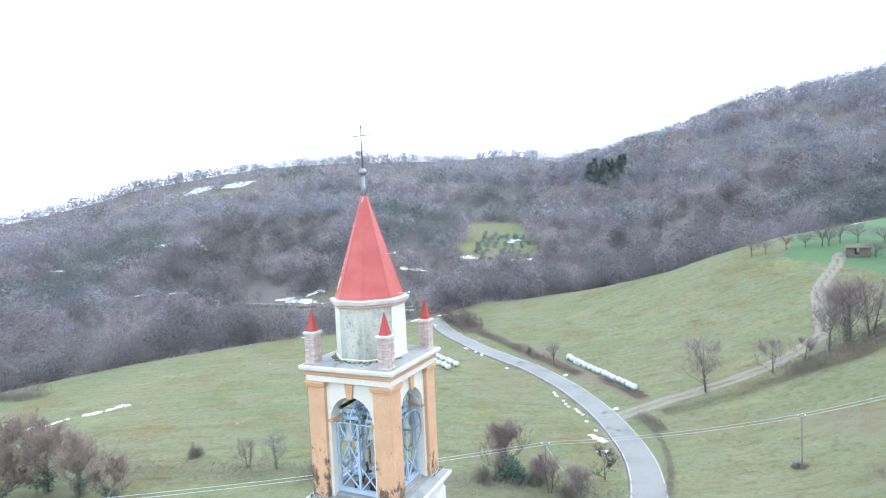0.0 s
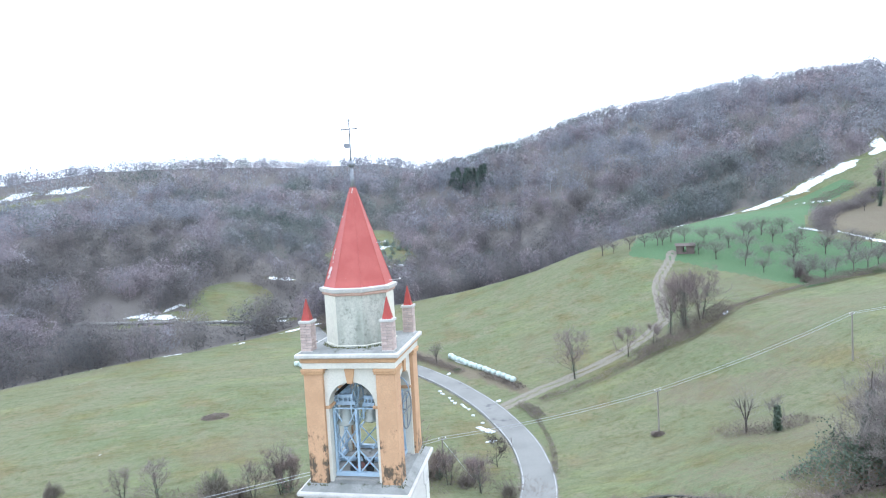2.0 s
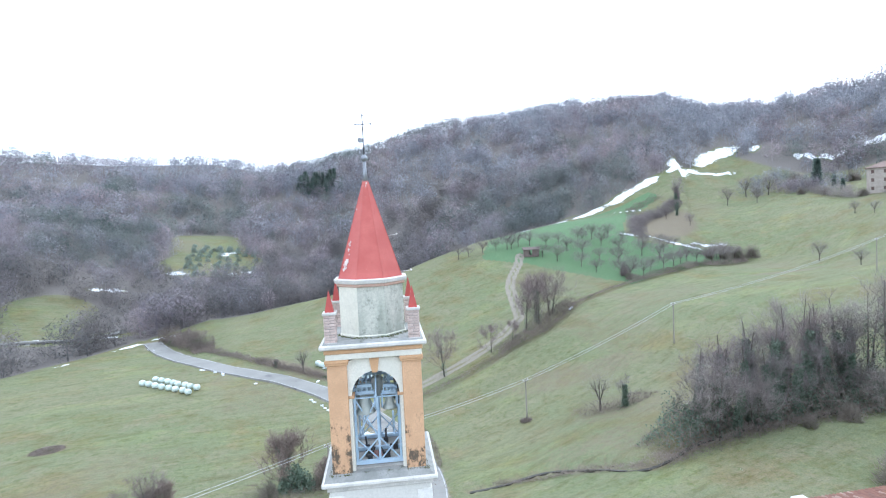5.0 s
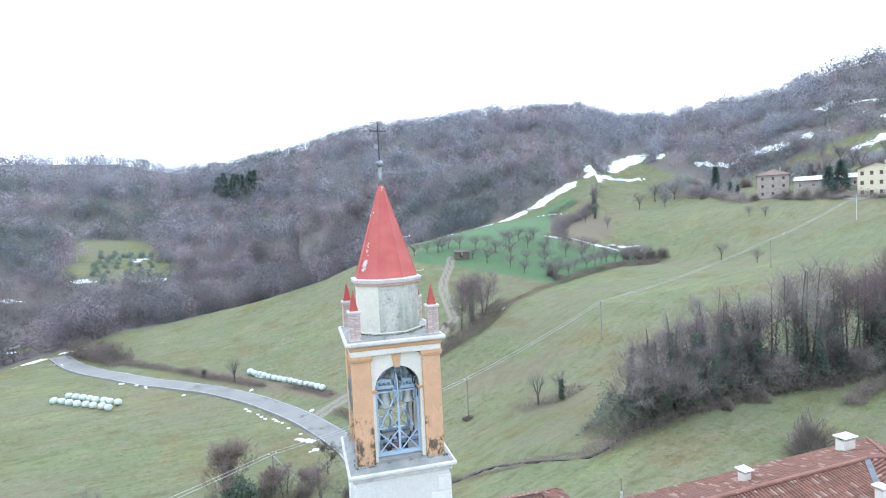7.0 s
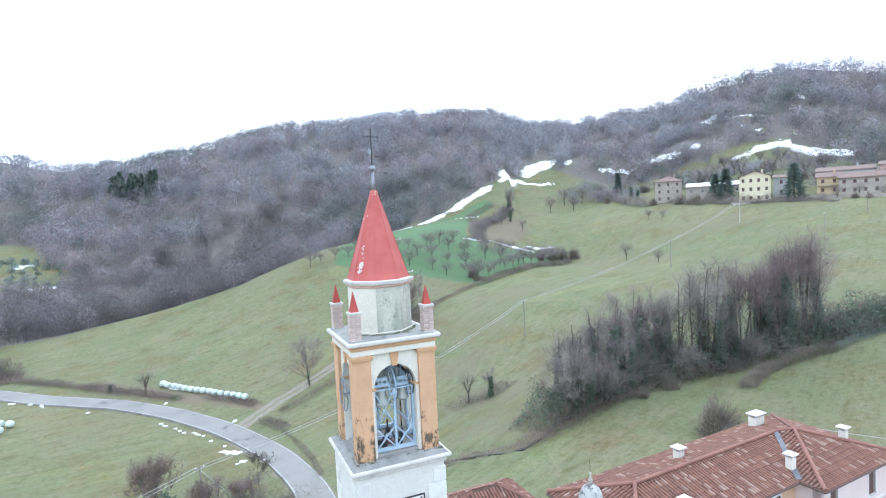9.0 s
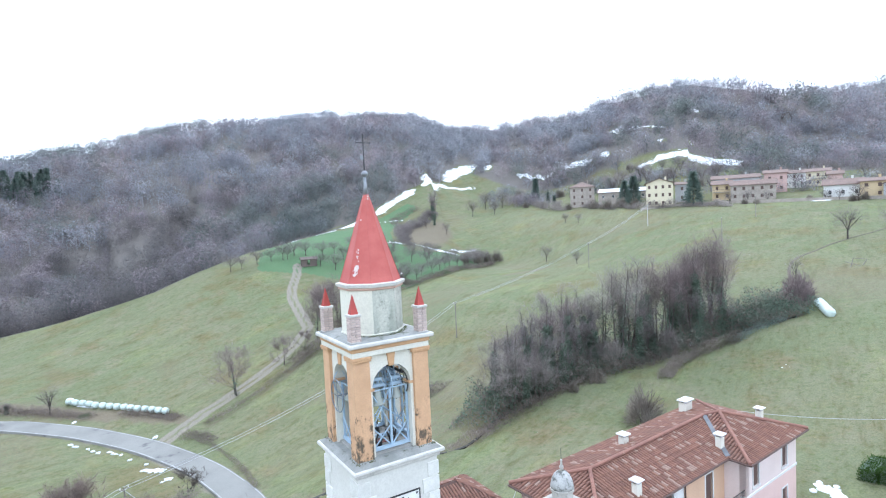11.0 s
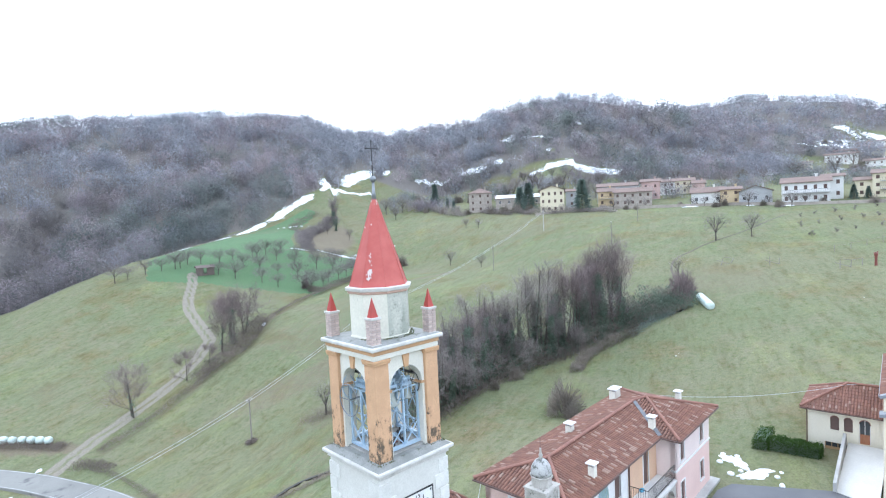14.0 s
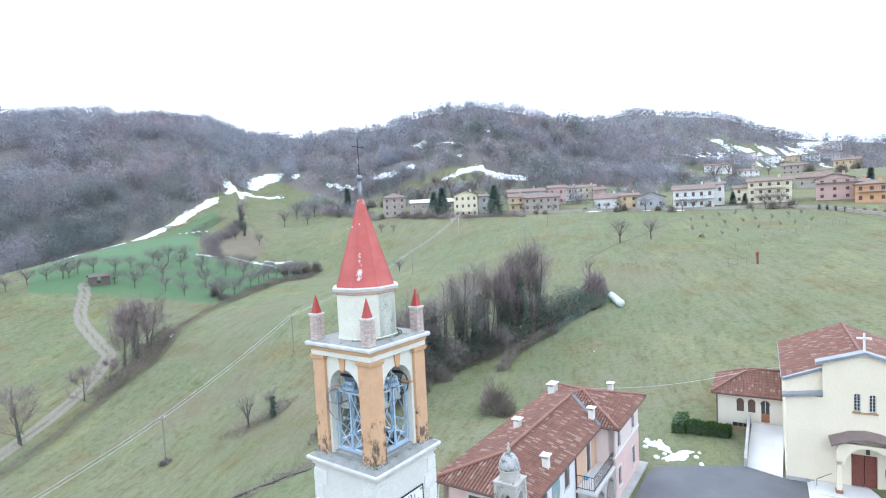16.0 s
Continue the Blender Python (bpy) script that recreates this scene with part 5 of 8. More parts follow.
    bm = chain(bmesh.new(), [(7.45, -D - 0.02, rz - 0.05), (7.45, -D + o - 0.07, rz - 0.45), (7.45, -D + o - 0.07, 0.05)], 0.045, 6)
    part("downpipe", bm, "shutter", house, "dark brown downpipe")
    # balcony on a stone arcade
    y0, y1, x0, x1 = -D + o, -WD + o + 0.02, 7.5, WL + o
    part("balcony_floor", boxes((x0 - 0.1, y1 - 0.1, 2.42, x1, y0, 2.6), bevel=0.015), "concrete_pale", house, "pale concrete balcony floor")
    for k in range(2):
        bm = arch_wall((x1 - x0) / 4, 0.85, 0, 1.35, 2.42, 0, 0.4)
        a = part("arcade", bm, "old_stone", house, "rough stone arch below the balcony")
        a.matrix_local = Matrix.Translation((x0 + (x1 - x0) * (0.25 + 0.5 * k), y1, 0))
    put_wall(house, Matrix.Translation((x0, y0 - 0.01, 0)) @ Matrix.Rotation(-math.pi / 2, 4, "Z"), y0 - y1, 2.42, [], "old_stone", 0.3)
    rail = new("balustrade")
    rail.parent = house
    bar = None
    runs = [((x0, y1 + 0.05), (x1, y1 + 0.05)), ((x0, y0), (x0, y1 + 0.05))]
    bm = bmesh.new()
    for (ax, ay), (bx, by) in runs:
        for z in (2.72, 3.5):
            rod(bm, (ax, ay, z), (bx, by, z), 0.022, sides=5)
    part("handrail", bm, "dark_iron", rail, "dark wrought iron rails")
    for (ax, ay), (bx, by) in runs:
        n = int(math.hypot(bx - ax, by - ay) / 0.13)
        for k in range(n + 1):
            m = Matrix.Translation((ax + (bx - ax) * k / n, ay + (by - ay) * k / n, 2.6))
            if bar is None:
                bar = part("baluster", rod(bmesh.new(), (0, 0, 0), (0, 0, 0.9), 0.011, sides=4), "dark_iron", rail)
                bar.matrix_local = m
            else:
                share("baluster", bar, m, rail)
    part("house_plinth", boxes((o - 0.05, -WD + o - 0.55, -0.4, L - o + 0.5, -o, 0.03)), "concrete", house, "pale concrete pavement strip round the house")


M["mural"] = surface("mural", (0.30, 0.40, 0.46), (0.18, 0.27, 0.20), 0.8, 2.2, 14, 0.1, stain=((0.52, 0.42, 0.34), 2.0, 0.55, 0.6))
build_house()
for x, y, w, d, base, top in ((15.6, -0.9, 0.85, 0.5, 6.2, 7.12), (7.7, -1.6, 0.42, 0.42, 6.4, 7.12), (11.75, -5.2, 0.36, 0.36, 6.2, 7.08), (3.7, -5.2, 0.36, 0.36, 6.2, 7.0), (17.35, -4.9, 0.36, 0.36, 6.3, 7.15)):
    chimney(HM @ Matrix.Translation((x, y, base - HZ)), w, d, top - base - 0.21, "white rendered chimney with a flat cap on the tile roof")
M["blue_cloth"] = surface("blue_cloth", (0.10, 0.32, 0.50), (0.14, 0.40, 0.56), 0.9, 5, 30, 0.3)
bm = bmesh.new()
bmesh.ops.create_uvsphere(bm, u_segments=10, v_segments=6, radius=0.2, matrix=Matrix.Diagonal((1.3, 0.9, 0.35, 1)))
for v in bm.verts:
    v.co.x += 0.05 * math.sin(9 * v.co.y)
ob = tagged(part("cloth", bm, "blue_cloth", None, "", True), "crumpled blue cloth on the balcony floor", "cloth")
ob.matrix_world = HM @ Matrix.Translation((9.0, -5.6, 2.66))


# ---------------------------------------------------------------- small bell turret with a dome
def build_turret():
    t = thing("bell_turret", pose(4.25, 12.23, 0.7, 0, 0, -20.15) @ Matrix.Diagonal((0.88, 0.88, 1, 1)), "weathered stone turret with a lead-grey dome and arches", "turret")
    z = -0.7
    part("shaft", boxes((-0.62, -0.62, -0.3, 0.62, 0.62, 6.75 + z), bevel=0.02), "old_stone", t)
    part("plinth", boxes((-0.72, -0.72, 6.75 + z, 0.72, 0.72, 6.87 + z), bevel=0.02), "old_stone", t)
    for q in range(4):
        bm = arch_wall(0.52, 0.27, 6.87 + z, 7.90 + z, 8.45 + z, -0.56, -0.34, 10)
        part("arch", turned(bm, q), "old_stone", t, "pitted grey stone arch")
        part("corner_pilaster", turned(boxes((-0.62, -0.62, 6.87 + z, -0.44, -0.44, 8.45 + z), bevel=0.012), q), "old_stone", t)
    part("cornice", boxes((-0.62, -0.62, 8.45 + z, 0.62, 0.62, 8.56 + z), (-0.66, -0.66, 8.58 + z, 0.66, 0.66, 8.65 + z), bevel=0.02), "old_stone", t, "broad mossy stone cornice")
    bm = lathe(bmesh.new(), [(0.50, 8.65 + z), (0.50, 9.02 + z), (0.56, 9.04 + z), (0.58, 9.12 + z), (0.52, 9.14 + z)], 8, turn=0.5)
    part("drum", fixed(bm), "old_stone", t)
    dome = [(0.53, 9.14 + z)] + [(0.53 * math.cos(a), 9.14 + z + 0.70 * math.sin(a)) for a in [radians(12 * k) for k in range(1, 7)]] + [(0.12, 9.83 + z)]
    part("dome", fixed(lathe(bmesh.new(), dome, 16)), "dome_grey", t, "mottled grey and white dome", True)
    part("finial", fixed(lathe(bmesh.new(), [(0.13, 9.82 + z), (0.07, 9.90 + z), (0.10, 9.95 + z), (0.10, 10.0 + z), (0.055, 10.05 + z), (0.045, 10.2 + z), (0.06, 10.23 + z), (0.03, 10.29 + z)], 10)), "old_stone", t, "stone finial", True)
    part("rod", rod(bmesh.new(), (0, 0, 10.25 + z), (0, 0, 10.75 + z), 0.012, sides=5), "dark_iron", t)
    bm = bmesh.new()
    bell(bm, 0, 0, 7.90 + z, 0.19)
    part("bell", fixed(bm), "dark_iron", t, "small dark bell", True)
    part("yoke", rod(bmesh.new(), (-0.5, 0, 7.93 + z), (0.5, 0, 7.93 + z), 0.04), "dark_iron", t)


M["dome_grey"] = surface("dome_grey", (0.50, 0.49, 0.47), (0.36, 0.36, 0.35), 0.85, 2.5, 20, 0.4, stain=((0.13, 0.13, 0.12), 4.0, 0.5, 0.62))
build_turret()


# ---------------------------------------------------------------- old chapel whose tile roof shows beside the tower
def build_chapel():
    c = thing("old_chapel", pose(8.0, 24.6, 0.0, 0, 0, -24.05), "low outbuilding with an old tile roof and white chimney", "outbuilding")
    for m, L in ((Matrix.Translation((0, -4, -1.5)), 5.2), (Matrix.Translation((5.2, 0, -1.5)) @ Matrix.Rotation(math.pi, 4, "Z"), 5.2), (Matrix.Translation((0.02, -0.02, -1.5)) @ Matrix.Rotation(-math.pi / 2, 4, "Z"), 3.6), (Matrix.Translation((5.18, -3.6, -1.5)) @ Matrix.Rotation(math.pi / 2, 4, "Z"), 3.6)):
        put_wall(c, m, L, 4.9, [], "cream_pale")
    planes = [[(-0.4, -4.4, 3.4), (5.6, -4.4, 3.4), (3.4, -2, 4.6), (1.8, -2, 4.6)], [(5.6, 0.4, 3.4), (-0.4, 0.4, 3.4), (1.8, -2, 4.6), (3.4, -2, 4.6)], [(-0.4, 0.4, 3.4), (-0.4, -4.4, 3.4), (1.8, -2, 4.6)], [(5.6, -4.4, 3.4), (5.6, 0.4, 3.4), (3.4, -2, 4.6)]]
    bm = bmesh.new()
    for p in planes:
        slab(bm, p, 0.1)
    part("roof_deck", fixed(bm), "tile_gap", c)
    v, f = tiles_on(planes)
    t = mesh_of("roof_tiles", v, f, "roof_tiles")
    t.parent = c
    tagged(t, "old red-brown barrel tiles", kind="stuff")


build_chapel()


# ---------------------------------------------------------------- new church and its annex
CZ = 0.7
church = thing("church", pose(22.6, -5.2, CZ, 0, 0, -107.5), "cream rendered church with a stepped front and tile roof", "church")


def build_church():
    # local x runs along the front, y back into the building
    o = -CZ
    g = 8.9
    part("plinth", boxes((-0.04, -0.05, -0.6, g + 0.04, 14, 0.28)), "concrete", church, "grey rendered plinth")
    wl = [(3.84, 5.4, 4.24, 6.62), (4.66, 5.4, 5.06, 6.62)]
    put_wall(church, Matrix.Translation((2.15, 0, 0.28)), 4.6, 8.3, [(a - 2.15, b - 0.28, c - 2.15, d - 0.28) for a, b, c, d in wl] + [(1.55, -0.01 + 0.01, 2.95, 2.22)], "cream", 0.4)
    put_wall(church, Matrix.Translation((0, 0, 0.28)), 2.15, 5.9, [], "cream", 0.4)
    put_wall(church, Matrix.Translation((6.75, 0, 0.28)), 2.15, 5.9, [], "cream", 0.4)
    bm = bmesh.new()
    prism(bm, [(2.15, 8.58), (6.75, 8.58), (4.45, 9.38)], 0.0, 0.4)
    part("gable", fixed(bm), "cream", church)
    for a, b in (((1.75, 8.62), (4.45, 9.5)), ((7.15, 8.62), (4.45, 9.5)), ((-0.2, 6.15), (2.15, 6.55)), ((9.1, 6.15), (6.75, 6.55))):
        bm = bmesh.new()
        prism(bm, [a, b, (b[0], b[1] - 0.2), (a[0], a[1] - 0.2)], -0.22, 0.62)
        part("coping", fixed(bm), "sheet_grey", church, "blue-grey sheet metal coping")
    # side walls and the roof behind
    put_wall(church, Matrix.Translation((0.0, 12.0, 0.28)) @ Matrix.Rotation(-math.pi / 2, 4, "Z"), 11.6, 6.85, [], "cream")
    put_wall(church, Matrix.Translation((8.9, 0.4, 0.28)) @ Matrix.Rotation(math.pi / 2, 4, "Z"), 11.6, 6.85, [], "cream")
    for out, inn in ((0.03, 2.2), (8.87, 6.7)):
        bm = bmesh.new()
        prism(bm, [(out, 6.05), (inn, 6.05), (inn, 7.95), (out, 7.05)], 0.43, 0.62)
        part("upper_wall", fixed(bm), "cream", church)
        bm = bmesh.new()
        prism(bm, [(out - 0.2 if out < 1 else out + 0.2, 7.18), (inn, 8.16), (inn, 7.96), (out - 0.2 if out < 1 else out + 0.2, 6.98)], 0.3, 0.66)
        part("verge", fixed(bm), "sheet_grey", church, "blue-grey sheet metal verge")
    put_wall(church, Matrix.Translation((8.9, 12.0, 0.28)) @ Matrix.Rotation(math.pi, 4, "Z"), 8.9, 6.75, [], "cream")
    planes = [[(-0.15, 12.4, 7.1), (-0.15, 0.66, 7.1), (4.45, 0.66, 9.0), (4.45, 12.4, 9.0)], [(9.05, 0.66, 7.1), (9.05, 12.4, 7.1), (4.45, 12.4, 9.0), (4.45, 0.66, 9.0)]]
    bm = bmesh.new()
    for p in planes:
        slab(bm, p, 0.14)
    part("roof_deck", fixed(bm), "tile_stuff", church)
    v, f = tiles_on(planes)
    t = mesh_of("roof_tiles", v, f, "roof_tiles")
    t.parent = church
    tagged(t, "red tile roof of the church", kind="stuff")
    ridge_caps([(4.45, 0.5, 9.12), (4.45, 12.4, 9.12)], church)
    bm = chain(bmesh.new(), [(-0.2, 0.6, 7.05), (-0.2, 12.4, 7.05)], 0.07, 6)
    part("gutter", bm, "sheet_grey", church, "blue-grey gutter")
    # cross on the gable
    bm = boxes((4.39, 0.1, 9.4, 4.51, 0.22, 10.72), (4.04, 0.1, 10.3, 4.86, 0.22, 10.42), bevel=0.008)
    part("cross", bm, "trim_white", church, "white stone cross on the gable")
    # twin arched windows
    for a, b, c, d in wl:
        w = put_window(church, Matrix.Translation((a, 0, b)), c - a, d - b, "glass", False)
        bm = bmesh.new()
        for k in range(5):
            rod(bm, (0.02, 0.05, 0.12 + 0.22 * k), (c - a - 0.02, 0.05, 0.12 + 0.22 * k), 0.012, sides=4)
        rod(bm, ((c - a) / 2, 0.05, 0), ((c - a) / 2, 0.05, d - b), 0.012, sides=4)
        part("grille", bm, "trim_white", w, "pale iron grille")
        s = 0.2
        bm = bmesh.new()
        arc = [(0.2 * math.cos(radians(q)) + 0.2, d - b - 0.2 + 0.2 * math.sin(radians(q))) for q in range(0, 181, 20)]
        for side in (0, 1):
            half = [p for p in arc if (p[0] >= 0.2 if side else p[0] <= 0.2)]
            corner = (0.4 if side else 0.0, d - b)
            prism(bm, half + [corner] if not side else [corner] + half, 0.01, 0.3)
        part("arch_head", fixed(bm), "cream", w)
    part("window_sill", boxes((3.74, -0.08, 5.3, 5.16, 0.2, 5.4), bevel=0.01), "wood_tan", church, "ochre stone sill below the twin windows")
    # porch: arched front on two pillars under a sheet roof
    for x in (2.75, 5.85):
        part("porch_pillar", boxes((x, -1.5, 0.28, x + 0.3, -1.2, 2.45), bevel=0.01), "cream", church)
        part("pillar_base", boxes((x - 0.05, -1.55, 0.2, x + 0.35, -1.15, 0.5), bevel=0.01), "tile_stuff", church, "red brick pillar base")
    bm = arch_wall(1.7, 1.25, 2.2, 2.25, 3.7, 0, 0.3, 12)
    a = part("porch_arch", bm, "cream", church, "cream arched porch front")
    a.matrix_local = Matrix.Translation((4.45, -1.5, 0))
    bm = bmesh.new()
    pts = [(-2.0, 3.55), (-0.9, 4.05), (0, 4.2), (0.9, 4.05), (2.0, 3.55), (2.0, 3.45), (0.9, 3.95), (0, 4.1), (-0.9, 3.95), (-2.0, 3.45)]
    prism(bm, [(x + 4.45, z) for x, z in pts], -1.75, 0.02)
    part("porch_roof", fixed(bm), "porch_brown", church, "brown sheet metal porch roof")
    # door
    d = part("door", boxes((3.72, 0.14, 0.28, 4.40, 0.22, 2.48), bevel=0.01), "door_wood", church, "dark red wooden double door")
    part("door_leaf", boxes((4.43, 0.14, 0.28, 5.08, 0.22, 2.48), bevel=0.01), "door_wood", church)
    for x0 in (3.72, 4.43):
        for k in range(4):
            part("door_panel", boxes((x0 + 0.08, 0.115, 0.36 + 0.52 * k, x0 + 0.58, 0.145, 0.80 + 0.52 * k), bevel=0.012), "door_wood", d)
    part("notice_board", boxes((5.5, -0.05, 1.2, 6.1, 0.0, 1.75), bevel=0.01), "shutter", church, "dark framed notice board")
    part("notice_paper", boxes((5.55, -0.062, 1.25, 6.05, -0.051, 1.7)), "dial", church, "pale notice sheet")
    part("porch_lamp", boxes((4.35, -1.2, 3.0, 4.55, -1.0, 3.3), bevel=0.03), "dark_iron", church, "dark hanging lantern")
    for k in range(4):
        part("stair", boxes((1.0 + 0.2 * k, -3.0 + 0.32 * k, -0.5, 7.9 - 0.2 * k, -0.05, -0.12 + 0.1 * k + 0.1), bevel=0.012), "concrete_pale", church, "pale stone step")
    bm = chain(bmesh.new(), [(1.7, -0.9, 0.2), (1.7, -0.9, 0.75), (2.6, -0.2, 1.0)], 0.02, 5)
    part("step_rail", bm, "dark_iron", church, "thin dark handrail")


M["porch_brown"] = surface("porch_brown", (0.22, 0.17, 0.16), (0.17, 0.13, 0.125), 0.5, 1.5, 16, 0.1, metal=0.3)
build_church()


def build_annex():
    a = thing("annex", pose(31.7, -3.0, 0.75, 0, 0, -108), "white annex with arched windows and a tile roof", "annex")
    h = 3.3
    wins = [(1.46, 1.72, 2.02, 2.85), (2.32, 1.72, 2.87, 2.85), (3.25, 0.98, 3.95, 2.85), (1.1, -0.35, 2.75, 0.72)]
    put_wall(a, Matrix.Translation((0, 0, -0.6)), 5.9, h + 0.6, [(p, q + 0.6, r, s + 0.6) for p, q, r, s in wins], "cream_pale")
    put_wall(a, Matrix.Translation((0, 5, -0.6)) @ Matrix.Rotation(-math.pi / 2, 4, "Z"), 4.65, h + 0.6, [], "cream_pale")
    put_wall(a, Matrix.Translation((5.9, 5.0, -0.6)) @ Matrix.Rotation(math.pi, 4, "Z"), 5.5, h + 0.6, [], "cream_pale")
    put_wall(a, Matrix.Translation((5.9, 0.35, -0.6)) @ Matrix.Rotation(math.pi / 2, 4, "Z"), 4.3, h + 0.6, [], "cream_pale")
    for p, q, r, s in wins[:3]:
        door = r - p > 0.65
        w = put_window(a, Matrix.Translation((p, 0, q)), r - p, s - q, "glass" if door else "shutter", False)
        if door:
            part("door_leaf", boxes((0.05, 0.06, 0, r - p - 0.05, 0.098, 0.75), bevel=0.01), "wood_rust", w, "rust-brown lower door panel")
        bm = bmesh.new()
        rr = (r - p) / 2
        arc = [(rr * math.cos(radians(k)) + rr, s - q - rr + rr * math.sin(radians(k))) for k in range(0, 181, 15)]
        for side in (0, 1):
            half = [c for c in arc if (c[0] >= rr - 1e-6 if side else c[0] <= rr + 1e-6)]
            prism(bm, (half + [(0.0, s - q)]) if not side else ([(2 * rr, s - q)] + half), 0.004, 0.3)
        part("arch_head", fixed(bm), "cream_pale", w)
        bm = bmesh.new()
        chain(bm, [(x, -0.005, z) for x, z in arc] , 0.03, 5)
        part("brick_arch", bm, "tile_stuff", w, "thin brick arch trim")
    g = part("garage_door", boxes((1.1, 0.12, -0.35, 2.75, 0.18, 0.72)), "wood_tan", a, "tan wooden garage door with dark panes")
    for k in range(4):
        part("pane", boxes((1.16 + 0.4 * k, 0.10, 0.36, 1.5 + 0.4 * k, 0.119, 0.66)), "glass", g)
    planes = [[(-0.45, -0.45, h), (6.1, -0.45, h), (6.1, 2.5, h + 1.5), (2.4, 2.5, h + 1.5)], [(-0.45, 5.45, h), (-0.45, -0.45, h), (2.4, 2.5, h + 1.5)], [(6.1, 5.45, h), (-0.45, 5.45, h), (2.4, 2.5, h + 1.5), (6.1, 2.5, h + 1.5)]]
    bm = bmesh.new()
    for p in planes:
        slab(bm, p, 0.12)
    part("roof_deck", fixed(bm), "tile_stuff", a)
    v, f = tiles_on(planes)
    t = mesh_of("roof_tiles", v, f, "roof_tiles")
    t.parent = a
    tagged(t, "red tile roof of the annex", kind="stuff")
    for c in ([(2.4, 2.5, h + 1.6), (6.1, 2.5, h + 1.6)], [(-0.45, -0.45, h + 0.1), (2.4, 2.5, h + 1.6)], [(-0.45, 5.45, h + 0.1), (2.4, 2.5, h + 1.6)]):
        ridge_caps(c, a)
    part("gutter", rod(bmesh.new(), (-0.5, -0.5, h - 0.05), (6.1, -0.5, h - 0.05), 0.06), "shutter", a, "dark gutter")
    part("downpipe", rod(bmesh.new(), (-0.06, -0.08, h), (-0.06, -0.08, -0.5), 0.045), "shutter", a)


M["wood_rust"] = surface("wood_rust", (0.30, 0.12, 0.06), (0.36, 0.16, 0.08), 0.5, 4, 30, 0.2, stretch=(6, 6, 0.5))
build_annex()

# pale ramp between annex and church, with its parapet
bm = bmesh.new()
slab(bm, [(24.3, -3.1, 0.72), (22.75, -5.0, 0.72), (29.9, -7.6, 1.75), (30.7, -5.4, 1.75)], 0.9)
tagged(part("ramp", fixed(bm), "concrete_pale", None), "pale concrete ramp rising to the annex door", "ramp", kind="structure")
bm = bmesh.new()
a0, a1 = Vector((24.2, -3.0, 0.4)), Vector((30.7, -5.2, 1.5))
d = (a1 - a0).normalized()
nrm = Vector((-d.y, d.x, 0)).normalized() * 0.1
vs = [bm.verts.new(p) for p in (a0 - nrm, a0 + nrm, a1 + nrm, a1 - nrm, a0 - nrm + Vector((0, 0, 0.95)), a0 + nrm + Vector((0, 0, 0.95)), a1 + nrm + Vector((0, 0, 0.95)), a1 - nrm + Vector((0, 0, 0.95)))]
for fc in ((0, 3, 2, 1), (4, 5, 6, 7), (0, 1, 5, 4), (1, 2, 6, 5), (2, 3, 7, 6), (3, 0, 4, 7)):
    bm.faces.new([vs[i] for i in fc])
tagged(part("parapet", fixed(bm), "concrete", None), "grey concrete parapet along the ramp", "parapet", kind="structure")

# forecourt asphalt
bm = bmesh.new()
prism(bm, [(-16, -22), (22.4, -22), (22.4, -5.3), (24.3, -2.9), (23.5, 3.2), (22.3, 4.2), (13, 7.5), (7, 10), (-16, 10)], 0.4, 0.735, "xy")
tagged(part("forecourt", fixed(bm), "asphalt_wet", None), "damp dark asphalt forecourt of the church", "forecourt", kind="structure")


# ---------------------------------------------------------------- village
CAM_MID = (-12.0, 5.0)


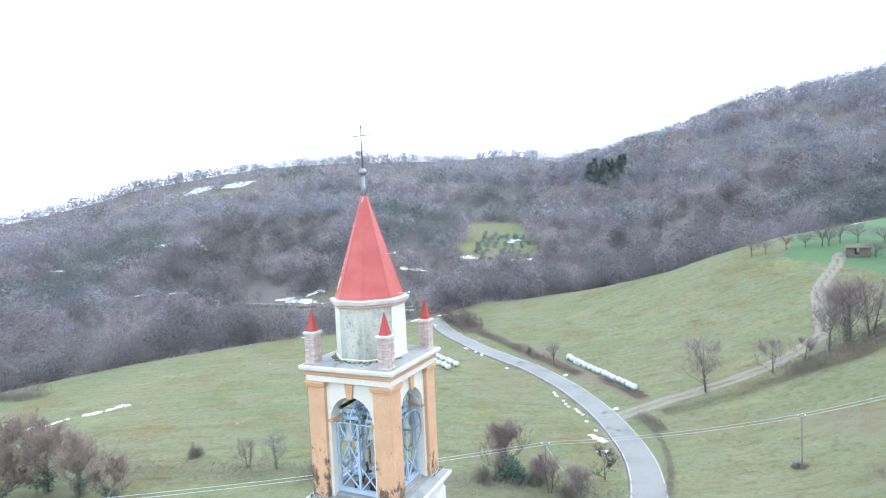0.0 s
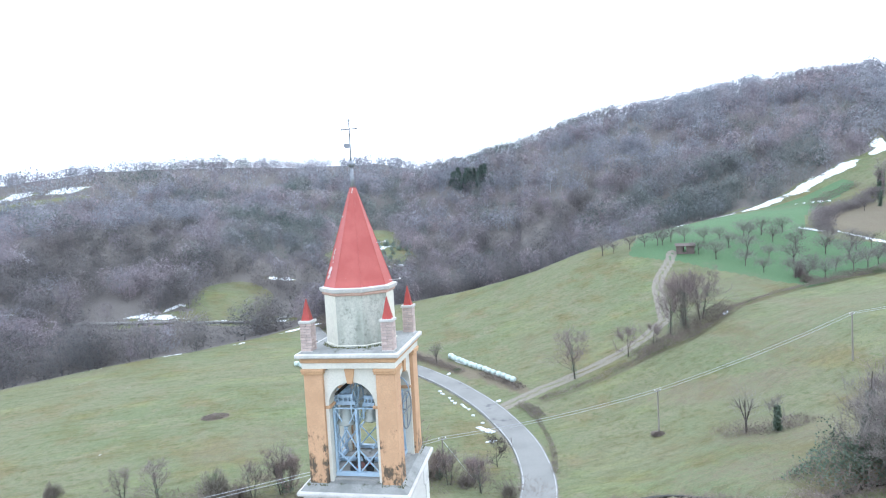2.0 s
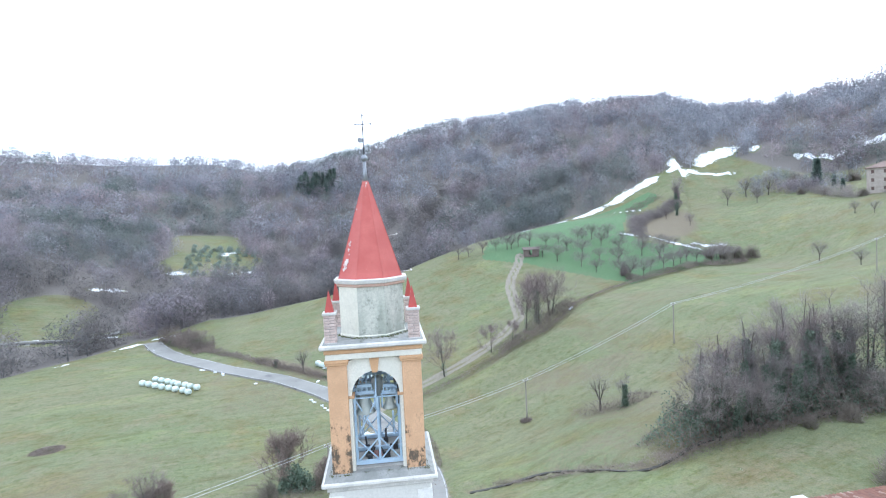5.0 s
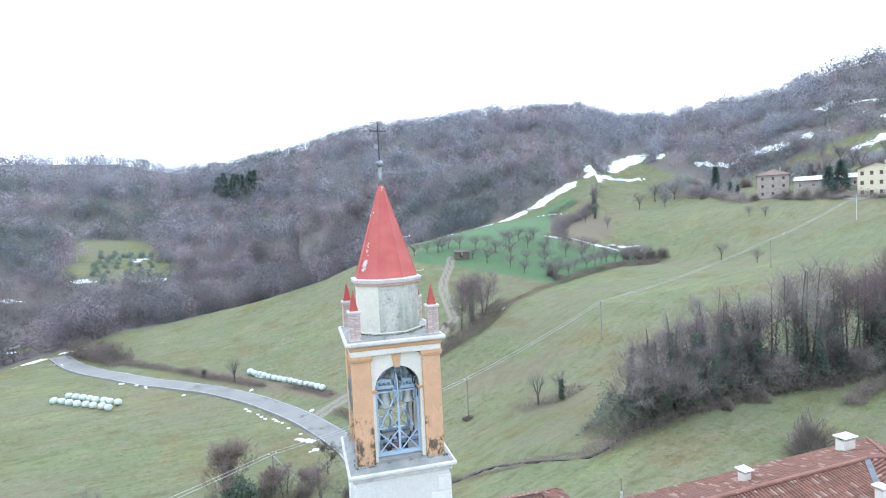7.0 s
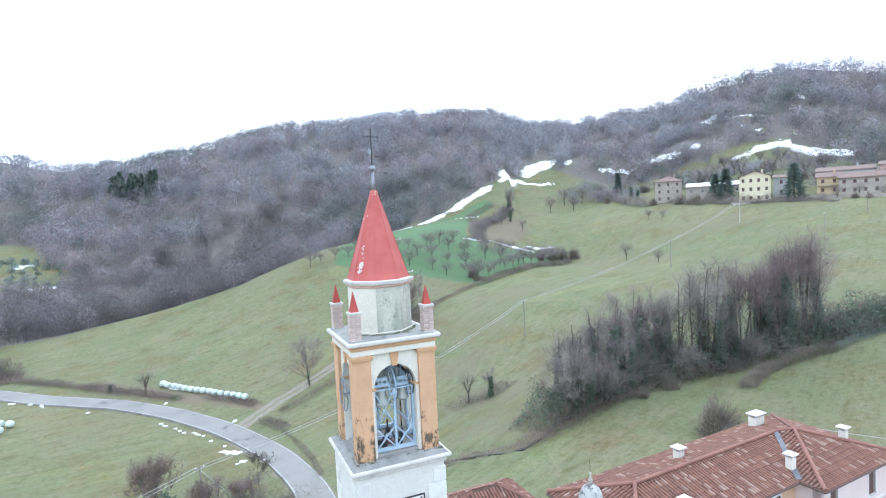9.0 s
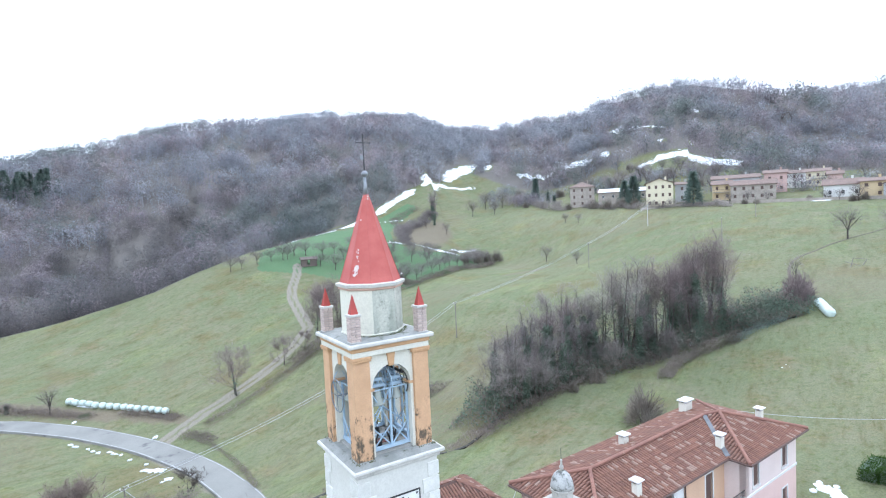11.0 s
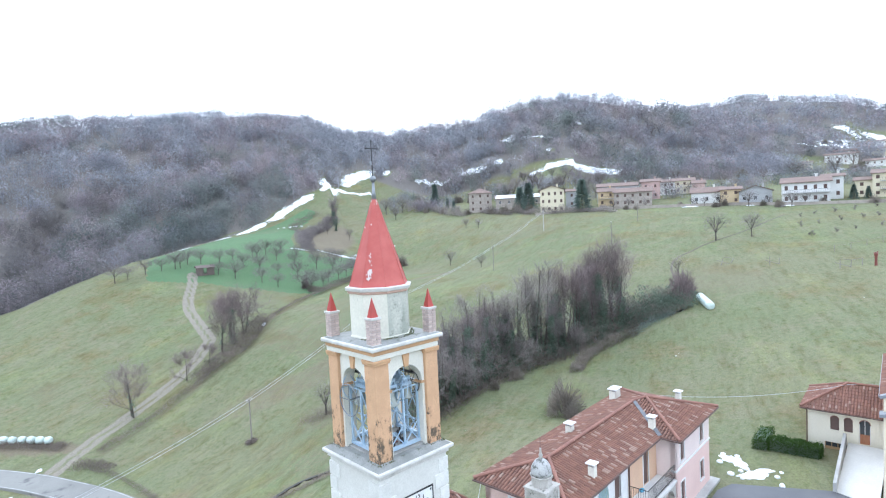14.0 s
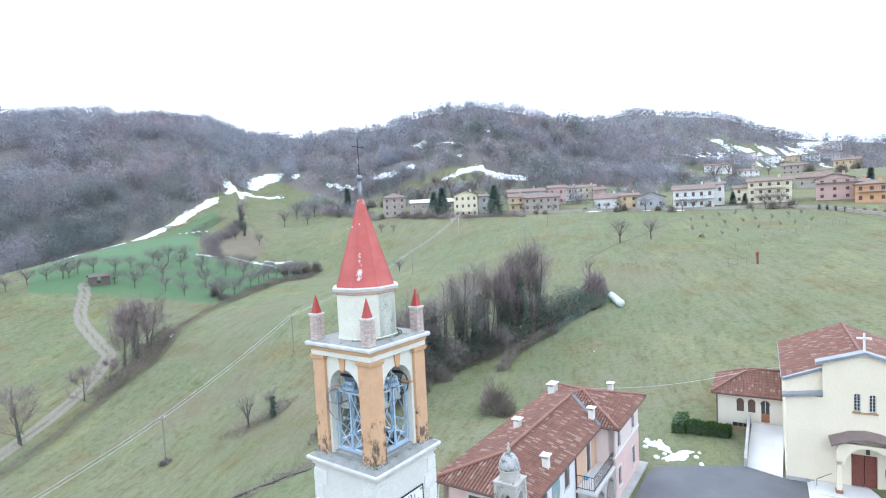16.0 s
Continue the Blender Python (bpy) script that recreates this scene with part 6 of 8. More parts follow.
def house_at(x, y, w, h, rise, wall, roof="gable_side", depth=8.0, cols=3, rows=2, label="", turn=0.0, sink=1.5, lift=0.0):
    """A plain village house whose long front looks down the slope; windows in rows."""
    rz = math.degrees(math.atan2(CAM_MID[1] - y, CAM_MID[0] - x)) + 90 + turn
    z = ground(x, y) + lift
    t = thing("village_house", pose(x, y, z, 0, 0, rz), label, "house", "village houses")
    T = 0.3
    sh = h / rows
    ww, wh = min(0.8, w / cols * 0.36), min(1.15, sh * 0.42)
    holes = []
    for r in range(rows):
        for c in range(cols):
            cx = w * (c + 0.5) / cols
            holes.append((cx - ww / 2, sink + sh * r + sh * 0.34, cx + ww / 2, sink + sh * r + sh * 0.34 + wh))
    put_wall(t, Matrix.Translation((-w / 2, 0, -sink)), w, h + sink, holes, wall, T)
    put_wall(t, Matrix.Translation((w / 2, depth, -sink)) @ Matrix.Rotation(math.pi, 4, "Z"), w, h + sink, [], wall, T)
    put_wall(t, Matrix.Translation((w / 2, T, -sink)) @ Matrix.Rotation(math.pi / 2, 4, "Z"), depth - 2 * T, h + sink, [], wall, T)
    put_wall(t, Matrix.Translation((-w / 2, depth - T, -sink)) @ Matrix.Rotation(-math.pi / 2, 4, "Z"), depth - 2 * T, h + sink, [], wall, T)
    for a, b, c, d in holes:
        put_window(t, Matrix.Translation((a - w / 2, 0, b - sink)), round(ww, 2), round(wh, 2), "shutter" if rows > 1 else "glass", False)
    o = 0.5
    if roof == "gable_side":
        planes = [[(-w / 2 - o, -o, h), (w / 2 + o, -o, h), (w / 2 + o, depth / 2, h + rise), (-w / 2 - o, depth / 2, h + rise)], [(w / 2 + o, depth + o, h), (-w / 2 - o, depth + o, h), (-w / 2 - o, depth / 2, h + rise), (w / 2 + o, depth / 2, h + rise)]]
        for sx in (-1, 1):
            bm = bmesh.new()
            prism(bm, [(0.3, h), (depth - 0.3, h), (depth / 2, h + rise - 0.15)], sx * w / 2 - 0.28, sx * w / 2 - 0.02 if sx > 0 else sx * w / 2 - 0.02, "yz")
            part("gable", fixed(bm), wall, t)
    elif roof == "gable_front":
        planes = [[(-w / 2 - o, depth + o, h), (-w / 2 - o, -o, h), (0, -o, h + rise), (0, depth + o, h + rise)], [(w / 2 + o, -o, h), (w / 2 + o, depth + o, h), (0, depth + o, h + rise), (0, -o, h + rise)]]
        bm = bmesh.new()
        prism(bm, [(-w / 2 + 0.02, h), (w / 2 - 0.02, h), (0, h + rise - 0.1)], 0.004, 0.3)
        part("gable", fixed(bm), wall, t)
    else:
        k = min(w, depth) / 2
        ra, rb = (-w / 2 + k, depth / 2, h + rise), (w / 2 - k, depth / 2, h + rise)
        planes = [[(-w / 2 - o, -o, h), (w / 2 + o, -o, h), rb, ra], [(w / 2 + o, depth + o, h), (-w / 2 - o, depth + o, h), ra, rb], [(-w / 2 - o, depth + o, h), (-w / 2 - o, -o, h), ra], [(w / 2 + o, -o, h), (w / 2 + o, depth + o, h), rb]]
    bm = bmesh.new()
    for p in planes:
        slab(bm, [(a, b, c + 0.08) for a, b, c in p], 0.16)
    part("roof", fixed(bm), "tile_far", t, "brownish tile roof")
    part("chimney", boxes((w * 0.2, depth * 0.45, h + rise * 0.5, w * 0.2 + 0.6, depth * 0.45 + 0.6, h + rise + 0.7), (w * 0.2 - 0.1, depth * 0.45 - 0.1, h + rise + 0.7, w * 0.2 + 0.7, depth * 0.45 + 0.7, h + rise + 0.82)), wall, t)
    return t


def balcony_on(t, w, z, depth=1.1):
    part("balcony", boxes((-w / 2, -depth, z, w / 2, 0, z + 0.15)), "concrete", t, "grey concrete balcony")
    bm = bmesh.new()
    rod(bm, (-w / 2, -depth + 0.05, z + 1.0), (w / 2, -depth + 0.05, z + 1.0), 0.04, sides=4)
    for k in range(int(w / 0.5) + 1):
        x = -w / 2 + k * 0.5
        rod(bm, (x, -depth + 0.05, z + 0.1), (x, -depth + 0.05, z + 1.0), 0.025, sides=4)
    part("railing", bm, "dark_iron", t)


M["tile_far"] = surface("tile_far", (0.235, 0.165, 0.135), (0.18, 0.13, 0.11), 0.9, 0.5, 5, 0.4, stain=((0.34, 0.27, 0.23), 1.5, 0.58, 0.72))
M["stone_wall"] = surface("stone_wall", (0.42, 0.37, 0.32), (0.32, 0.28, 0.24), 0.95, 0.8, 4, 0.6)
M["far_yellow"] = surface("far_yellow", (0.70, 0.63, 0.46), (0.64, 0.58, 0.42), 0.92, 0.4, 5, 0.2)
M["far_white"] = surface("far_white", (0.72, 0.71, 0.68), (0.64, 0.63, 0.60), 0.92, 0.4, 5, 0.2)
M["far_grey"] = surface("far_grey", (0.46, 0.46, 0.46), (0.38, 0.38, 0.38), 0.92, 0.4, 5, 0.2)
M["far_pink"] = surface("far_pink", (0.56, 0.40, 0.36), (0.50, 0.35, 0.31), 0.92, 0.4, 5, 0.2)
M["far_orange"] = surface("far_orange", (0.62, 0.36, 0.20), (0.55, 0.32, 0.18), 0.92, 0.4, 5, 0.2)
M["far_ochre"] = surface("far_ochre", (0.62, 0.49, 0.30), (0.55, 0.43, 0.27), 0.92, 0.4, 5, 0.2)

house_at(206.6, 81.6, 9.8, 8.2, 2.2, "stone_wall", "hip", 9, 3, 3, "tall old stone house with small windows")
yellow = house_at(184.8, 46.4, 8.8, 8.3, 1.7, "far_yellow", "gable_front", 12, 4, 3, "pale yellow three-storey house with a front gable")
shed = house_at(206, 64.7, 19, 3.2, 1.6, "stone_wall", "gable_side", 7, 5, 1, "long low barn with snow on its roof", lift=0.2, sink=3.0)
bm = bmesh.new()
slab(bm, [(-9.6, -0.4, 3.42), (9.6, -0.4, 3.42), (8.8, 2.9, 4.82), (-9.2, 2.9, 4.82)], 0.13)
ob = part("snow_cover", fixed(bm), "snow", shed, "white snow lying on the barn roof")
house_at(193.5, 40.6, 4.5, 6.2, 1.0, "far_grey", "gable_side", 8, 1, 2, "grey-blue rendered village house")
t = house_at(194.5, 28.0, 6.0, 5.4, 1.5, "far_ochre", "gable_side", 8, 2, 2, "ochre village house with a wooden balcony")
balcony_on(t, 5.6, 2.7)
house_at(191.5, 18.5, 13.1, 5.0, 1.7, "stone_wall", "gable_side", 8, 5, 2, "row of old stone houses with tile roofs")
house_at(206.0, 25.0, 15.0, 6.6, 1.4, "far_grey", "gable_side", 8, 5, 2, "grey village house behind the stone row")
house_at(214.0, 13.0, 7.1, 7.0, 1.3, "far_pink", "gable_side", 8, 2, 2, "reddish village house under a tile roof")
house_at(228.5, 7.5, 7.2, 5.4, 1.3, "far_white", "gable_side", 9, 3, 2, "white half of a two-colour village house")
t = house_at(229.3, 0.2, 7.6, 5.4, 1.3, "far_yellow", "gable_side", 9, 3, 2, "pale yellow half of a two-colour village house")
balcony_on(t, 5.0, 2.7)
house_at(222.5, -4.7, 4.4, 4.4, 1.4, "far_pink", "gable_side", 7, 1, 1, "low brick lean-to with a red roof")
t = house_at(177.4, -4.9, 9.2, 4.0, 1.8, "far_white", "gable_side", 8, 3, 1, "low house with an open porch and red roof")
house_at(174.3, -11.4, 5.8, 4.6, 1.0, "far_ochre", "gable_side", 8, 2, 2, "small peach-coloured village house")
house_at(169.0, -17.5, 8.7, 3.9, 1.7, "far_grey", "gable_front", 9, 3, 1, "grey-white gabled village house")
t = house_at(160.2, -28.5, 11.3, 5.9, 1.6, "far_white", "gable_side", 9, 5, 2, "white apartment house with long balconies")
balcony_on(t, 11.0, 2.9)
house_at(165.5, -36.0, 5.0, 6.4, 0.9, "far_white", "gable_side", 8, 2, 2, "white village house with a flat-pitched roof")
house_at(165.5, -44.3, 6.1, 4.6, 1.0, "far_yellow", "gable_side", 8, 2, 2, "cream village house beside the lane")
t = house_at(162.4, -50.2, 11.4, 6.5, 1.2, "far_yellow", "gable_side", 9, 5, 3, "yellow apartment house with balconies")
balcony_on(t, 8.0, 2.1)
balcony_on(t, 8.0, 4.3)
t = house_at(159.5, -66.2, 9.0, 6.2, 1.4, "far_pink", "gable_front", 10, 3, 3, "pink gabled house with green shutters")
balcony_on(t, 11.0, 5.0)
house_at(158.3, -71.8, 4.2, 4.8, 0.9, "far_orange", "gable_side", 8, 1, 2, "orange side wing of a village house")
t = house_at(147.7, -69.9, 7.2, 5.0, 1.2, "far_orange", "hip", 9, 3, 2, "bright orange house with a hipped roof")
balcony_on(t, 6.0, 3.0)
house_at(206.0, -79.0, 10.3, 4.0, 1.8, "stone_wall", "gable_side", 8, 3, 1, "brown barn with a red roof")
for x, y, w, h, c in ((390, -93, 17, 6, "far_white"), (366, -69, 8, 5, "far_yellow"), (500, -135, 11, 5, "far_pink"), (520, -166, 18, 5, "far_white"), (548, -192, 19, 4.5, "far_ochre"), (552, -213, 14, 6, "far_white"), (553, -230, 13, 5.5, "far_grey"), (440, -150, 12, 5.5, "far_white"), (470, -190, 12, 5.5, "far_ochre"), (402, -98, 12, 5.5, "far_grey"), (416, -120, 10, 5, "far_yellow"), (512, -150, 12, 5, "far_white"), (532, -178, 12, 5, "stone_wall"), (470, -160, 12, 5.5, "far_yellow"), (350, -100, 12, 5, "far_white"), (335, -120, 13, 5.5, "stone_wall"), (320, -140, 12, 6, "far_ochre"), (590, -246, 16, 6, "far_white"), (430, -170, 12, 5, "far_pink")):
    house_at(x, y, w, h, 1.4, c, "gable_side", 9, 4, 2, "distant village house among the snowy terraces")
# ---------------------------------------------------------------- woods on the hills
def crowns(px, py, h, w, twig_count, fine, rng):
    """Many bare rounded crowns as one set of triangles: for each a stem and a lumpy mass of twigs."""
    k = len(px)
    pz = height(px, py) - 0.5
    n = twig_count
    d = rng.normal(size=(k, n, 3))
    d /= np.linalg.norm(d, axis=-1, keepdims=True)
    lump = 1 + 0.16 * np.sin(3 * np.arctan2(d[..., 1], d[..., 0]) + 4 * d[..., 2] + rng.uniform(0, 6, (k, 1)))
    rad = (rng.uniform(0.30, 1.0, (k, n)) ** 0.35 * lump)[..., None]
    p = np.stack([px, py, pz + 0.5 * h], -1)[:, None, :] + d * rad * np.stack([w * 0.5, w * 0.5, h * 0.48], -1)[:, None, :]
    # twigs fan over the crown's surface, and stand out from it a little
    way = np.cross(d, rng.normal(size=(k, n, 3)))
    way /= np.linalg.norm(way, axis=-1, keepdims=True) + 1e-9
    way = way + d * rng.uniform(0.0, 0.45, (k, n, 1))
    way[..., 2] += 0.25
    way /= np.linalg.norm(way, axis=-1, keepdims=True)
    length = h[:, None, None] * rng.uniform(0.06, 0.14, (k, n, 1))
    side = np.cross(way, d + rng.normal(size=(k, n, 3)) * 0.25)
    side /= np.linalg.norm(side, axis=-1, keepdims=True) + 1e-9
    wid = fine * h[:, None, None] * rng.uniform(0.5, 1.5, (k, n, 1))
    tw = np.stack([p - side * wid - way * length * 0.5, p + side * wid - way * length * 0.5, p + way * length * 0.6], -2).reshape(-1, 3)
    r = 0.016 * h[:, None]
    turn = rng.uniform(0, 6.3, (k, 1)) + np.array([[0, math.pi / 2]])
    foot = np.stack([px, py, pz], -1)[:, None, :]
    off = np.stack([r * np.cos(turn), r * np.sin(turn), 0 * turn], -1)
    stem = np.stack([foot - off, foot + off, foot + np.array([0, 0, 1]) * 0.7 * h[:, None, None] + 0 * off], -2)
    tone = rng.uniform(0, 1, k)
    out = d + np.array([0, 0, 0.35]) + rng.normal(size=(k, n, 3)) * 0.22
    tris, normals = rounded(np.concatenate([stem.reshape(-1, 3, 3), tw.reshape(-1, 3, 3)]), np.concatenate([np.tile([0.0, -0.7, 0.7], (2 * k, 1)), out.reshape(-1, 3)]))
    return tris, normals, np.concatenate([tone.repeat(2), tone.repeat(n)])


def scatter(rng, count, near, far, left=-58, right=128):
    """Places spread over a sector of the land round the tower."""
    a = np.radians(rng.uniform(left, right, count))
    r = np.sqrt(rng.uniform(near**2, far**2, count))
    return r * np.sin(a) - 8, r * np.cos(a) + 5


def build_woods():
    rng = np.random.RandomState(4)
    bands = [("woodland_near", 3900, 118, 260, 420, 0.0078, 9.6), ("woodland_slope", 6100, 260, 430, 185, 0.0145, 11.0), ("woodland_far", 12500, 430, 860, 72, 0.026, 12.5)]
    kinds = (("bare", "woods", -1, 0.46, "leafless winter woodland on the hillsides, haze-tinted beyond the near band"), ("rust", "woods_rust", 0.46, 0.60, "russet leafless winter woodland"),
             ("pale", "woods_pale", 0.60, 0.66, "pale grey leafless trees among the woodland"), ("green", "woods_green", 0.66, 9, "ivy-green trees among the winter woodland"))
    for name, count, near, far, twig, fine, tall in bands:
        x, y = scatter(rng, count, near, far)
        litter, lush, snow, dry, gravel = cover(x, y)
        ok = (litter > 0.42) & (snow < 0.3)
        d, _ = to_line(x, y, ROAD)
        ok &= d > 5
        d, _ = to_line(x, y, VALLEY)
        ok &= d > 7.5
        x, y = x[ok], y[ok]
        h = tall * rng.uniform(0.55, 1.2, len(x)) * (0.75 + 0.5 * fbm(x, y, 40.0))
        w = h * rng.uniform(0.8, 1.15, len(x))
        kind = fbm(x + 900, y + 100, 55.0) + rng.normal(0, 0.09, len(x))
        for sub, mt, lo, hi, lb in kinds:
            # only the farther bands keep the bark colour with haze mixed in
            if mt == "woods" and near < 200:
                mt = "woods_unhazed"
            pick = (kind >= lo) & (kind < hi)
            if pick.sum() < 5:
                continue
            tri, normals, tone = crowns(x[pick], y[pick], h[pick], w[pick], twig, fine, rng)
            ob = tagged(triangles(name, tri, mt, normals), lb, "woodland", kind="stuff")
            layer = ob.data.attributes.new("tone", "FLOAT", "FACE")
            if len(layer.data) == len(tone):
                layer.data.foreach_set("value", tone.astype(np.float32))


def build_scrub():
    """Bare trees and bushes on the terraces close behind the village."""
    rng = np.random.RandomState(12)
    x, y = rng.uniform(207, 300, 1500), rng.uniform(-70, 135, 1500)
    litter, lush, snow, dry, gravel = cover(x, y)
    ok = (fbm(x + 40, y + 300, 24.0) > 0.50) & (snow < 0.2) & (x + 0.28 * np.abs(y - 60) > 222) & (litter < 0.5)
    x, y = x[ok], y[ok]
    h = rng.uniform(2.5, 7.0, len(x))
    kind = fbm(x + 10, y + 70, 30.0) + rng.normal(0, 0.1, len(x))
    for mt, lo, hi, lb in (("woods_rust", -1, 0.46, "russet bare scrub on the terraces behind the village"), ("woods", 0.46, 0.6, "grey bare scrub on the terraces behind the village"), ("woods_green", 0.6, 9, "dark evergreen scrub on the terraces behind the village")):
        pick = (kind >= lo) & (kind < hi)
        tri, normals, tone = crowns(x[pick], y[pick], h[pick], h[pick] * rng.uniform(0.8, 1.3, pick.sum()), 150, 0.017, rng)
        ob = tagged(triangles("terrace_scrub", tri, mt, normals), lb, "scrub", kind="stuff")
        layer = ob.data.attributes.new("tone", "FLOAT", "FACE")
        if len(layer.data) == len(tone):
            layer.data.foreach_set("value", tone.astype(np.float32))


VALLEY = [(-58, 164), (-41, 161), (-28, 163), (-14, 166)]
build_woods()
build_scrub()


# ---------------------------------------------------------------- single bare trees
def tubes(segs, sides=4):
    """Verts and faces of many tapered bars: rows of start, end, start radius, end radius."""
    if not segs:
        return [], []
    a = np.array([r[0] for r in segs], float)
    b = np.array([r[1] for r in segs], float)
    ra, rb = np.array([r[2] for r in segs])[:, None], np.array([r[3] for r in segs])[:, None]
    d = b - a
    d /= np.linalg.norm(d, axis=1, keepdims=True) + 1e-9
    ref = np.where(np.abs(d[:, 2:3]) > 0.9, [[1.0, 0, 0]], [[0, 0, 1.0]])
    u = np.cross(d, ref)
    u /= np.linalg.norm(u, axis=1, keepdims=True)
    v = np.cross(d, u)
    ring = []
    for o, r in ((a, ra), (b, rb)):
        for k in range(sides):
            t = 2 * math.pi * k / sides
            ring.append(o + (u * math.cos(t) + v * math.sin(t)) * r)
    verts = np.stack(ring, 1).reshape(-1, 3)
    base = np.arange(len(segs))[:, None, None] * 2 * sides
    k = np.arange(sides)
    quad = np.stack([k, (k + 1) % sides, (k + 1) % sides + sides, k + sides], -1)
    return verts.tolist(), (base + quad[None]).reshape(-1, 4).tolist()


def bare_tree(seed, h, spread, forks=3, twist=0.35, ivy=0.0, multi=1, twig_mat="twig_grey", droop=0.0, dense=1.0, label="", name="tree", clear=0.22, thick=1.0):
    """A leafless tree at the origin: tapered trunk with limbs, branches and a crown of twigs. Returns the thing."""
    rng = random.Random(seed)
    t = thing(name, Matrix(), label, "tree")
    segs, tips = [], []

    def jolt(k):
        return Vector((rng.uniform(-1, 1), rng.uniform(-1, 1), rng.uniform(-0.6, 0.8))) * k

    def limb(p, d, length, r, level):
        n = 4 if level == 1 else 3
        for k in range(n):
            d = (d + jolt(twist * 0.55) + Vector((0, 0, 0.10 - droop * 0.2))).normalized()
            e = p + d * (length / n)
            r2 = r * 0.74
            segs.append((p[:], e[:], r * (0.5 + 0.5 * thick), r2 * (0.5 + 0.5 * thick)))
            tips.append((e.copy(), d.copy(), level, length))
            if level < 3 and k > 0 - (level > 1):
                for _ in range(2 if level == 1 else 1):
                    side = jolt(1.0)
                    side = (side - d * side.dot(d)).normalized()
                    limb(e, (d * 0.75 + side * 0.75 + Vector((0, 0, 0.12 - droop * 0.3))).normalized(), length * rng.uniform(0.40, 0.62), r2 * 0.62, level + 1)
            p, r = e, r2

    for s in range(multi):
        a = rng.uniform(0, 6.28) + s * 6.28 / multi
        lean = Vector((math.cos(a), math.sin(a), 0)) * (0.13 if multi > 1 else 0.04)
        p, d, r = Vector((lean.x * 2, lean.y * 2, -0.3)), (Vector((0, 0, 1)) + lean).normalized(), h * 0.019 / multi**0.35
        top = h * rng.uniform(0.86, 1.0)
        n = 9
        for k in range(n):
            f = (k + 1) / n
            d = (d + jolt(twist * 0.16) + Vector((0, 0, 0.06))).normalized()
            e = p + d * (top / n) * 0.93
            r2 = r * 0.84
            segs.append((p[:], e[:], r, r2))
            if f > clear:
                for q in range(1 if rng.random() < 1.6 - forks * 0.2 else 2):
                    b = rng.uniform(0, 6.28)
                    reach = h * (0.30 + 0.16 * spread) * (1.08 - 0.78 * (f - clear) / (1 - clear)) * rng.uniform(0.65, 1.1)
                    out = Vector((math.cos(b), math.sin(b), 0)) * (0.45 + 0.75 * spread) + Vector((0, 0, 0.75 - droop))
                    limb(p.lerp(e, rng.random()), out.normalized(), reach, r2 * 0.42, 1 if f < 0.8 else 2)
            p, r = e, r2
        tips.append((p.copy(), d.copy(), 2, h * 0.2))
    big = [s for s in segs if s[2] > 0.05]
    fine = [s for s in segs if s[2] <= 0.05]
    v, f = tubes(big, 5)
    v2, f2 = tubes(fine, 3)
    f = f + [tuple(i + len(v) for i in q) for q in f2]
    tr = mesh_of("trunk", v + v2, f, "bark", True)
    tr.parent = t
    tagged(tr, "dark bare trunk and limbs")
    nrng = np.random.RandomState(seed)
    n = max(1, int(dense + 0.3))
    tp = np.array([q[0][:] for q in tips]).repeat(n, 0)
    td = np.array([q[1][:] for q in tips]).repeat(n, 0)
    m = len(tp)
    w = td * 0.7 + nrng.normal(size=(m, 3)) * 0.5
    w[:, 2] += 0.18 - droop
    w /= np.linalg.norm(w, axis=1, keepdims=True)
    L = h * nrng.uniform(0.05, 0.12, (m, 1))
    sd = np.cross(w, nrng.normal(size=(m, 3)))
    sd /= np.linalg.norm(sd, axis=1, keepdims=True) + 1e-9
    b = thick * (0.007 + 0.0006 * h * nrng.uniform(0.6, 1.4, (m, 1)))
    o = tp - td * nrng.uniform(0, 0.06, (m, 1)) * h
    rows = [np.stack([o - sd * b, o + sd * b, o + w * L], 1)]
    for _ in range(2):
        q = o + w * L * nrng.uniform(0.25, 0.7, (m, 1))
        w2 = w + nrng.normal(size=(m, 3)) * 0.55
        rows.append(np.stack([q - sd * b * 0.7, q + sd * b * 0.7, q + w2 * L * 0.55], 1))
    c = triangles("crown", np.concatenate(rows), twig_mat)
    c.parent = t
    tagged(c, "fine leafless twigs")
    if ivy > 0:
        k = int(1500 * ivy)
        pick = np.array([x for x in segs if x[2] > 0.35 * h * 0.019 / multi**0.35], dtype=object)
        which = nrng.randint(0, len(pick), k)
        f = nrng.rand(k, 1)
        o = np.array([pick[x][0] for x in which]) * (1 - f) + np.array([pick[x][1] for x in which]) * f
        o = o + nrng.normal(size=(k, 3)) * [0.028 * h, 0.028 * h, 0.02 * h] * (1.2 - o[:, 2:3] / h)
        o = o[o[:, 2] < 0.75 * h]
        k = len(o)
        u, v2 = nrng.normal(size=(k, 3)), nrng.normal(size=(k, 3))
        u /= np.linalg.norm(u, axis=1, keepdims=True)
        v2 /= np.linalg.norm(v2, axis=1, keepdims=True)
        z = nrng.uniform(0.14, 0.34, (k, 1))
        i = triangles("ivy", np.stack([o, o + u * z, o + v2 * z], 1), "ivy")
        i.parent = t
        tagged(i, "dark green ivy climbing the trunk")
    return t


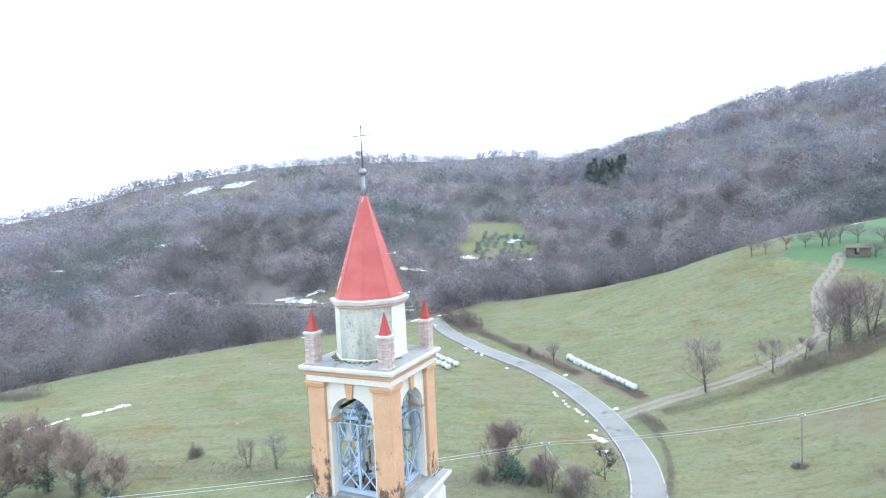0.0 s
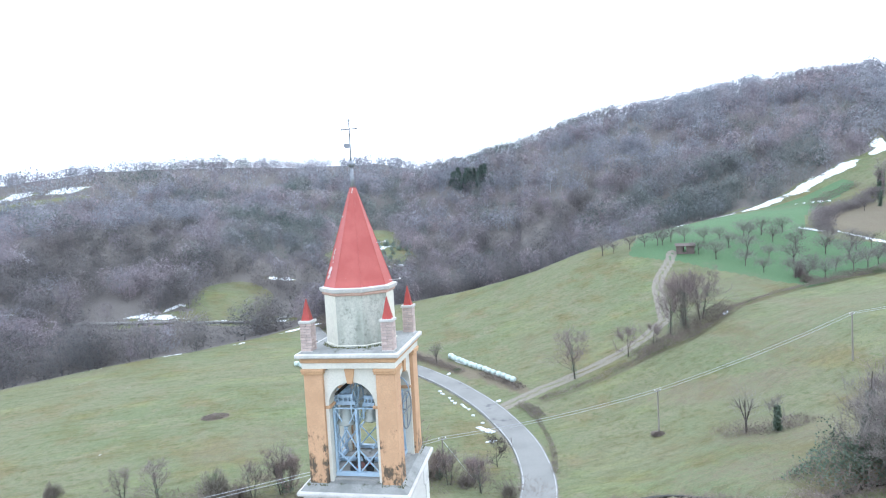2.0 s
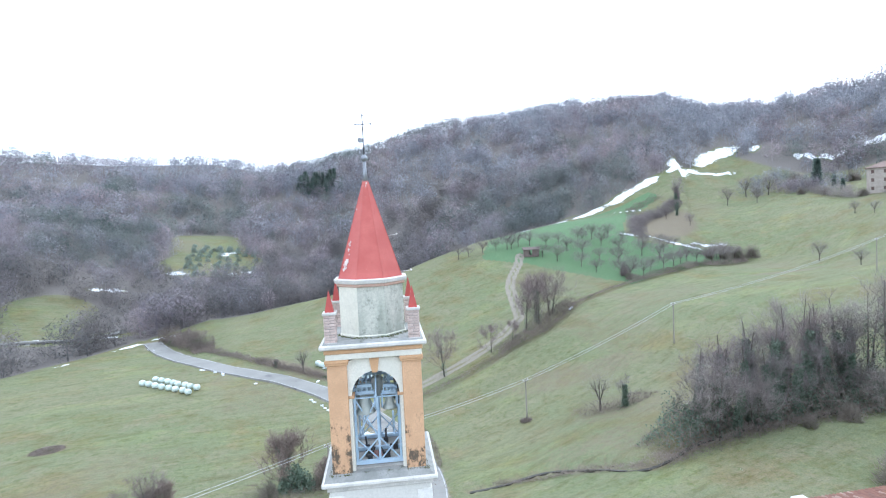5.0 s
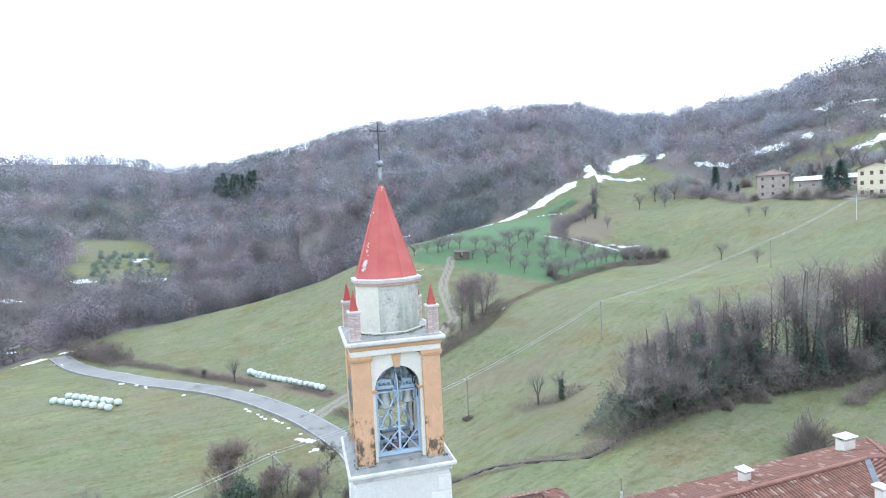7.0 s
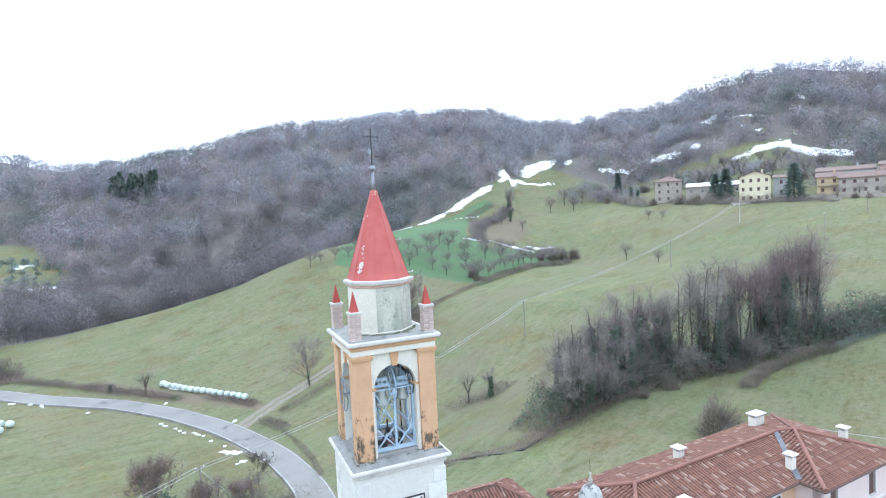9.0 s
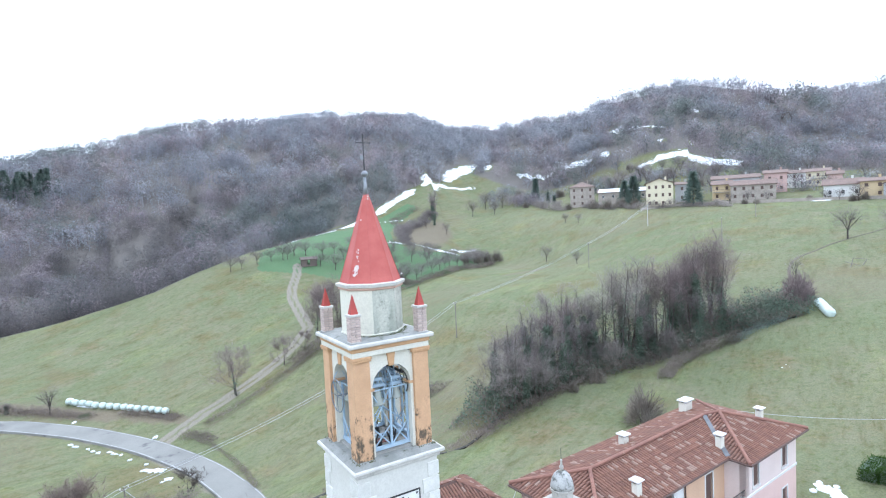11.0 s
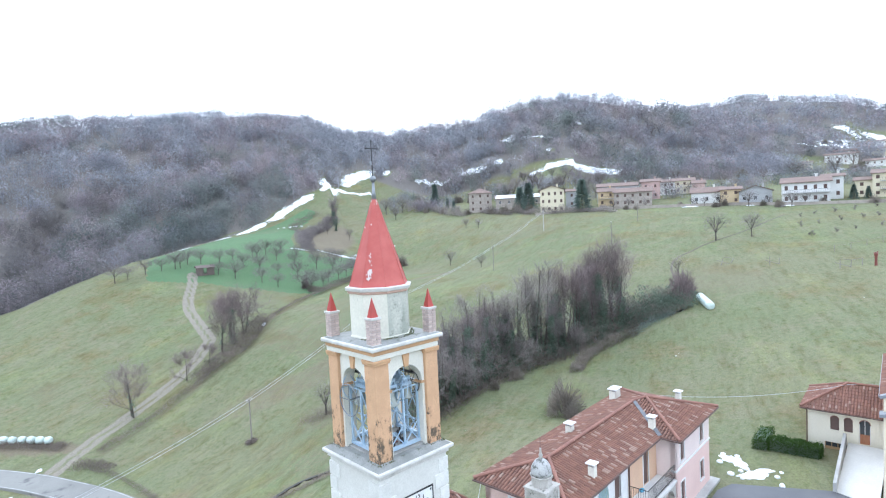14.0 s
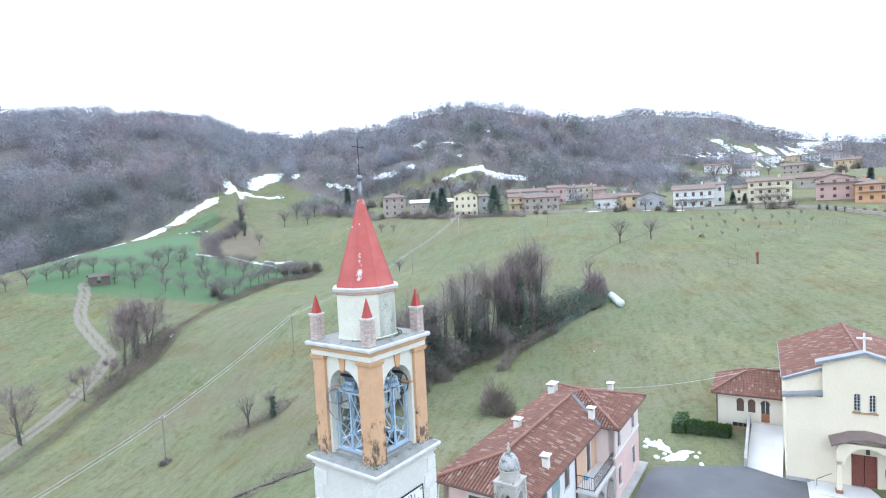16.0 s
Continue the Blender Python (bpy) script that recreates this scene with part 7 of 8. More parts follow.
def round_tree(seed, h, w, n=700, twig_mat="twig_grey", label="", name="tree", trunk=0.3, fine=0.017):
    """A small bare tree at the origin: short trunk, forking limbs and a rounded mass of fine twigs."""
    rng, nrng = random.Random(seed), np.random.RandomState(seed)
    t = thing(name, Matrix(), label, "tree")
    segs, r = [], 0.020 * h
    fork = Vector((rng.uniform(-0.1, 0.1), rng.uniform(-0.1, 0.1), trunk * h))
    segs.append(((0, 0, -0.3), fork[:], r * 1.3, r))
    for k in range(7):
        a = 6.283 * k / 7 + rng.uniform(-0.4, 0.4)
        rise = rng.uniform(0.25, 0.9)
        mid = fork + Vector((math.cos(a) * w * 0.22 * (1.2 - rise), math.sin(a) * w * 0.22 * (1.2 - rise), h * (0.12 + 0.22 * rise)))
        segs.append((fork[:], mid[:], r * 0.6, r * 0.4))
        for _ in range(3):
            end = mid + Vector((math.cos(a) * w * rng.uniform(0.05, 0.22), math.sin(a) * w * rng.uniform(0.05, 0.22), h * rng.uniform(0.05, 0.25))) + Vector((rng.uniform(-1, 1), rng.uniform(-1, 1), 0)) * w * 0.1
            segs.append((mid[:], end[:], r * 0.36, r * 0.14))
            segs.append((end[:], (end + Vector((rng.uniform(-1, 1), rng.uniform(-1, 1), rng.uniform(0.2, 1))) * w * 0.1)[:], r * 0.14, r * 0.06))
    v, f = tubes(segs, 5)
    tr = mesh_of("trunk", v, f, "bark", True)
    tr.parent = t
    tagged(tr, "dark bare trunk and limbs")
    d = nrng.normal(size=(n, 3))
    d /= np.linalg.norm(d, axis=1, keepdims=True)
    lump = 1 + 0.2 * np.sin(3 * np.arctan2(d[:, 1], d[:, 0]) + 5 * d[:, 2] + seed)
    mid = 0.5 * (1 + trunk * 0.9)
    p = d * (nrng.uniform(0.05, 1, n) ** 0.45 * lump)[:, None] * [w / 2, w / 2, h * (1 - mid) * 0.92] + [0, 0, h * mid]
    way = d * 0.8 + nrng.normal(size=(n, 3)) * 0.4
    way[:, 2] += 0.35
    way /= np.linalg.norm(way, axis=1, keepdims=True)
    side = np.cross(way, nrng.normal(size=(n, 3)))
    side /= np.linalg.norm(side, axis=1, keepdims=True) + 1e-9
    L = h * nrng.uniform(0.06, 0.16, (n, 1))
    c = triangles("crown", np.stack([p - side * fine - way * L * 0.5, p + side * fine - way * L * 0.5, p + way * L * 0.5], 1), twig_mat)
    c.parent = t
    tagged(c, "fine leafless twigs")
    return t


def stand(ob, x, y, turn=0.0, size=1.0, sink=0.1):
    ob.matrix_world = Matrix.Translation((x, y, ground(x, y) - sink)) @ Matrix.Rotation(radians(turn), 4, "Z") @ Matrix.Diagonal((size, size, size, 1))
    return ob


def again(ob, x, y, turn, size, label="", group=""):
    m = Matrix.Translation((x, y, ground(x, y) - 0.1)) @ Matrix.Rotation(radians(turn), 4, "Z") @ Matrix.Diagonal((size, size, size, 1))
    s = ob.scale.copy()
    ob.scale = (1, 1, 1)
    c = copy_thing(ob, m)
    ob.scale = s
    return tagged(c, label, group=group)


def bush(seed, w, h, mt, label, n=700, name="bush", twiggy=True, flat=0.0):
    """A thicket: many twigs rising from a clump, or leaves over a rounded body."""
    nrng = np.random.RandomState(seed)
    t = thing(name, Matrix(), label, name.replace("_", " "))
    d = nrng.normal(size=(n, 3))
    d[:, 2] = np.abs(d[:, 2])
    d /= np.linalg.norm(d, axis=1, keepdims=True)
    p = d * np.array([w / 2, w / 2, h]) * nrng.uniform(0.3, 1.0, (n, 1)) ** 0.5
    p *= 1 + 0.25 * np.sin(3 * np.arctan2(p[:, 1], p[:, 0]) + seed)[:, None]
    way = d + nrng.normal(size=(n, 3)) * (0.4 if twiggy else 0.9)
    way[:, 2] += 0.4 if twiggy else 0
    way /= np.linalg.norm(way, axis=1, keepdims=True)
    s = np.cross(way, nrng.normal(size=(n, 3)))
    s /= np.linalg.norm(s, axis=1, keepdims=True)
    L = (0.28 if twiggy else 0.12) * h * nrng.uniform(0.6, 1.4, (n, 1))
    b = (0.014 + 0.006 * h) * (1.0 if twiggy else 4.0)
    c = triangles("crown" if twiggy else "foliage", np.stack([p - s * b - way * L * 0.5, p + s * b - way * L * 0.5, p + way * L * 0.5], 1), mt)
    c.parent = t
    bm = bmesh.new()
    for k in range(9):
        a, r = 6.28 * k / 9 + seed, w * 0.3
        rod(bm, (0.1 * math.cos(a), 0.1 * math.sin(a), -0.2), (r * math.cos(a), r * math.sin(a), h * 0.75), 0.03 + 0.01 * h, 0.008, 4)
    part("stem_clump", bm, "bark", t)
    return t


# kinds of tree, each built once
alder = bare_tree(21, 9.2, 0.75, 5, 0.36, 0.10, 2, "twig_red", 0.08, 1.5, "two-stemmed slender bare alder beside the farm track", thick=1.3)
stand(alder, 37.4, 81.4, 30)
broad = bare_tree(7, 6.4, 1.1, 6, 0.45, 0, 1, "twig_red", 0.0, 2.4, "broad bare tree on the bank of the track")
stand(broad, 47.2, 81.0, 10)
again(broad, 52.0, 81.0, 120, 0.75, "small bare tree on the bank of the track")
stand(bare_tree(31, 11.0, 0.80, 6, 0.34, 0.5, 3, "twig_red", 0.02, 2.0, "tall clump of bare trees with ivy on the ditch"), 59.4, 82.4, 70)
again(alder, 63.6, 83.5, 140, 1.12, "slender bare tree on the ditch")
again(alder, 56.2, 82.2, 200, 0.9, "slender bare tree on the ditch")
pruned = bare_tree(12, 4.4, 0.9, 4, 0.5, 0.0, 1, "bark", 0.0, 1.0, "pruned bare fruit tree beside the lane", thick=2.6)
stand(pruned, 16.3, 60.6, 0)
thin = round_tree(44, 5.6, 4.0, 800, "twig_pale", "pale fuzzy bare tree in the meadow", trunk=0.22, fine=0.009)
stand(thin, 42.6, 50.6, 0)
stand(bare_tree(45, 4.8, 0.7, 4, 0.45, 0.9, 1, "twig_grey", 0.0, 0.8, "ivy-covered bare tree in the meadow"), 44.4, 48.0, 40)
again(thin, 18.4, 101.0, 60, 0.95, "thin bare tree on the bank above the lane")
stump = bare_tree(46, 2.3, 0.6, 3, 0.5, 0.6, 1, "twig_grey", 0.0, 0.8, "short ivy-covered stump on the bank")
stand(stump, 14.6, 106.6)
oak = round_tree(52, 7.0, 6.4, 900, "twig_grey", "round-crowned bare tree in the upper meadow", trunk=0.26, fine=0.02)
stand(oak, 138.8, 69.8, 0, 0.8)
again(oak, 122.3, 54.2, 90, 0.6, "small bare tree in the upper meadow")
again(oak, 114.7, -2.7, 40, 0.98, "spreading bare tree in the upper meadow")
again(oak, 116.0, -9.8, 160, 0.85, "bare tree leaning over the field path")
again(thin, 89.5, 5.4, 40, 0.8, "slight bare tree at the head of the gully")
again(oak, 177, 78, 30, 0.62, "small bare tree below the stone house")
again(oak, 175, 72.3, 200, 0.6, "small bare tree below the stone house")
for x, y, s, k in ((188, 124, 1.1, 10), (197, 118, 1.0, 80), (150, 113, 0.7, 33), (207, 128, 1.3, 200), (212, 122, 1.2, 300), (150, 122, 0.6, 90)):
    again(oak, x, y, k, s, "bare tree on the bank above the green field", "trees above the green field")
for x, y, s, k in ((-8.2, 57.4, 0.62, 20), (10.2, 60.6, 0.42, 120), (12, 58.5, 0.46, 200), (9.3, 56.6, 0.5, 310), (12, 53.6, 0.5, 50), (-20.6, 60.4, 0.5, 90), (-24, 61, 0.42, 10), (-11, 57.3, 0.45, 140)):
    again(alder if k % 40 else broad, x, y, k, s, "bare tree on the rough bank below the tower", "trees on the bank")
leafy = bare_tree(60, 6.8, 0.95, 6, 0.45, 0.5, 2, "dead_leaf", 0.0, 2.0, "bushy tree with brown seed heads and dead leaves", clear=0.15, thick=2.2)
stand(leafy, 5.0, 61.0, 0)
for x, y, k, size in ((-7.6, 57.6, 60, 0.62), (8.6, 58.6, 140, 0.5), (12.6, 57.4, 250, 0.42), (-44, 57, 20, 1.15), (-39.5, 55.2, 200, 1.0), (-50, 60.5, 300, 1.25), (-35, 53.4, 110, 0.75), (-47, 53, 170, 1.1)):
    again(leafy, x, y, k, size, "small bush with dead brown leaves on the bank", "bushes on the bank")

# orchard rows in the lush field
apple = round_tree(71, 3.9, 4.8, 1000, "twig_grey", "low bare orchard tree in the green field", "orchard_tree", 0.30, 0.016)
stand(apple, 84, 122, 0, 1.0)
rng = random.Random(9)
for row, (ax, ay, bx, by, n) in enumerate(((70, 127.5, 90, 121, 7), (87, 113, 93, 92, 5), (95, 112, 100, 93, 5), (103, 113, 110, 94, 5), (112, 108, 121, 93, 4), (120, 102, 132, 93, 4), (94, 88.5, 136, 90, 13), (92, 118, 112, 112, 5))):
    for k in range(n):
        x, y = ax + (bx - ax) * k / (n - 1) + rng.uniform(-0.7, 0.7), ay + (by - ay) * k / (n - 1) + rng.uniform(-0.7, 0.7)
        again(apple, x, y, rng.uniform(0, 360), rng.uniform(0.9, 1.35), "", "orchard trees")
tagged(apple, group="orchard trees")

# the grove in the gully: tall slender trees, many with ivy
grove = [bare_tree(81, 14.0, 0.10, 4, 0.18, 3.2, 1, "twig_red", 0.02, 1.0, "tall slender bare tree sheathed in ivy in the gully grove", "grove_tree"),
         bare_tree(82, 14.2, 0.12, 5, 0.20, 0.25, 3, "twig_red", 0.06, 1.4, "tall alder with three dark stems in the gully grove", "grove_tree", clear=0.34),
         bare_tree(83, 11.0, 0.42, 5, 0.34, 2.4, 1, "twig_grey", 0.0, 1.0, "bare tree hung with ivy in the gully grove", "grove_tree"),
         bare_tree(84, 14.5, 0.36, 5, 0.30, 0.3, 2, "twig_pale", 0.0, 1.0, "tall pale bare ash in the gully grove", "grove_tree", clear=0.3),
         bare_tree(85, 8.5, 0.85, 5, 0.30, 0.2, 4, "twig_pale", 0.0, 1.0, "spreading pale willow at the end of the gully grove", "grove_tree", clear=0.12)]
rng = random.Random(17)
GROVE = [(68.6, 14.8, 1, 1.0), (70.2, 15.8, 1, 1.02), (67.6, 17.6, 1, 0.96), (66.6, 16.2, 0, 1.02), (65.2, 18.4, 0, 1.0), (66.8, 20.2, 0, 0.92), (64.0, 20.2, 1, 0.95), (63.6, 22.8, 0, 0.9), (61.6, 21.6, 2, 0.8), (68.4, 19.0, 2, 0.9),
         (60.0, 24.6, 3, 1.02), (57.6, 25.6, 3, 1.0), (58.6, 27.8, 3, 0.92), (56.0, 28.6, 2, 0.95), (54.6, 27.4, 2, 0.8), (52.6, 30.4, 0, 0.84), (50.8, 29.4, 2, 0.85), (49.8, 32.4, 2, 0.95), (47.4, 31.4, 0, 0.82), (46.6, 34.0, 2, 0.9),
         (44.4, 31.8, 2, 0.8), (43.4, 34.6, 0, 0.8), (41.6, 33.2, 2, 0.85), (39.8, 35.2, 2, 0.7), (39.4, 32.2, 4, 1.0), (43.0, 30.8, 4, 0.7), (53.6, 32.6, 3, 0.85), (62.0, 25.8, 0, 0.86), (55.0, 25.2, 4, 0.6), (61.0, 19.6, 4, 0.55),
         (69.4, 17.4, 0, 0.95), (71.4, 14.2, 0, 0.8), (65.8, 22.0, 1, 0.9), (62.6, 24.0, 2, 1.0), (59.4, 22.6, 2, 0.85), (57.0, 29.6, 2, 1.05), (55.6, 30.6, 0, 0.9), (51.6, 32.8, 2, 1.0), (48.6, 34.2, 2, 0.95), (45.4, 36.0, 2, 0.85),
         (42.4, 36.0, 2, 0.8), (48.8, 29.8, 2, 0.75), (53.2, 28.6, 2, 0.85), (45.6, 30.4, 2, 0.75), (59.0, 30.0, 3, 0.8), (64.8, 16.6, 2, 0.85), (67.2, 14.0, 2, 0.75), (40.8, 31.4, 2, 0.62)]
first = [True] * 5
for x, y, j, size in GROVE:
    if first[j]:
        stand(grove[j], x, y, rng.uniform(0, 360), size)
        tagged(grove[j], group="grove in the gully")
        first[j] = False
    else:
        again(grove[j], x, y, rng.uniform(0, 360), size * rng.uniform(0.94, 1.05), "", "grove in the gully")

# ivy-clad trees on the hummock above the green field
for x, y, j, size, turn in ((166, 130, 0, 0.72, 20), (162.5, 127.5, 0, 0.62, 140), (170, 132, 3, 0.72, 250), (157, 123, 2, 0.62, 60), (173, 134, 2, 0.7, 310)):
    again(grove[j], x, y, turn, size, "ivy-clad bare tree on the hummock above the green field", "trees on the hummock")

# brambles and thickets
def thicket(seed, line, width, tall, per_metre, mt, label, name="bramble", leafy=False):
    """A ragged strip of tangled stems along a line, one joined growth."""
    nrng = np.random.RandomState(seed)
    pts = np.array(smooth_line(line, 0.5))
    n = int(per_metre * len(pts) * 0.5)
    at = pts[nrng.randint(0, len(pts), n)] + np.clip(nrng.normal(size=(n, 2)), -1.25, 1.25) * width * 0.42
    lump = np.clip(fbm(at[:, 0] + seed, at[:, 1], 3.5) * 2.2 - 0.45, 0.12, 1.3)
    z = nrng.uniform(0.0, 1.0, n) * tall * lump
    p = np.stack([at[:, 0], at[:, 1], height(at[:, 0], at[:, 1]) + z - 0.05], -1)
    way = nrng.normal(size=(n, 3))
    way[:, 2] = np.abs(way[:, 2]) * 0.9 + 0.1
    way /= np.linalg.norm(way, axis=1, keepdims=True)
    s = np.cross(way, nrng.normal(size=(n, 3)))
    s /= np.linalg.norm(s, axis=1, keepdims=True)
    L = nrng.uniform(0.25, 0.7, (n, 1)) * (0.45 if leafy else 0.6 + 0.2 * tall)
    b = 0.10 if leafy else 0.016 + 0.006 * tall
    return tagged(triangles(name, np.stack([p - s * b, p + s * b, p + way * L], 1), mt), label, name.replace("_", " "), kind="stuff")


low = [(32, 33.6), (38.4, 31.6), (46, 29.9), (52.5, 27.0), (57.5, 23.4), (61.5, 19.6), (66, 15.8), (69.5, 12.5), (72, 9), (74.5, 5)]
mid = [(37, 35.5), (43, 34), (50, 31.4), (57, 27.0), (63, 21.6), (68, 16.5), (72.5, 11), (75.5, 7)]
thicket(1, low, 2.4, 1.3, 240, "bramble", "tangled brown brambles along the foot of the gully grove")
thicket(2, mid, 5.5, 3.2, 380, "bramble", "tangled undergrowth inside the gully grove", "undergrowth")
thicket(3, mid, 4.6, 3.4, 420, "ivy", "dark evergreen undergrowth inside the gully grove", "evergreen_undergrowth", True)
thicket(4, [(66, 19), (70, 12.5), (73, 8), (75.5, 4.5)], 3.4, 2.2, 420, "ivy", "dark evergreen thicket at the head of the gully", "evergreen_thicket", True)
thicket(5, DITCH, 0.9, 0.7, 130, "bramble", "brown dead stems along the ditch", "dead_stems")
thicket(6, [(49, 80), (57, 80.5), (64, 82.4), (70, 84.6)], 3.0, 1.7, 300, "bramble", "brown thicket under the trees on the ditch", "thicket")
thicket(7, [(13, 111), (15.5, 105.5), (18.5, 100.5), (21.5, 95.6)], 1.8, 1.0, 300, "bramble", "brown brambles on the bank above the lane")
thicket(8, [(25.2, 92), (27, 88.4), (28.6, 84)], 1.8, 0.9, 300, "bramble", "brown brambles on the bank below the bales")
thicket(9, [(26.2, 77.4), (27.2, 75.4), (27.0, 73.2)], 1.8, 1.1, 300, "bramble", "brown brambles along the lane ditch")
thicket(10, [(-1, 149), (1.5, 142), (4, 135), (5, 131)], 4.0, 3.6, 700, "bramble", "tall brown thicket beside the lane bend", "thicket")
thicket(36, [(5.5, 130), (8, 123), (10.5, 117), (13, 111)], 1.8, 1.0, 300, "bramble", "low brown brambles on the bank above the lane")
thicket(37, [(26.4, 72), (25.6, 67), (24, 61.5), (21.6, 56)], 0.6, 0.5, 70, "bramble", "thin brown stems along the lane ditch", "dead_stems")
thicket(38, [(-92, 103), (-84, 100), (-76, 98)], 3.0, 2.4, 300, "bramble", "brown thicket on the brow of the meadow", "thicket")
thicket(39, [(54.3, 18.7), (57.5, 18.2), (60.6, 17.0), (63, 14.6), (65.5, 12)], 1.4, 1.3, 420, "shrub", "low grey-brown scrub along the edge of the meadow", "scrub")
thicket(40, [(65.5, 12), (68.5, 9.8), (71.5, 7.0)], 1.4, 0.7, 240, "olive", "tussocks of rough grass below the thicket", "tussocks")
thicket(11, [(41.5, 52.5), (44, 49), (48, 48.5)], 2.8, 0.9, 260, "bramble", "brown brambles round the meadow trees")
thicket(12, [(-40, 62), (-28, 60), (-14, 58), (0, 56.5), (9, 57), (14, 55), (16.5, 51)], 5.0, 1.0, 130, "bramble", "tangled scrub on the rough bank below the tower", "scrub")
thicket(13, [(92, 87.2), (105, 86.2), (122, 86.6), (138, 88.6)], 1.6, 1.2, 200, "bramble", "brown scrub along the edge of the green field", "scrub")
thicket(14, [(31, 34.5), (27, 40), (22, 45)], 1.0, 0.5, 120, "bramble", "brown stems along the little stream", "dead_stems")
ivybush = bush(4, 3.4, 2.2, "ivy", "dark green ivy mound at the foot of a tree", 1500, "evergreen_thicket", False)
stand(ivybush, 5.6, 59.6, 0, 1.1)
shrub = bush(6, 4.2, 3.4, "shrub", "rounded bare shrub on the grass behind the house", 1500, "shrub")
stand(shrub, 40.6, 18.0)
for x, y, s in ((131, 94, 0.8), (135, 92, 0.9), (138, 90, 1.0), (142, 88.5, 1.0), (133, 90.5, 0.7), (128, 92, 0.6), (92.5, 88.5, 0.55), (75.5, 7.6, 0.75)):
    again(shrub, x, y, rng.uniform(0, 360), s, "grey-brown bare shrub at the field edge", "shrubs at the field edge")
for x, y, s in ((47, 27.8, 0.35), (51, 26.2, 0.5), (62, 19.6, 0.5), (38.6, 16.6, 0.5)):
    again(shrub, x, y, rng.uniform(0, 360), s, "low twiggy shrub on the slope", "shrubs on the slope")
for x, y, s in ((-14.8, 58.2, 0.8), (-12.4, 57, 0.5), (11, 56, 0.45), (14.5, 52, 0.4), (8, 59, 0.5), (-6, 56, 0.4), (-32, 65, 0.45), (2.5, 58.5, 0.5)):
    again(shrub, x, y, rng.uniform(0, 360), s, "tangled bare shrub on the rough bank", "shrubs on the bank")
redbush = bush(8, 2.6, 2.6, "twig_red", "reddish bare bush on the field corner", 1500, "shrub")
stand(redbush, 94.5, 91.5, 0, 0.9)
again(redbush, 77.0, 5.4, 40, 1.7, "reddish bare bush at the head of the gully")
again(redbush, 79.5, 4.6, 140, 1.3, "reddish bare bush at the head of the gully")

# conifers by the village
def conifer(seed, h, w, label):
    nrng = np.random.RandomState(seed)
    t = thing("conifer", Matrix(), label, "tree")
    part("trunk", rod(bmesh.new(), (0, 0, -0.5), (0, 0, h * 0.9), h * 0.02, h * 0.004, 6), "bark", t)
    n = 2600
    f = nrng.uniform(0, 1, n) ** 0.8
    a = nrng.uniform(0, 2 * math.pi, n)
    tier = 0.75 + 0.25 * np.sin(f * 60 + a)
    r = (1 - f) * w / 2 * tier * nrng.uniform(0.35, 1.0, n) + 0.1
    p = np.stack([r * np.cos(a), r * np.sin(a), h * (0.06 + 0.93 * f) - r * 0.25], -1)
    way = np.stack([np.cos(a), np.sin(a), nrng.uniform(-0.5, 0.3, n)], -1) + nrng.normal(size=(n, 3)) * 0.3
    s = np.cross(way, nrng.normal(size=(n, 3)))
    s /= np.linalg.norm(s, axis=1, keepdims=True)
    L, b = 0.09 * h, 0.012 * h
    c = triangles("crown", np.stack([p - s * b, p + s * b, p + way * L], 1), "conifer")
    c.parent = t
    tagged(c, "dark green needles in drooping tiers")
    return t


cedar = conifer(5, 11.5, 9.0, "broad dark cedar beside the village houses")
stand(cedar, 184.5, 35.5, 0)
cypress = conifer(6, 11.0, 4.2, "dark columnar conifer at the village edge")
stand(cypress, 228, 112, 0)
for x, y, s, b in ((196, 58, 0.95, cedar), (198, 62, 0.8, cedar), (219, 102, 0.5, cypress), (214, 97, 0.45, cypress), (162, -40, 0.35, cedar), (161, -43, 0.3, cedar), (178, -84, 0.7, cypress), (205, 50, 0.6, cedar), (233, 90, 0.5, cedar), (240, 80, 0.6, cypress)):
    again(b, x, y, 50 * s, s, "dark evergreen among the village houses", "village conifers")
for x, y, s in ((199, 74, 1.0), (196, 68, 1.1), (193, 62, 1.1), (190, 56, 0.9), (205, 92, 0.9), (210, 100, 0.8), (222, 118, 0.9), (230, 122, 1.0), (181, 28, 0.6), (180, 20, 0.5), (212, 110, 0.7), (202, 86, 0.8)):
    again(shrub, x, y, 70 * s, s, "bare hedge shrub below the village", "village shrubs")
for x, y, s in ((220, 70, 1.3), (226, 60, 1.4), (230, 50, 1.3), (236, 40, 1.3), (214, 55, 1.2), (222, 35, 1.1), (240, 66, 1.4), (246, 50, 1.4), (232, 76, 1.3), (240, 24, 1.2), (250, 36, 1.3), (170, -58, 0.9), (176, -46, 1.0), (186, -30, 1.0), (192, -14, 0.9), (200, -2, 0.9)):
    again(oak, x, y, 113 * s, s, "bare tree among the village houses", "village trees")
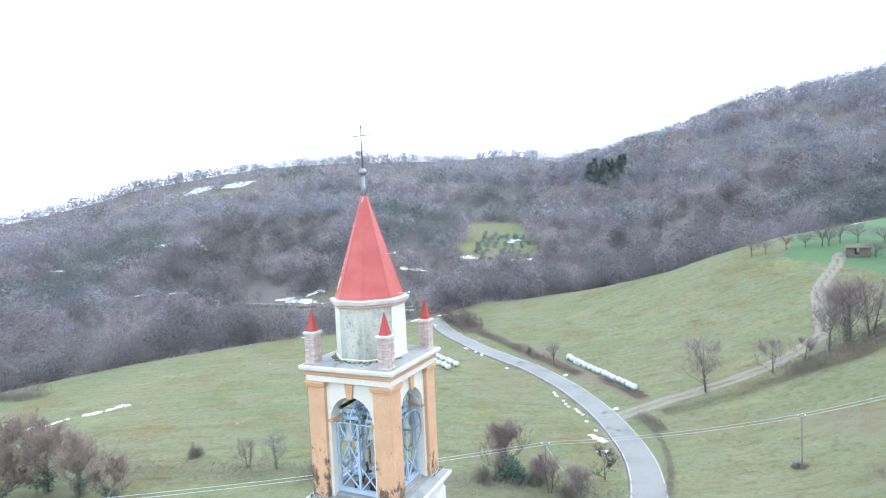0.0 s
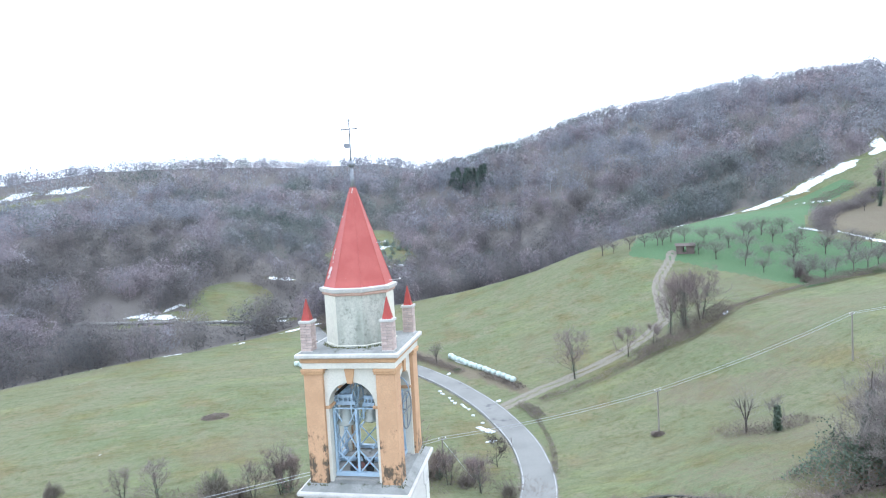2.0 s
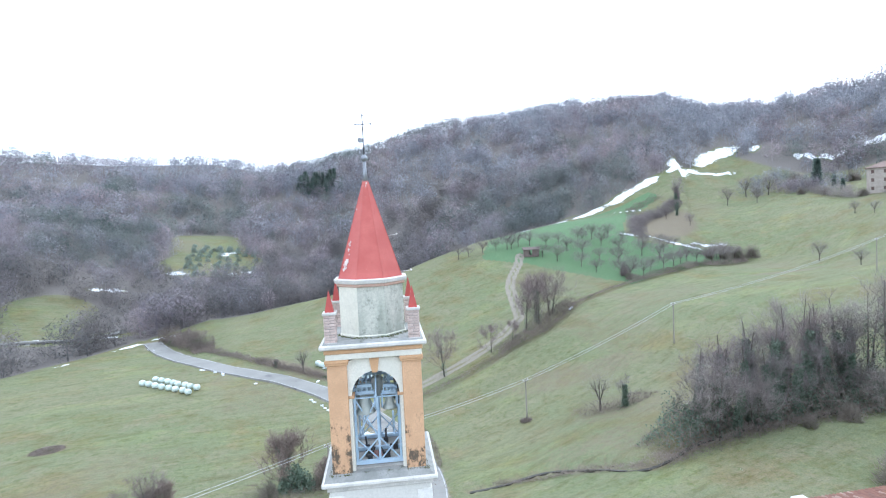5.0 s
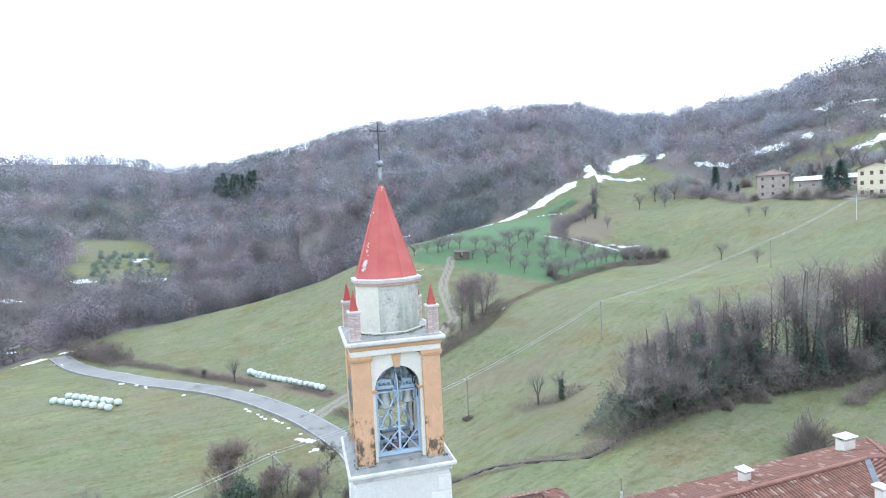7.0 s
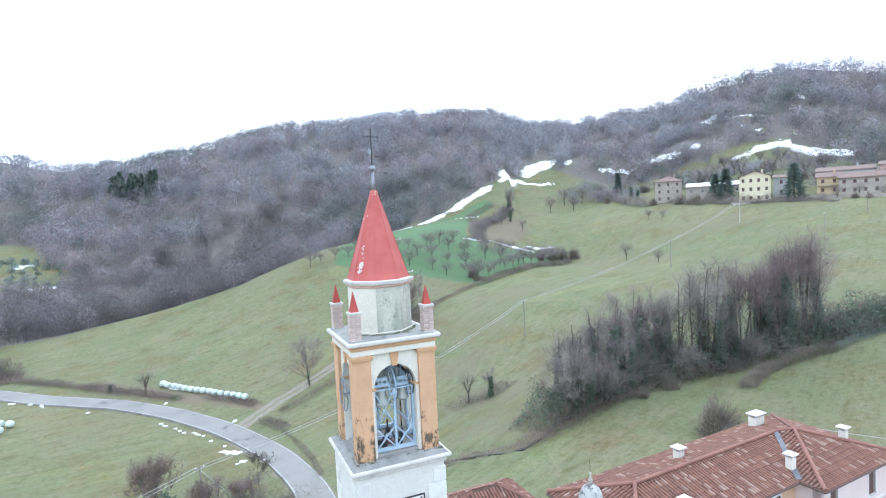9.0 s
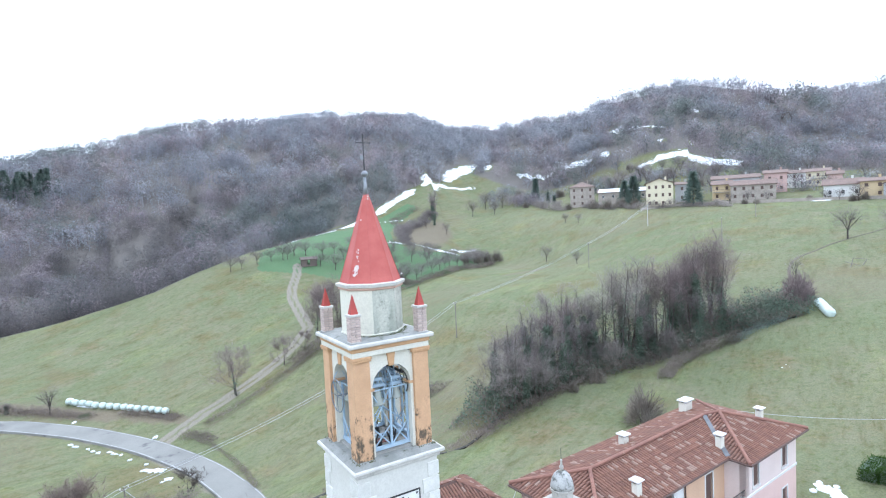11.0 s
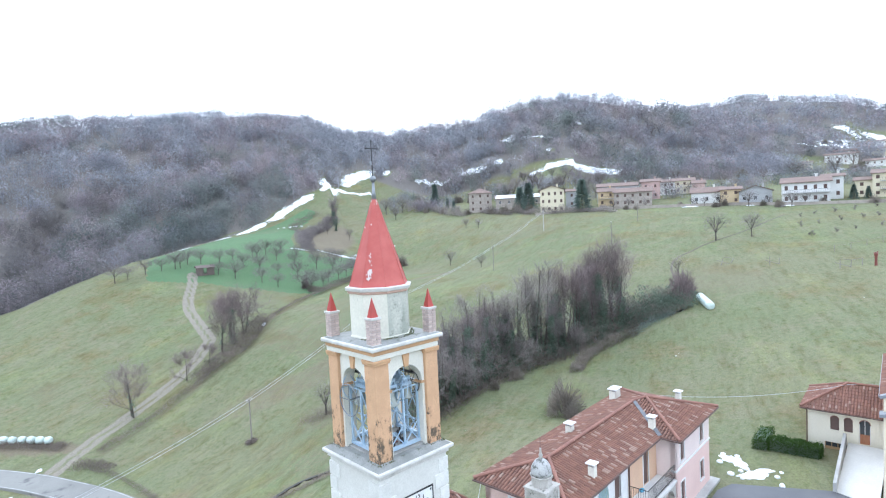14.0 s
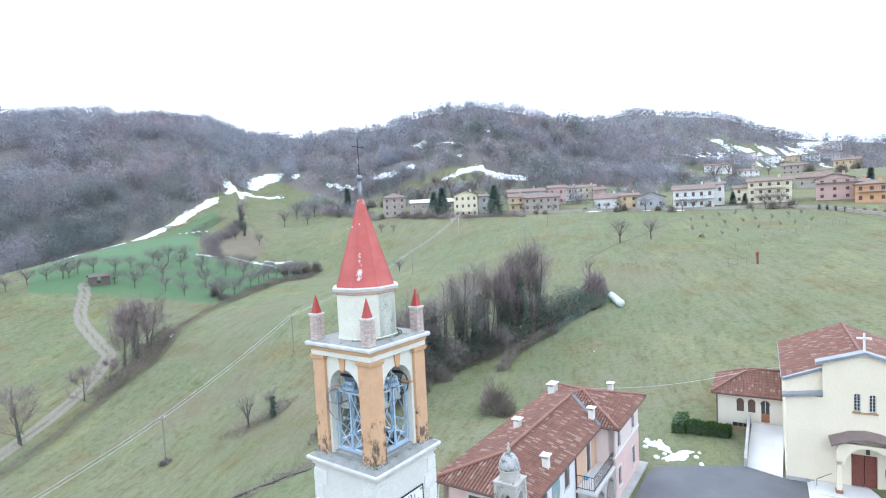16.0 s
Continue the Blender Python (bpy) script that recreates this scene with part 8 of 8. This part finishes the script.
# vine and pollard rows on the upper slope
vine = bare_tree(90, 1.7, 0.9, 3, 0.5, 0, 1, "twig_grey", 0.1, 0.6, "low pruned vine on the upper slope", "vine")
stand(vine, 112, -20)
tagged(vine, group="vines on the slope")
for ax, ay, bx, by, n in ((112, -20, 122, -46, 7), (122, -20, 134, -48, 8), (134, -22, 144, -46, 7)):
    for k in range(n):
        again(vine, ax + (bx - ax) * k / (n - 1), ay + (by - ay) * k / (n - 1) + rng.uniform(-0.6, 0.6), rng.uniform(0, 360), rng.uniform(0.7, 1.2), "", "vines on the slope")
for k in range(9):
    again(stump, 139 - 2.2 * k, -54 - 1.0 * k, 40 * k, 0.9, "pollarded stump along the village lane", "lane pollards")

# dark conifer stand on the wooded slope
rng = random.Random(61)
for k in range(26):
    u = rng.uniform(-1, 1)
    x, y = 95 + 9 * u + rng.uniform(-4, 6), 326 - 11 * u + rng.uniform(-4, 5)
    again(cypress if k % 3 else cedar, x, y, rng.uniform(0, 360), rng.uniform(0.75, 1.0), "dark conifer standing in the bare woods", "conifers in the woods")
# olive rows on the valley clearing
olive = bush(14, 3.0, 2.2, "olive", "small grey-green olive tree on the valley terrace", 420, "olive_tree", False)
stand(olive, 14, 226)
tagged(olive, group="olive terraces")
for r in range(8):
    for k in range(8):
        x, y = 10 + 3.4 * k + 1.2 * r + rng.uniform(-0.7, 0.7), 226 + 5.2 * r - 0.8 * k + rng.uniform(-0.8, 0.8)
        if rng.random() < 0.85 and (r or k):
            again(olive, x, y, rng.uniform(0, 360), rng.uniform(0.7, 1.15), "", "olive terraces")
# bare hedge along the foot of the village and bushes on the terraces
thicket(31, [(176, 24), (181, 34), (184, 52), (190, 60), (198, 72), (205, 80)], 2.2, 2.6, 260, "twig_pale", "grey bare hedge along the foot of the village", "village_hedge")
thicket(32, [(200, 88), (212, 102), (222, 112), (232, 122), (246, 128)], 4.0, 3.4, 240, "twig_pale", "bare scrub at the edge of the village", "scrub")
thicket(33, [(122, 110), (128, 116), (136, 122), (146, 126), (156, 128), (168, 132)], 4.0, 3.0, 420, "twig_grey", "brown scrub on the hummocks above the green field", "scrub")
thicket(34, [(146, 128), (150, 136), (158, 141), (170, 141)], 4.0, 1.3, 200, "bramble", "brown scrub beside the green field", "scrub")
rng = random.Random(77)
for k in range(46):
    a, d = radians(rng.uniform(84, 122)), rng.uniform(250, 520)
    x, y = d * math.sin(a), d * math.cos(a)
    again(oak if k % 2 else shrub, x, y, rng.uniform(0, 360), rng.uniform(1.0, 1.7), "bare tree on the snowy terraces behind the village", "terrace trees")
# bare trees and bushes close behind the village
rng = random.Random(31)
for k in range(30):
    f = rng.random()
    x, y = 232 - 14 * f + rng.uniform(0, 42), 106 - 150 * f + rng.uniform(-6, 6)
    again(oak if k % 3 else shrub, x, y, rng.uniform(0, 360), rng.uniform(0.8, 1.5), "bare tree on the slope behind the village", "trees behind the village")
# trees and bushes in the gardens along the village front
rng = random.Random(52)
front = smooth_line([(178, 26), (183, 12), (176, 0), (166, -10), (158, -22), (152, -36), (146, -50)], 2.4)
for k, (x, y) in enumerate(front):
    if rng.random() < 0.75:
        again(oak if k % 2 else shrub, x + rng.uniform(-3, 5), y + rng.uniform(-1, 1), rng.uniform(0, 360), rng.uniform(0.45, 0.85), "bare garden tree along the village front", "village garden trees")
# low trellis rows across the upper slope
for ax, ay, bx, by, n in ((120, -34, 132, -52, 12), (104, -30, 116, -50, 12), (96, -20, 108, -42, 9)):
    t = thing("vine_trellis", Matrix.Translation((ax, ay, ground(ax, ay))), "low wooden vine trellis with wires across the slope", "trellis", "vine trellises")
    last = None
    for k in range(n):
        x, y = ax + (bx - ax) * k / (n - 1), ay + (by - ay) * k / (n - 1)
        p = Vector((x - ax, y - ay, ground(x, y) - ground(ax, ay)))
        part("post", rod(bmesh.new(), p - Vector((0, 0, 0.3)), p + Vector((rng.uniform(-0.1, 0.1), 0, rng.uniform(0.9, 1.3))), 0.06, 0.05, 5), "wood_pole", t)
        if last is not None:
            part("wire", rod(bmesh.new(), last + Vector((0, 0, 0.95)), p + Vector((0, 0, 0.95)), 0.02, 0.02, 4), "wood_pole", t)
        last = p
def broken_trellis(x, y, turn, posts, lean, bar=True):
    """Remains of a vine pergola: a few leaning posts and a fallen rail."""
    t = thing("broken_trellis", pose(x, y, ground(x, y), 0, 0, turn), "broken wooden vine trellis leaning in the meadow", "trellis", "broken trellises")
    tops = []
    for k in range(posts):
        a = Vector((1.5 * k, 0.1 * (k % 2), -0.3))
        b = Vector((1.5 * k + lean * (0.6 + 0.5 * k), 0.2, 1.5 - 0.25 * (k % 2)))
        part("post", rod(bmesh.new(), a, b, 0.07, 0.055, 6), "wood_pole", t)
        tops.append(b)
    if bar:
        for a, b in zip(tops, tops[1:]):
            part("rail", rod(bmesh.new(), a, b, 0.045, 0.04, 5), "wood_pole", t)
    part("fallen_rail", rod(bmesh.new(), (-0.6, 0.3, 0.9), (1.9, -0.2, 0.05), 0.05, 0.04, 5), "wood_pole", t)


broken_trellis(94.7, -2.0, -70, 2, 0.9)
broken_trellis(91.1, -9.4, -75, 2, 0.1, False)
broken_trellis(84.5, -18.0, -80, 3, 0.15)
t = thing("cut_trunk", pose(84.4, -22.6, ground(84.4, -22.6)), "short rust-brown pollarded trunk in the meadow", "stump")
part("trunk", fixed(lathe(bmesh.new(), [(0.26, -0.2), (0.2, 0.1), (0.17, 0.9), (0.2, 1.4), (0.3, 1.7), (0.22, 2.0), (0.06, 2.05)], 10)), "door_wood", t, "", True)
for k in range(5):
    part("knob", rod(bmesh.new(), (0, 0, 1.6), (0.32 * math.cos(1.3 * k), 0.32 * math.sin(1.3 * k), 2.0 + 0.06 * k), 0.07, 0.03, 6), "door_wood", t)
# ---------------------------------------------------------------- silage bales
def bale_mesh():
    bm = bmesh.new()
    prof = [(0.22, -0.58), (0.44, -0.54), (0.57, -0.42), (0.63, -0.15), (0.635, 0.12), (0.57, 0.42), (0.44, 0.54), (0.22, 0.58)]
    lathe(bm, prof, 18)
    rng = random.Random(2)
    for v in bm.verts:
        v.co *= 1 + rng.uniform(-0.02, 0.02)
    return fixed(bm)


def bale(m, ring=None):
    b = tagged(part("silage_bale", bale_mesh(), "bale_wrap", None, "", True), "round bale in pale green plastic wrap on the grass", "bale", "silage bales")
    b.matrix_world = m
    return b


one = None
rng = random.Random(23)
lines = [((21.6, 102.4), (28.5, 86.6), 15), ((-7.6, 108.8), (-1.2, 99.6), 8), ((-5.6, 110.4), (0.2, 101.2), 8)]
for (ax, ay), (bx, by), n in lines:
    for k in range(n):
        x, y = ax + (bx - ax) * k / (n - 1) + rng.uniform(-0.12, 0.12), ay + (by - ay) * k / (n - 1)
        yaw = math.degrees(math.atan2(by - ay, bx - ax)) + rng.uniform(-12, 12)
        m = Matrix.Translation((x, y, ground(x, y) + 0.52)) @ Matrix.Diagonal((0.9, 0.9, 0.9, 1)) @ Matrix.Rotation(radians(yaw), 4, "Z") @ Matrix.Rotation(math.pi / 2, 4, "Y") @ Matrix.Rotation(rng.uniform(0, 6), 4, "Z")
        if one is None:
            one = bale(m)
        else:
            copy_thing(one, m)

# wrapped silage tube by the thicket
bm = bmesh.new()
lathe(bm, [(0.3, 0), (0.55, 0.1), (0.66, 0.5), (0.64, 1.3), (0.68, 2.1), (0.62, 2.8), (0.66, 3.5), (0.64, 4.6), (0.66, 5.6), (0.5, 6.1), (0.25, 6.2)], 16)
tube = tagged(part("silage_tube", fixed(bm), "bale_wrap", None, "", True), "long pale plastic silage tube lying on the grass", "silage tube")
tube.matrix_world = Matrix.Translation((70.8, 1.3, ground(70.8, 1.3) + 0.5)) @ Matrix.Rotation(radians(12), 4, "Z") @ Matrix.Rotation(radians(84), 4, "Y")


# ---------------------------------------------------------------- poles and cables
def pole(x, y, h, mt="wood_pole", label="slim weathered telephone pole", arm=True):
    z = ground(x, y)
    p = thing("pole", Matrix.Translation((x, y, z)), label, "pole", "poles of the overhead line")
    part("mast", rod(bmesh.new(), (0, 0, -0.4), (0, 0, h), 0.12, 0.08, 8), mt, p)
    if arm:
        part("crossarm", boxes((-0.45, -0.05, h - 0.22, 0.45, 0.05, h - 0.12)), mt, p)
        for s in (-0.4, 0.4):
            part("insulator", lathe(bmesh.new(), [(0.03, h - 0.12), (0.06, h - 0.08), (0.05, h + 0.02)], 8), "trim_white", p).location.x = s
    return Vector((x, y, z + h))


def cable(a, b, sag, r=0.022, label="pale twin overhead cable"):
    a, b = Vector(a), Vector(b)
    pts = [a.lerp(b, k / 14) - Vector((0, 0, 4 * sag * (k / 14) * (1 - k / 14))) for k in range(15)]
    bm, rings = bmesh.new(), []
    side = (b - a).cross(Vector((0, 0, 1))).normalized()
    for q in pts:
        rings.append([bm.verts.new(q + (side * math.cos(6.2832 * k / 5) + Vector((0, 0, 1)) * math.sin(6.2832 * k / 5)) * r) for k in range(5)])
    for p, q in zip(rings, rings[1:]):
        for k in range(5):
            bm.faces.new((p[k], p[(k + 1) % 5], q[(k + 1) % 5], q[k]))
    bm.faces.new(rings[0][::-1])
    bm.faces.new(rings[-1])
    tagged(part("cable", fixed(bm), "wire", None), label, "cable", "overhead cables")


p0 = pole(9.6, 60.3, 4.2)
p1 = pole(37.1, 58.8, 5.6)
p2 = pole(62.8, 54.6, 6.2)
p3 = pole(112, 47.5, 6.0)
p4 = pole(154.8, 43.6, 6.4, "pole_pale", "pale concrete pole below the yellow house")
for a, b, s in ((p0, p1, 0.5), (p1, p2, 0.4), (p2, p3, 0.8), (p3, p4, 0.6), (p0, Vector((-41.5, 33.9, 2.8)), 0.7)):
    for o in (-0.35, 0.35):
        d = (b - a).normalized()
        n = Vector((-d.y, d.x, 0)) * o
        cable(a + n - Vector((0, 0, 0.05)), b + n - Vector((0, 0, 0.05)), s)
pole(-41.5, 33.9, 2.85 - ground(-41.5, 33.9))
stay = rod(bmesh.new(), (9.6, 60.3, p0.z - 0.3), (12.4, 57.2, ground(12.4, 57.2)), 0.03, sides=5)
tagged(part("stay_wire", stay, "wire", None), "steel stay wire of the pole", "stay wire")
pole(123.0, 20.0, 5.5)
pole(150, 15, 5.5)
# service cables to house and annex
hc = HM @ Vector((18.5, -2.5, 5.3))
cable((hc.x, hc.y, hc.z), (33.0, -6.0, 5.6), 0.5, 0.018, "thin pale service cable")
cable((33.0, -6.0, 5.6), (37, -30, 8), 0.4, 0.018, "thin pale service cable")
hb = HM @ Vector((0.3, -0.3, 5.1))
cable((hb.x, hb.y, hb.z), (-1.4, 15.0, 4.6), 0.6, 0.018, "thin pale service cable")


# ---------------------------------------------------------------- hut, hedge, snow, heaps
def build_hut():
    x, y = 85.2, 115.0
    h = thing("field_hut", pose(x, y, ground(x, y), 0, 0, -35), "low weathered wooden field hut under bare shrubs", "hut")
    for m, L in ((Matrix.Translation((-2, -1.2, -0.3)), 4.0), (Matrix.Translation((2, 1.2, -0.3)) @ Matrix.Rotation(math.pi, 4, "Z"), 4.0), (Matrix.Translation((2, -1.08, -0.3)) @ Matrix.Rotation(math.pi / 2, 4, "Z"), 2.16), (Matrix.Translation((-2, 1.08, -0.3)) @ Matrix.Rotation(-math.pi / 2, 4, "Z"), 2.16)):
        put_wall(h, m, L, 2.0, [(1.4, 0.5, 2.2, 1.8)] if L > 3 else [], "hut_wood", 0.1)
    bm = bmesh.new()
    slab(bm, [(-2.3, -1.5, 1.65), (2.3, -1.5, 1.65), (2.3, 0, 2.25), (-2.3, 0, 2.25)], 0.08)
    slab(bm, [(2.3, 1.5, 1.65), (-2.3, 1.5, 1.65), (-2.3, 0, 2.25), (2.3, 0, 2.25)], 0.08)
    part("roof", fixed(bm), "hut_wood", h)


M["hut_wood"] = surface("hut_wood", (0.17, 0.13, 0.11), (0.11, 0.09, 0.08), 0.92, 1.5, 14, 0.4, stretch=(5, 5, 0.6))
build_hut()


def clipped_hedge(x, y, L, w, h, turn):
    """A box hedge of small leaves, flat-topped with worn edges."""
    nrng = np.random.RandomState(int(10 * x))
    n = int(1500 * L)
    side = nrng.choice(5, n, p=[0.25, 0.25, 0.08, 0.08, 0.34])
    p = nrng.uniform(-0.5, 0.5, (n, 3)) * [L, w, h] + [0, 0, h / 2]
    for k, (ax, s) in enumerate(((1, -0.5), (1, 0.5), (0, -0.5), (0, 0.5))):
        p[side == k, ax] = s * (w if ax == 1 else L) + nrng.normal(0, 0.06, (side == k).sum())
    p[side == 4, 2] = h + nrng.normal(0, 0.06, (side == 4).sum())
    p += 0.07 * np.sin(p[:, [1, 2, 0]] * 5)
    u, v = nrng.normal(size=(n, 3)), nrng.normal(size=(n, 3))
    u /= np.linalg.norm(u, axis=1, keepdims=True)
    v /= np.linalg.norm(v, axis=1, keepdims=True)
    t = thing("hedge", pose(x, y, ground(x, y), 0, 0, turn), "clipped green box hedge beside the annex", "hedge", "hedges of the annex")
    f = triangles("foliage", np.stack([p, p + 0.11 * u, p + 0.11 * v], 1), "hedge")
    f.parent = t
    part("core", boxes((-L / 2 + 0.08, -w / 2 + 0.08, -0.2, L / 2 - 0.08, w / 2 - 0.08, h - 0.08)), "ivy", t)
    return t


clipped_hedge(30.2, -1.8, 3.4, 1.0, 0.95, -108)
clipped_hedge(31.7, 0.1, 1.0, 3.0, 0.9, -108)


def snow_patch(seed, x, y, rx, ry, turn, label="patch of old snow lying on the grass", crumbs=0):
    """A low uneven sheet of snow with a ragged outline, and crumbs round it."""
    rng = random.Random(seed)
    bm = bmesh.new()
    n, rings = 40, 5
    ph = [rng.uniform(0, 6.28) for _ in range(4)]
    f = (np.arange(rings + 1) / rings)[:, None]
    a = 2 * math.pi * np.arange(n)[None, :] / n
    e = 1 + 0.22 * np.sin(2 * a + ph[0]) + 0.16 * np.sin(3 * a + ph[1]) + 0.12 * np.sin(7 * a + ph[2]) + 0.08 * np.sin(11 * a + ph[3])
    u, v = rx * f * e * np.cos(a), ry * f * e * np.sin(a)
    c, s = math.cos(radians(turn)), math.sin(radians(turn))
    gx, gy = x + u * c - v * s, y + u * s + v * c
    gz = height(gx, gy) + np.where(f < 1, 0.16 * (1 - f**3) + 0.03 * lattice(gx * 4, gy * 4), -0.05)
    grid = [[bm.verts.new((gx[j, k], gy[j, k], gz[j, k])) for k in range(n)] for j in range(rings + 1)]
    for a, b in zip(grid, grid[1:]):
        for k in range(n):
            bm.faces.new((a[k], b[k], b[(k + 1) % n], a[(k + 1) % n]))
    bmesh.ops.remove_doubles(bm, verts=grid[0], dist=0.05)
    for _ in range(crumbs):
        a, d = rng.uniform(0, 6.28), rng.uniform(0.9, 1.6)
        u, v = rx * d * math.cos(a), ry * d * math.sin(a)
        c, s = math.cos(radians(turn)), math.sin(radians(turn))
        gx, gy = x + u * c - v * s, y + u * s + v * c
        k = rng.uniform(0.08, 0.28)
        bmesh.ops.create_icosphere(bm, subdivisions=1, radius=k, matrix=Matrix.Translation((gx, gy, ground(gx, gy) + 0.02)) @ Matrix.Diagonal((1.3, 1, 0.5, 1)))
    return tagged(part("snow_patch", fixed(bm), "snow", None, "", True), label, "snow", "snow patches", "stuff")


snow_patch(1, 27.6, 2.6, 1.15, 0.7, 30, crumbs=5)
snow_patch(2, 25.7, 1.4, 1.5, 0.6, -60, crumbs=6)
snow_patch(3, 24.3, 0.0, 0.3, 0.2, 0)
snow_patch(4, 18.6, 72.2, 1.0, 0.3, -62, "crumbled snow heap on the lane verge", 26)
snow_patch(5, 18.3, 68.4, 0.5, 0.3, 10, "crumbled snow on the lane verge", 4)
verge = smooth_line([(3, 114), (7.6, 104.6), (11.8, 96.2), (15.6, 88.4), (18.4, 80), (18.8, 74)], 1.0)
rng = random.Random(90)
for k, (x, y) in enumerate(verge):
    if rng.random() < 0.42:
        snow_patch(100 + k, x + rng.uniform(-0.7, 0.5), y, rng.uniform(0.10, 0.40), rng.uniform(0.05, 0.11), -63 + rng.uniform(-25, 25), "crumbs of ploughed snow on the lane verge", rng.randint(1, 5))
snow_patch(40, -4.6, 141, 3.0, 0.5, -78, "ploughed snow bank at the bend of the lane", 6)
snow_patch(41, -1.2, 152, 2.6, 0.5, 0, "ploughed snow bank at the bend of the lane", 3)
rng = random.Random(41)
for k in range(26):
    f = rng.random()
    x, y = -66 + 14 * f + rng.uniform(-0.8, 0.8), 78 + 11 * f + rng.uniform(-0.5, 0.5)
    snow_patch(200 + k, x, y, rng.uniform(0.15, 0.7), rng.uniform(0.08, 0.2), 40 + rng.uniform(-20, 20), "crumbs of old snow in a line on the meadow", 2)
snow_patch(42, 23.8, 81.2, 0.5, 0.2, 20)
snow_patch(43, 19.4, 95.5, 0.4, 0.2, 20)
snow_patch(44, 68.0, 82.5, 0.8, 0.35, 30, "small snow remnant beside the ditch", 3)
snow_patch(45, 66.0, 17.6, 0.9, 0.3, 10, "small snow remnant below the grove", 3)
snow_patch(46, 22.5, 100.0, 1.2, 0.15, -65, "thin snow line below the bales", 6)
for k, (x, y, r) in enumerate(((176, 0, 2.5), (166, -17, 2.2), (158, -24, 2.5), (188, 36, 1.8), (186, 28, 1.6))):
    snow_patch(60 + k, x, y, r, r * 0.35, 80, "snow bank beside the village lane", 3)


def heap(x, y, w, h):
    """A low heap of dark brush."""
    nrng = np.random.RandomState(8)
    n = 900
    a, r = nrng.uniform(0, 6.28, n), np.sqrt(nrng.uniform(0, 1, n))
    p = np.stack([w * r * np.cos(a), 0.7 * w * r * np.sin(a), h * (1 - r**2) * nrng.uniform(0.3, 1, n)], -1)
    way = nrng.normal(size=(n, 3))
    way[:, 2] *= 0.35
    s = np.cross(way, nrng.normal(size=(n, 3)))
    s /= np.linalg.norm(s, axis=1, keepdims=True)
    ob = triangles("brush_heap", np.stack([p - s * 0.03, p + s * 0.03, p + way * 0.35], 1), "bramble")
    ob.matrix_world = Matrix.Translation((x, y, ground(x, y)))
    return tagged(ob, "low heap of cut brown brush in the meadow", "brush heap", kind="stuff")


heap(-19.0, 85.2, 1.9, 0.5)
heap(36.9, 58.6, 0.8, 0.35)

# low village lane wall
bm = bmesh.new()
line = [(181, 52), (186, 38), (183, 22), (179, 4), (170, -12), (157, -26), (150, -44), (140, -54), (120, -62)]
for (ax, ay), (bx, by) in zip(line, line[1:]):
    z0, z1 = ground(ax, ay), ground(bx, by)
    d = Vector((bx - ax, by - ay, 0)).normalized()
    n = Vector((-d.y, d.x, 0)) * 0.2
    vs = [bm.verts.new((ax + s * n.x, ay + s * n.y, z0 + q)) for s in (-1, 1) for q in (-0.4, 0.9)] + [bm.verts.new((bx + s * n.x, by + s * n.y, z1 + q)) for s in (-1, 1) for q in (-0.4, 0.9)]
    for fc in ((0, 1, 5, 4), (2, 6, 7, 3), (1, 3, 7, 5), (0, 4, 6, 2), (0, 2, 3, 1), (4, 5, 7, 6)):
        bm.faces.new([vs[i] for i in fc])
tagged(part("lane_wall", fixed(bm), "stone_wall", None), "low grey stone wall along the village lane", "wall", kind="structure")

ribbon("field_ditch", [(86, 5), (94, 6.5), (101.6, 5.6), (108, 2), (113.3, -1.5), (122.6, -9), (132, -15), (140, -20)], 0, 0.4, 0.03, "soil", "thin dark ditch line across the upper meadow", "ditch")
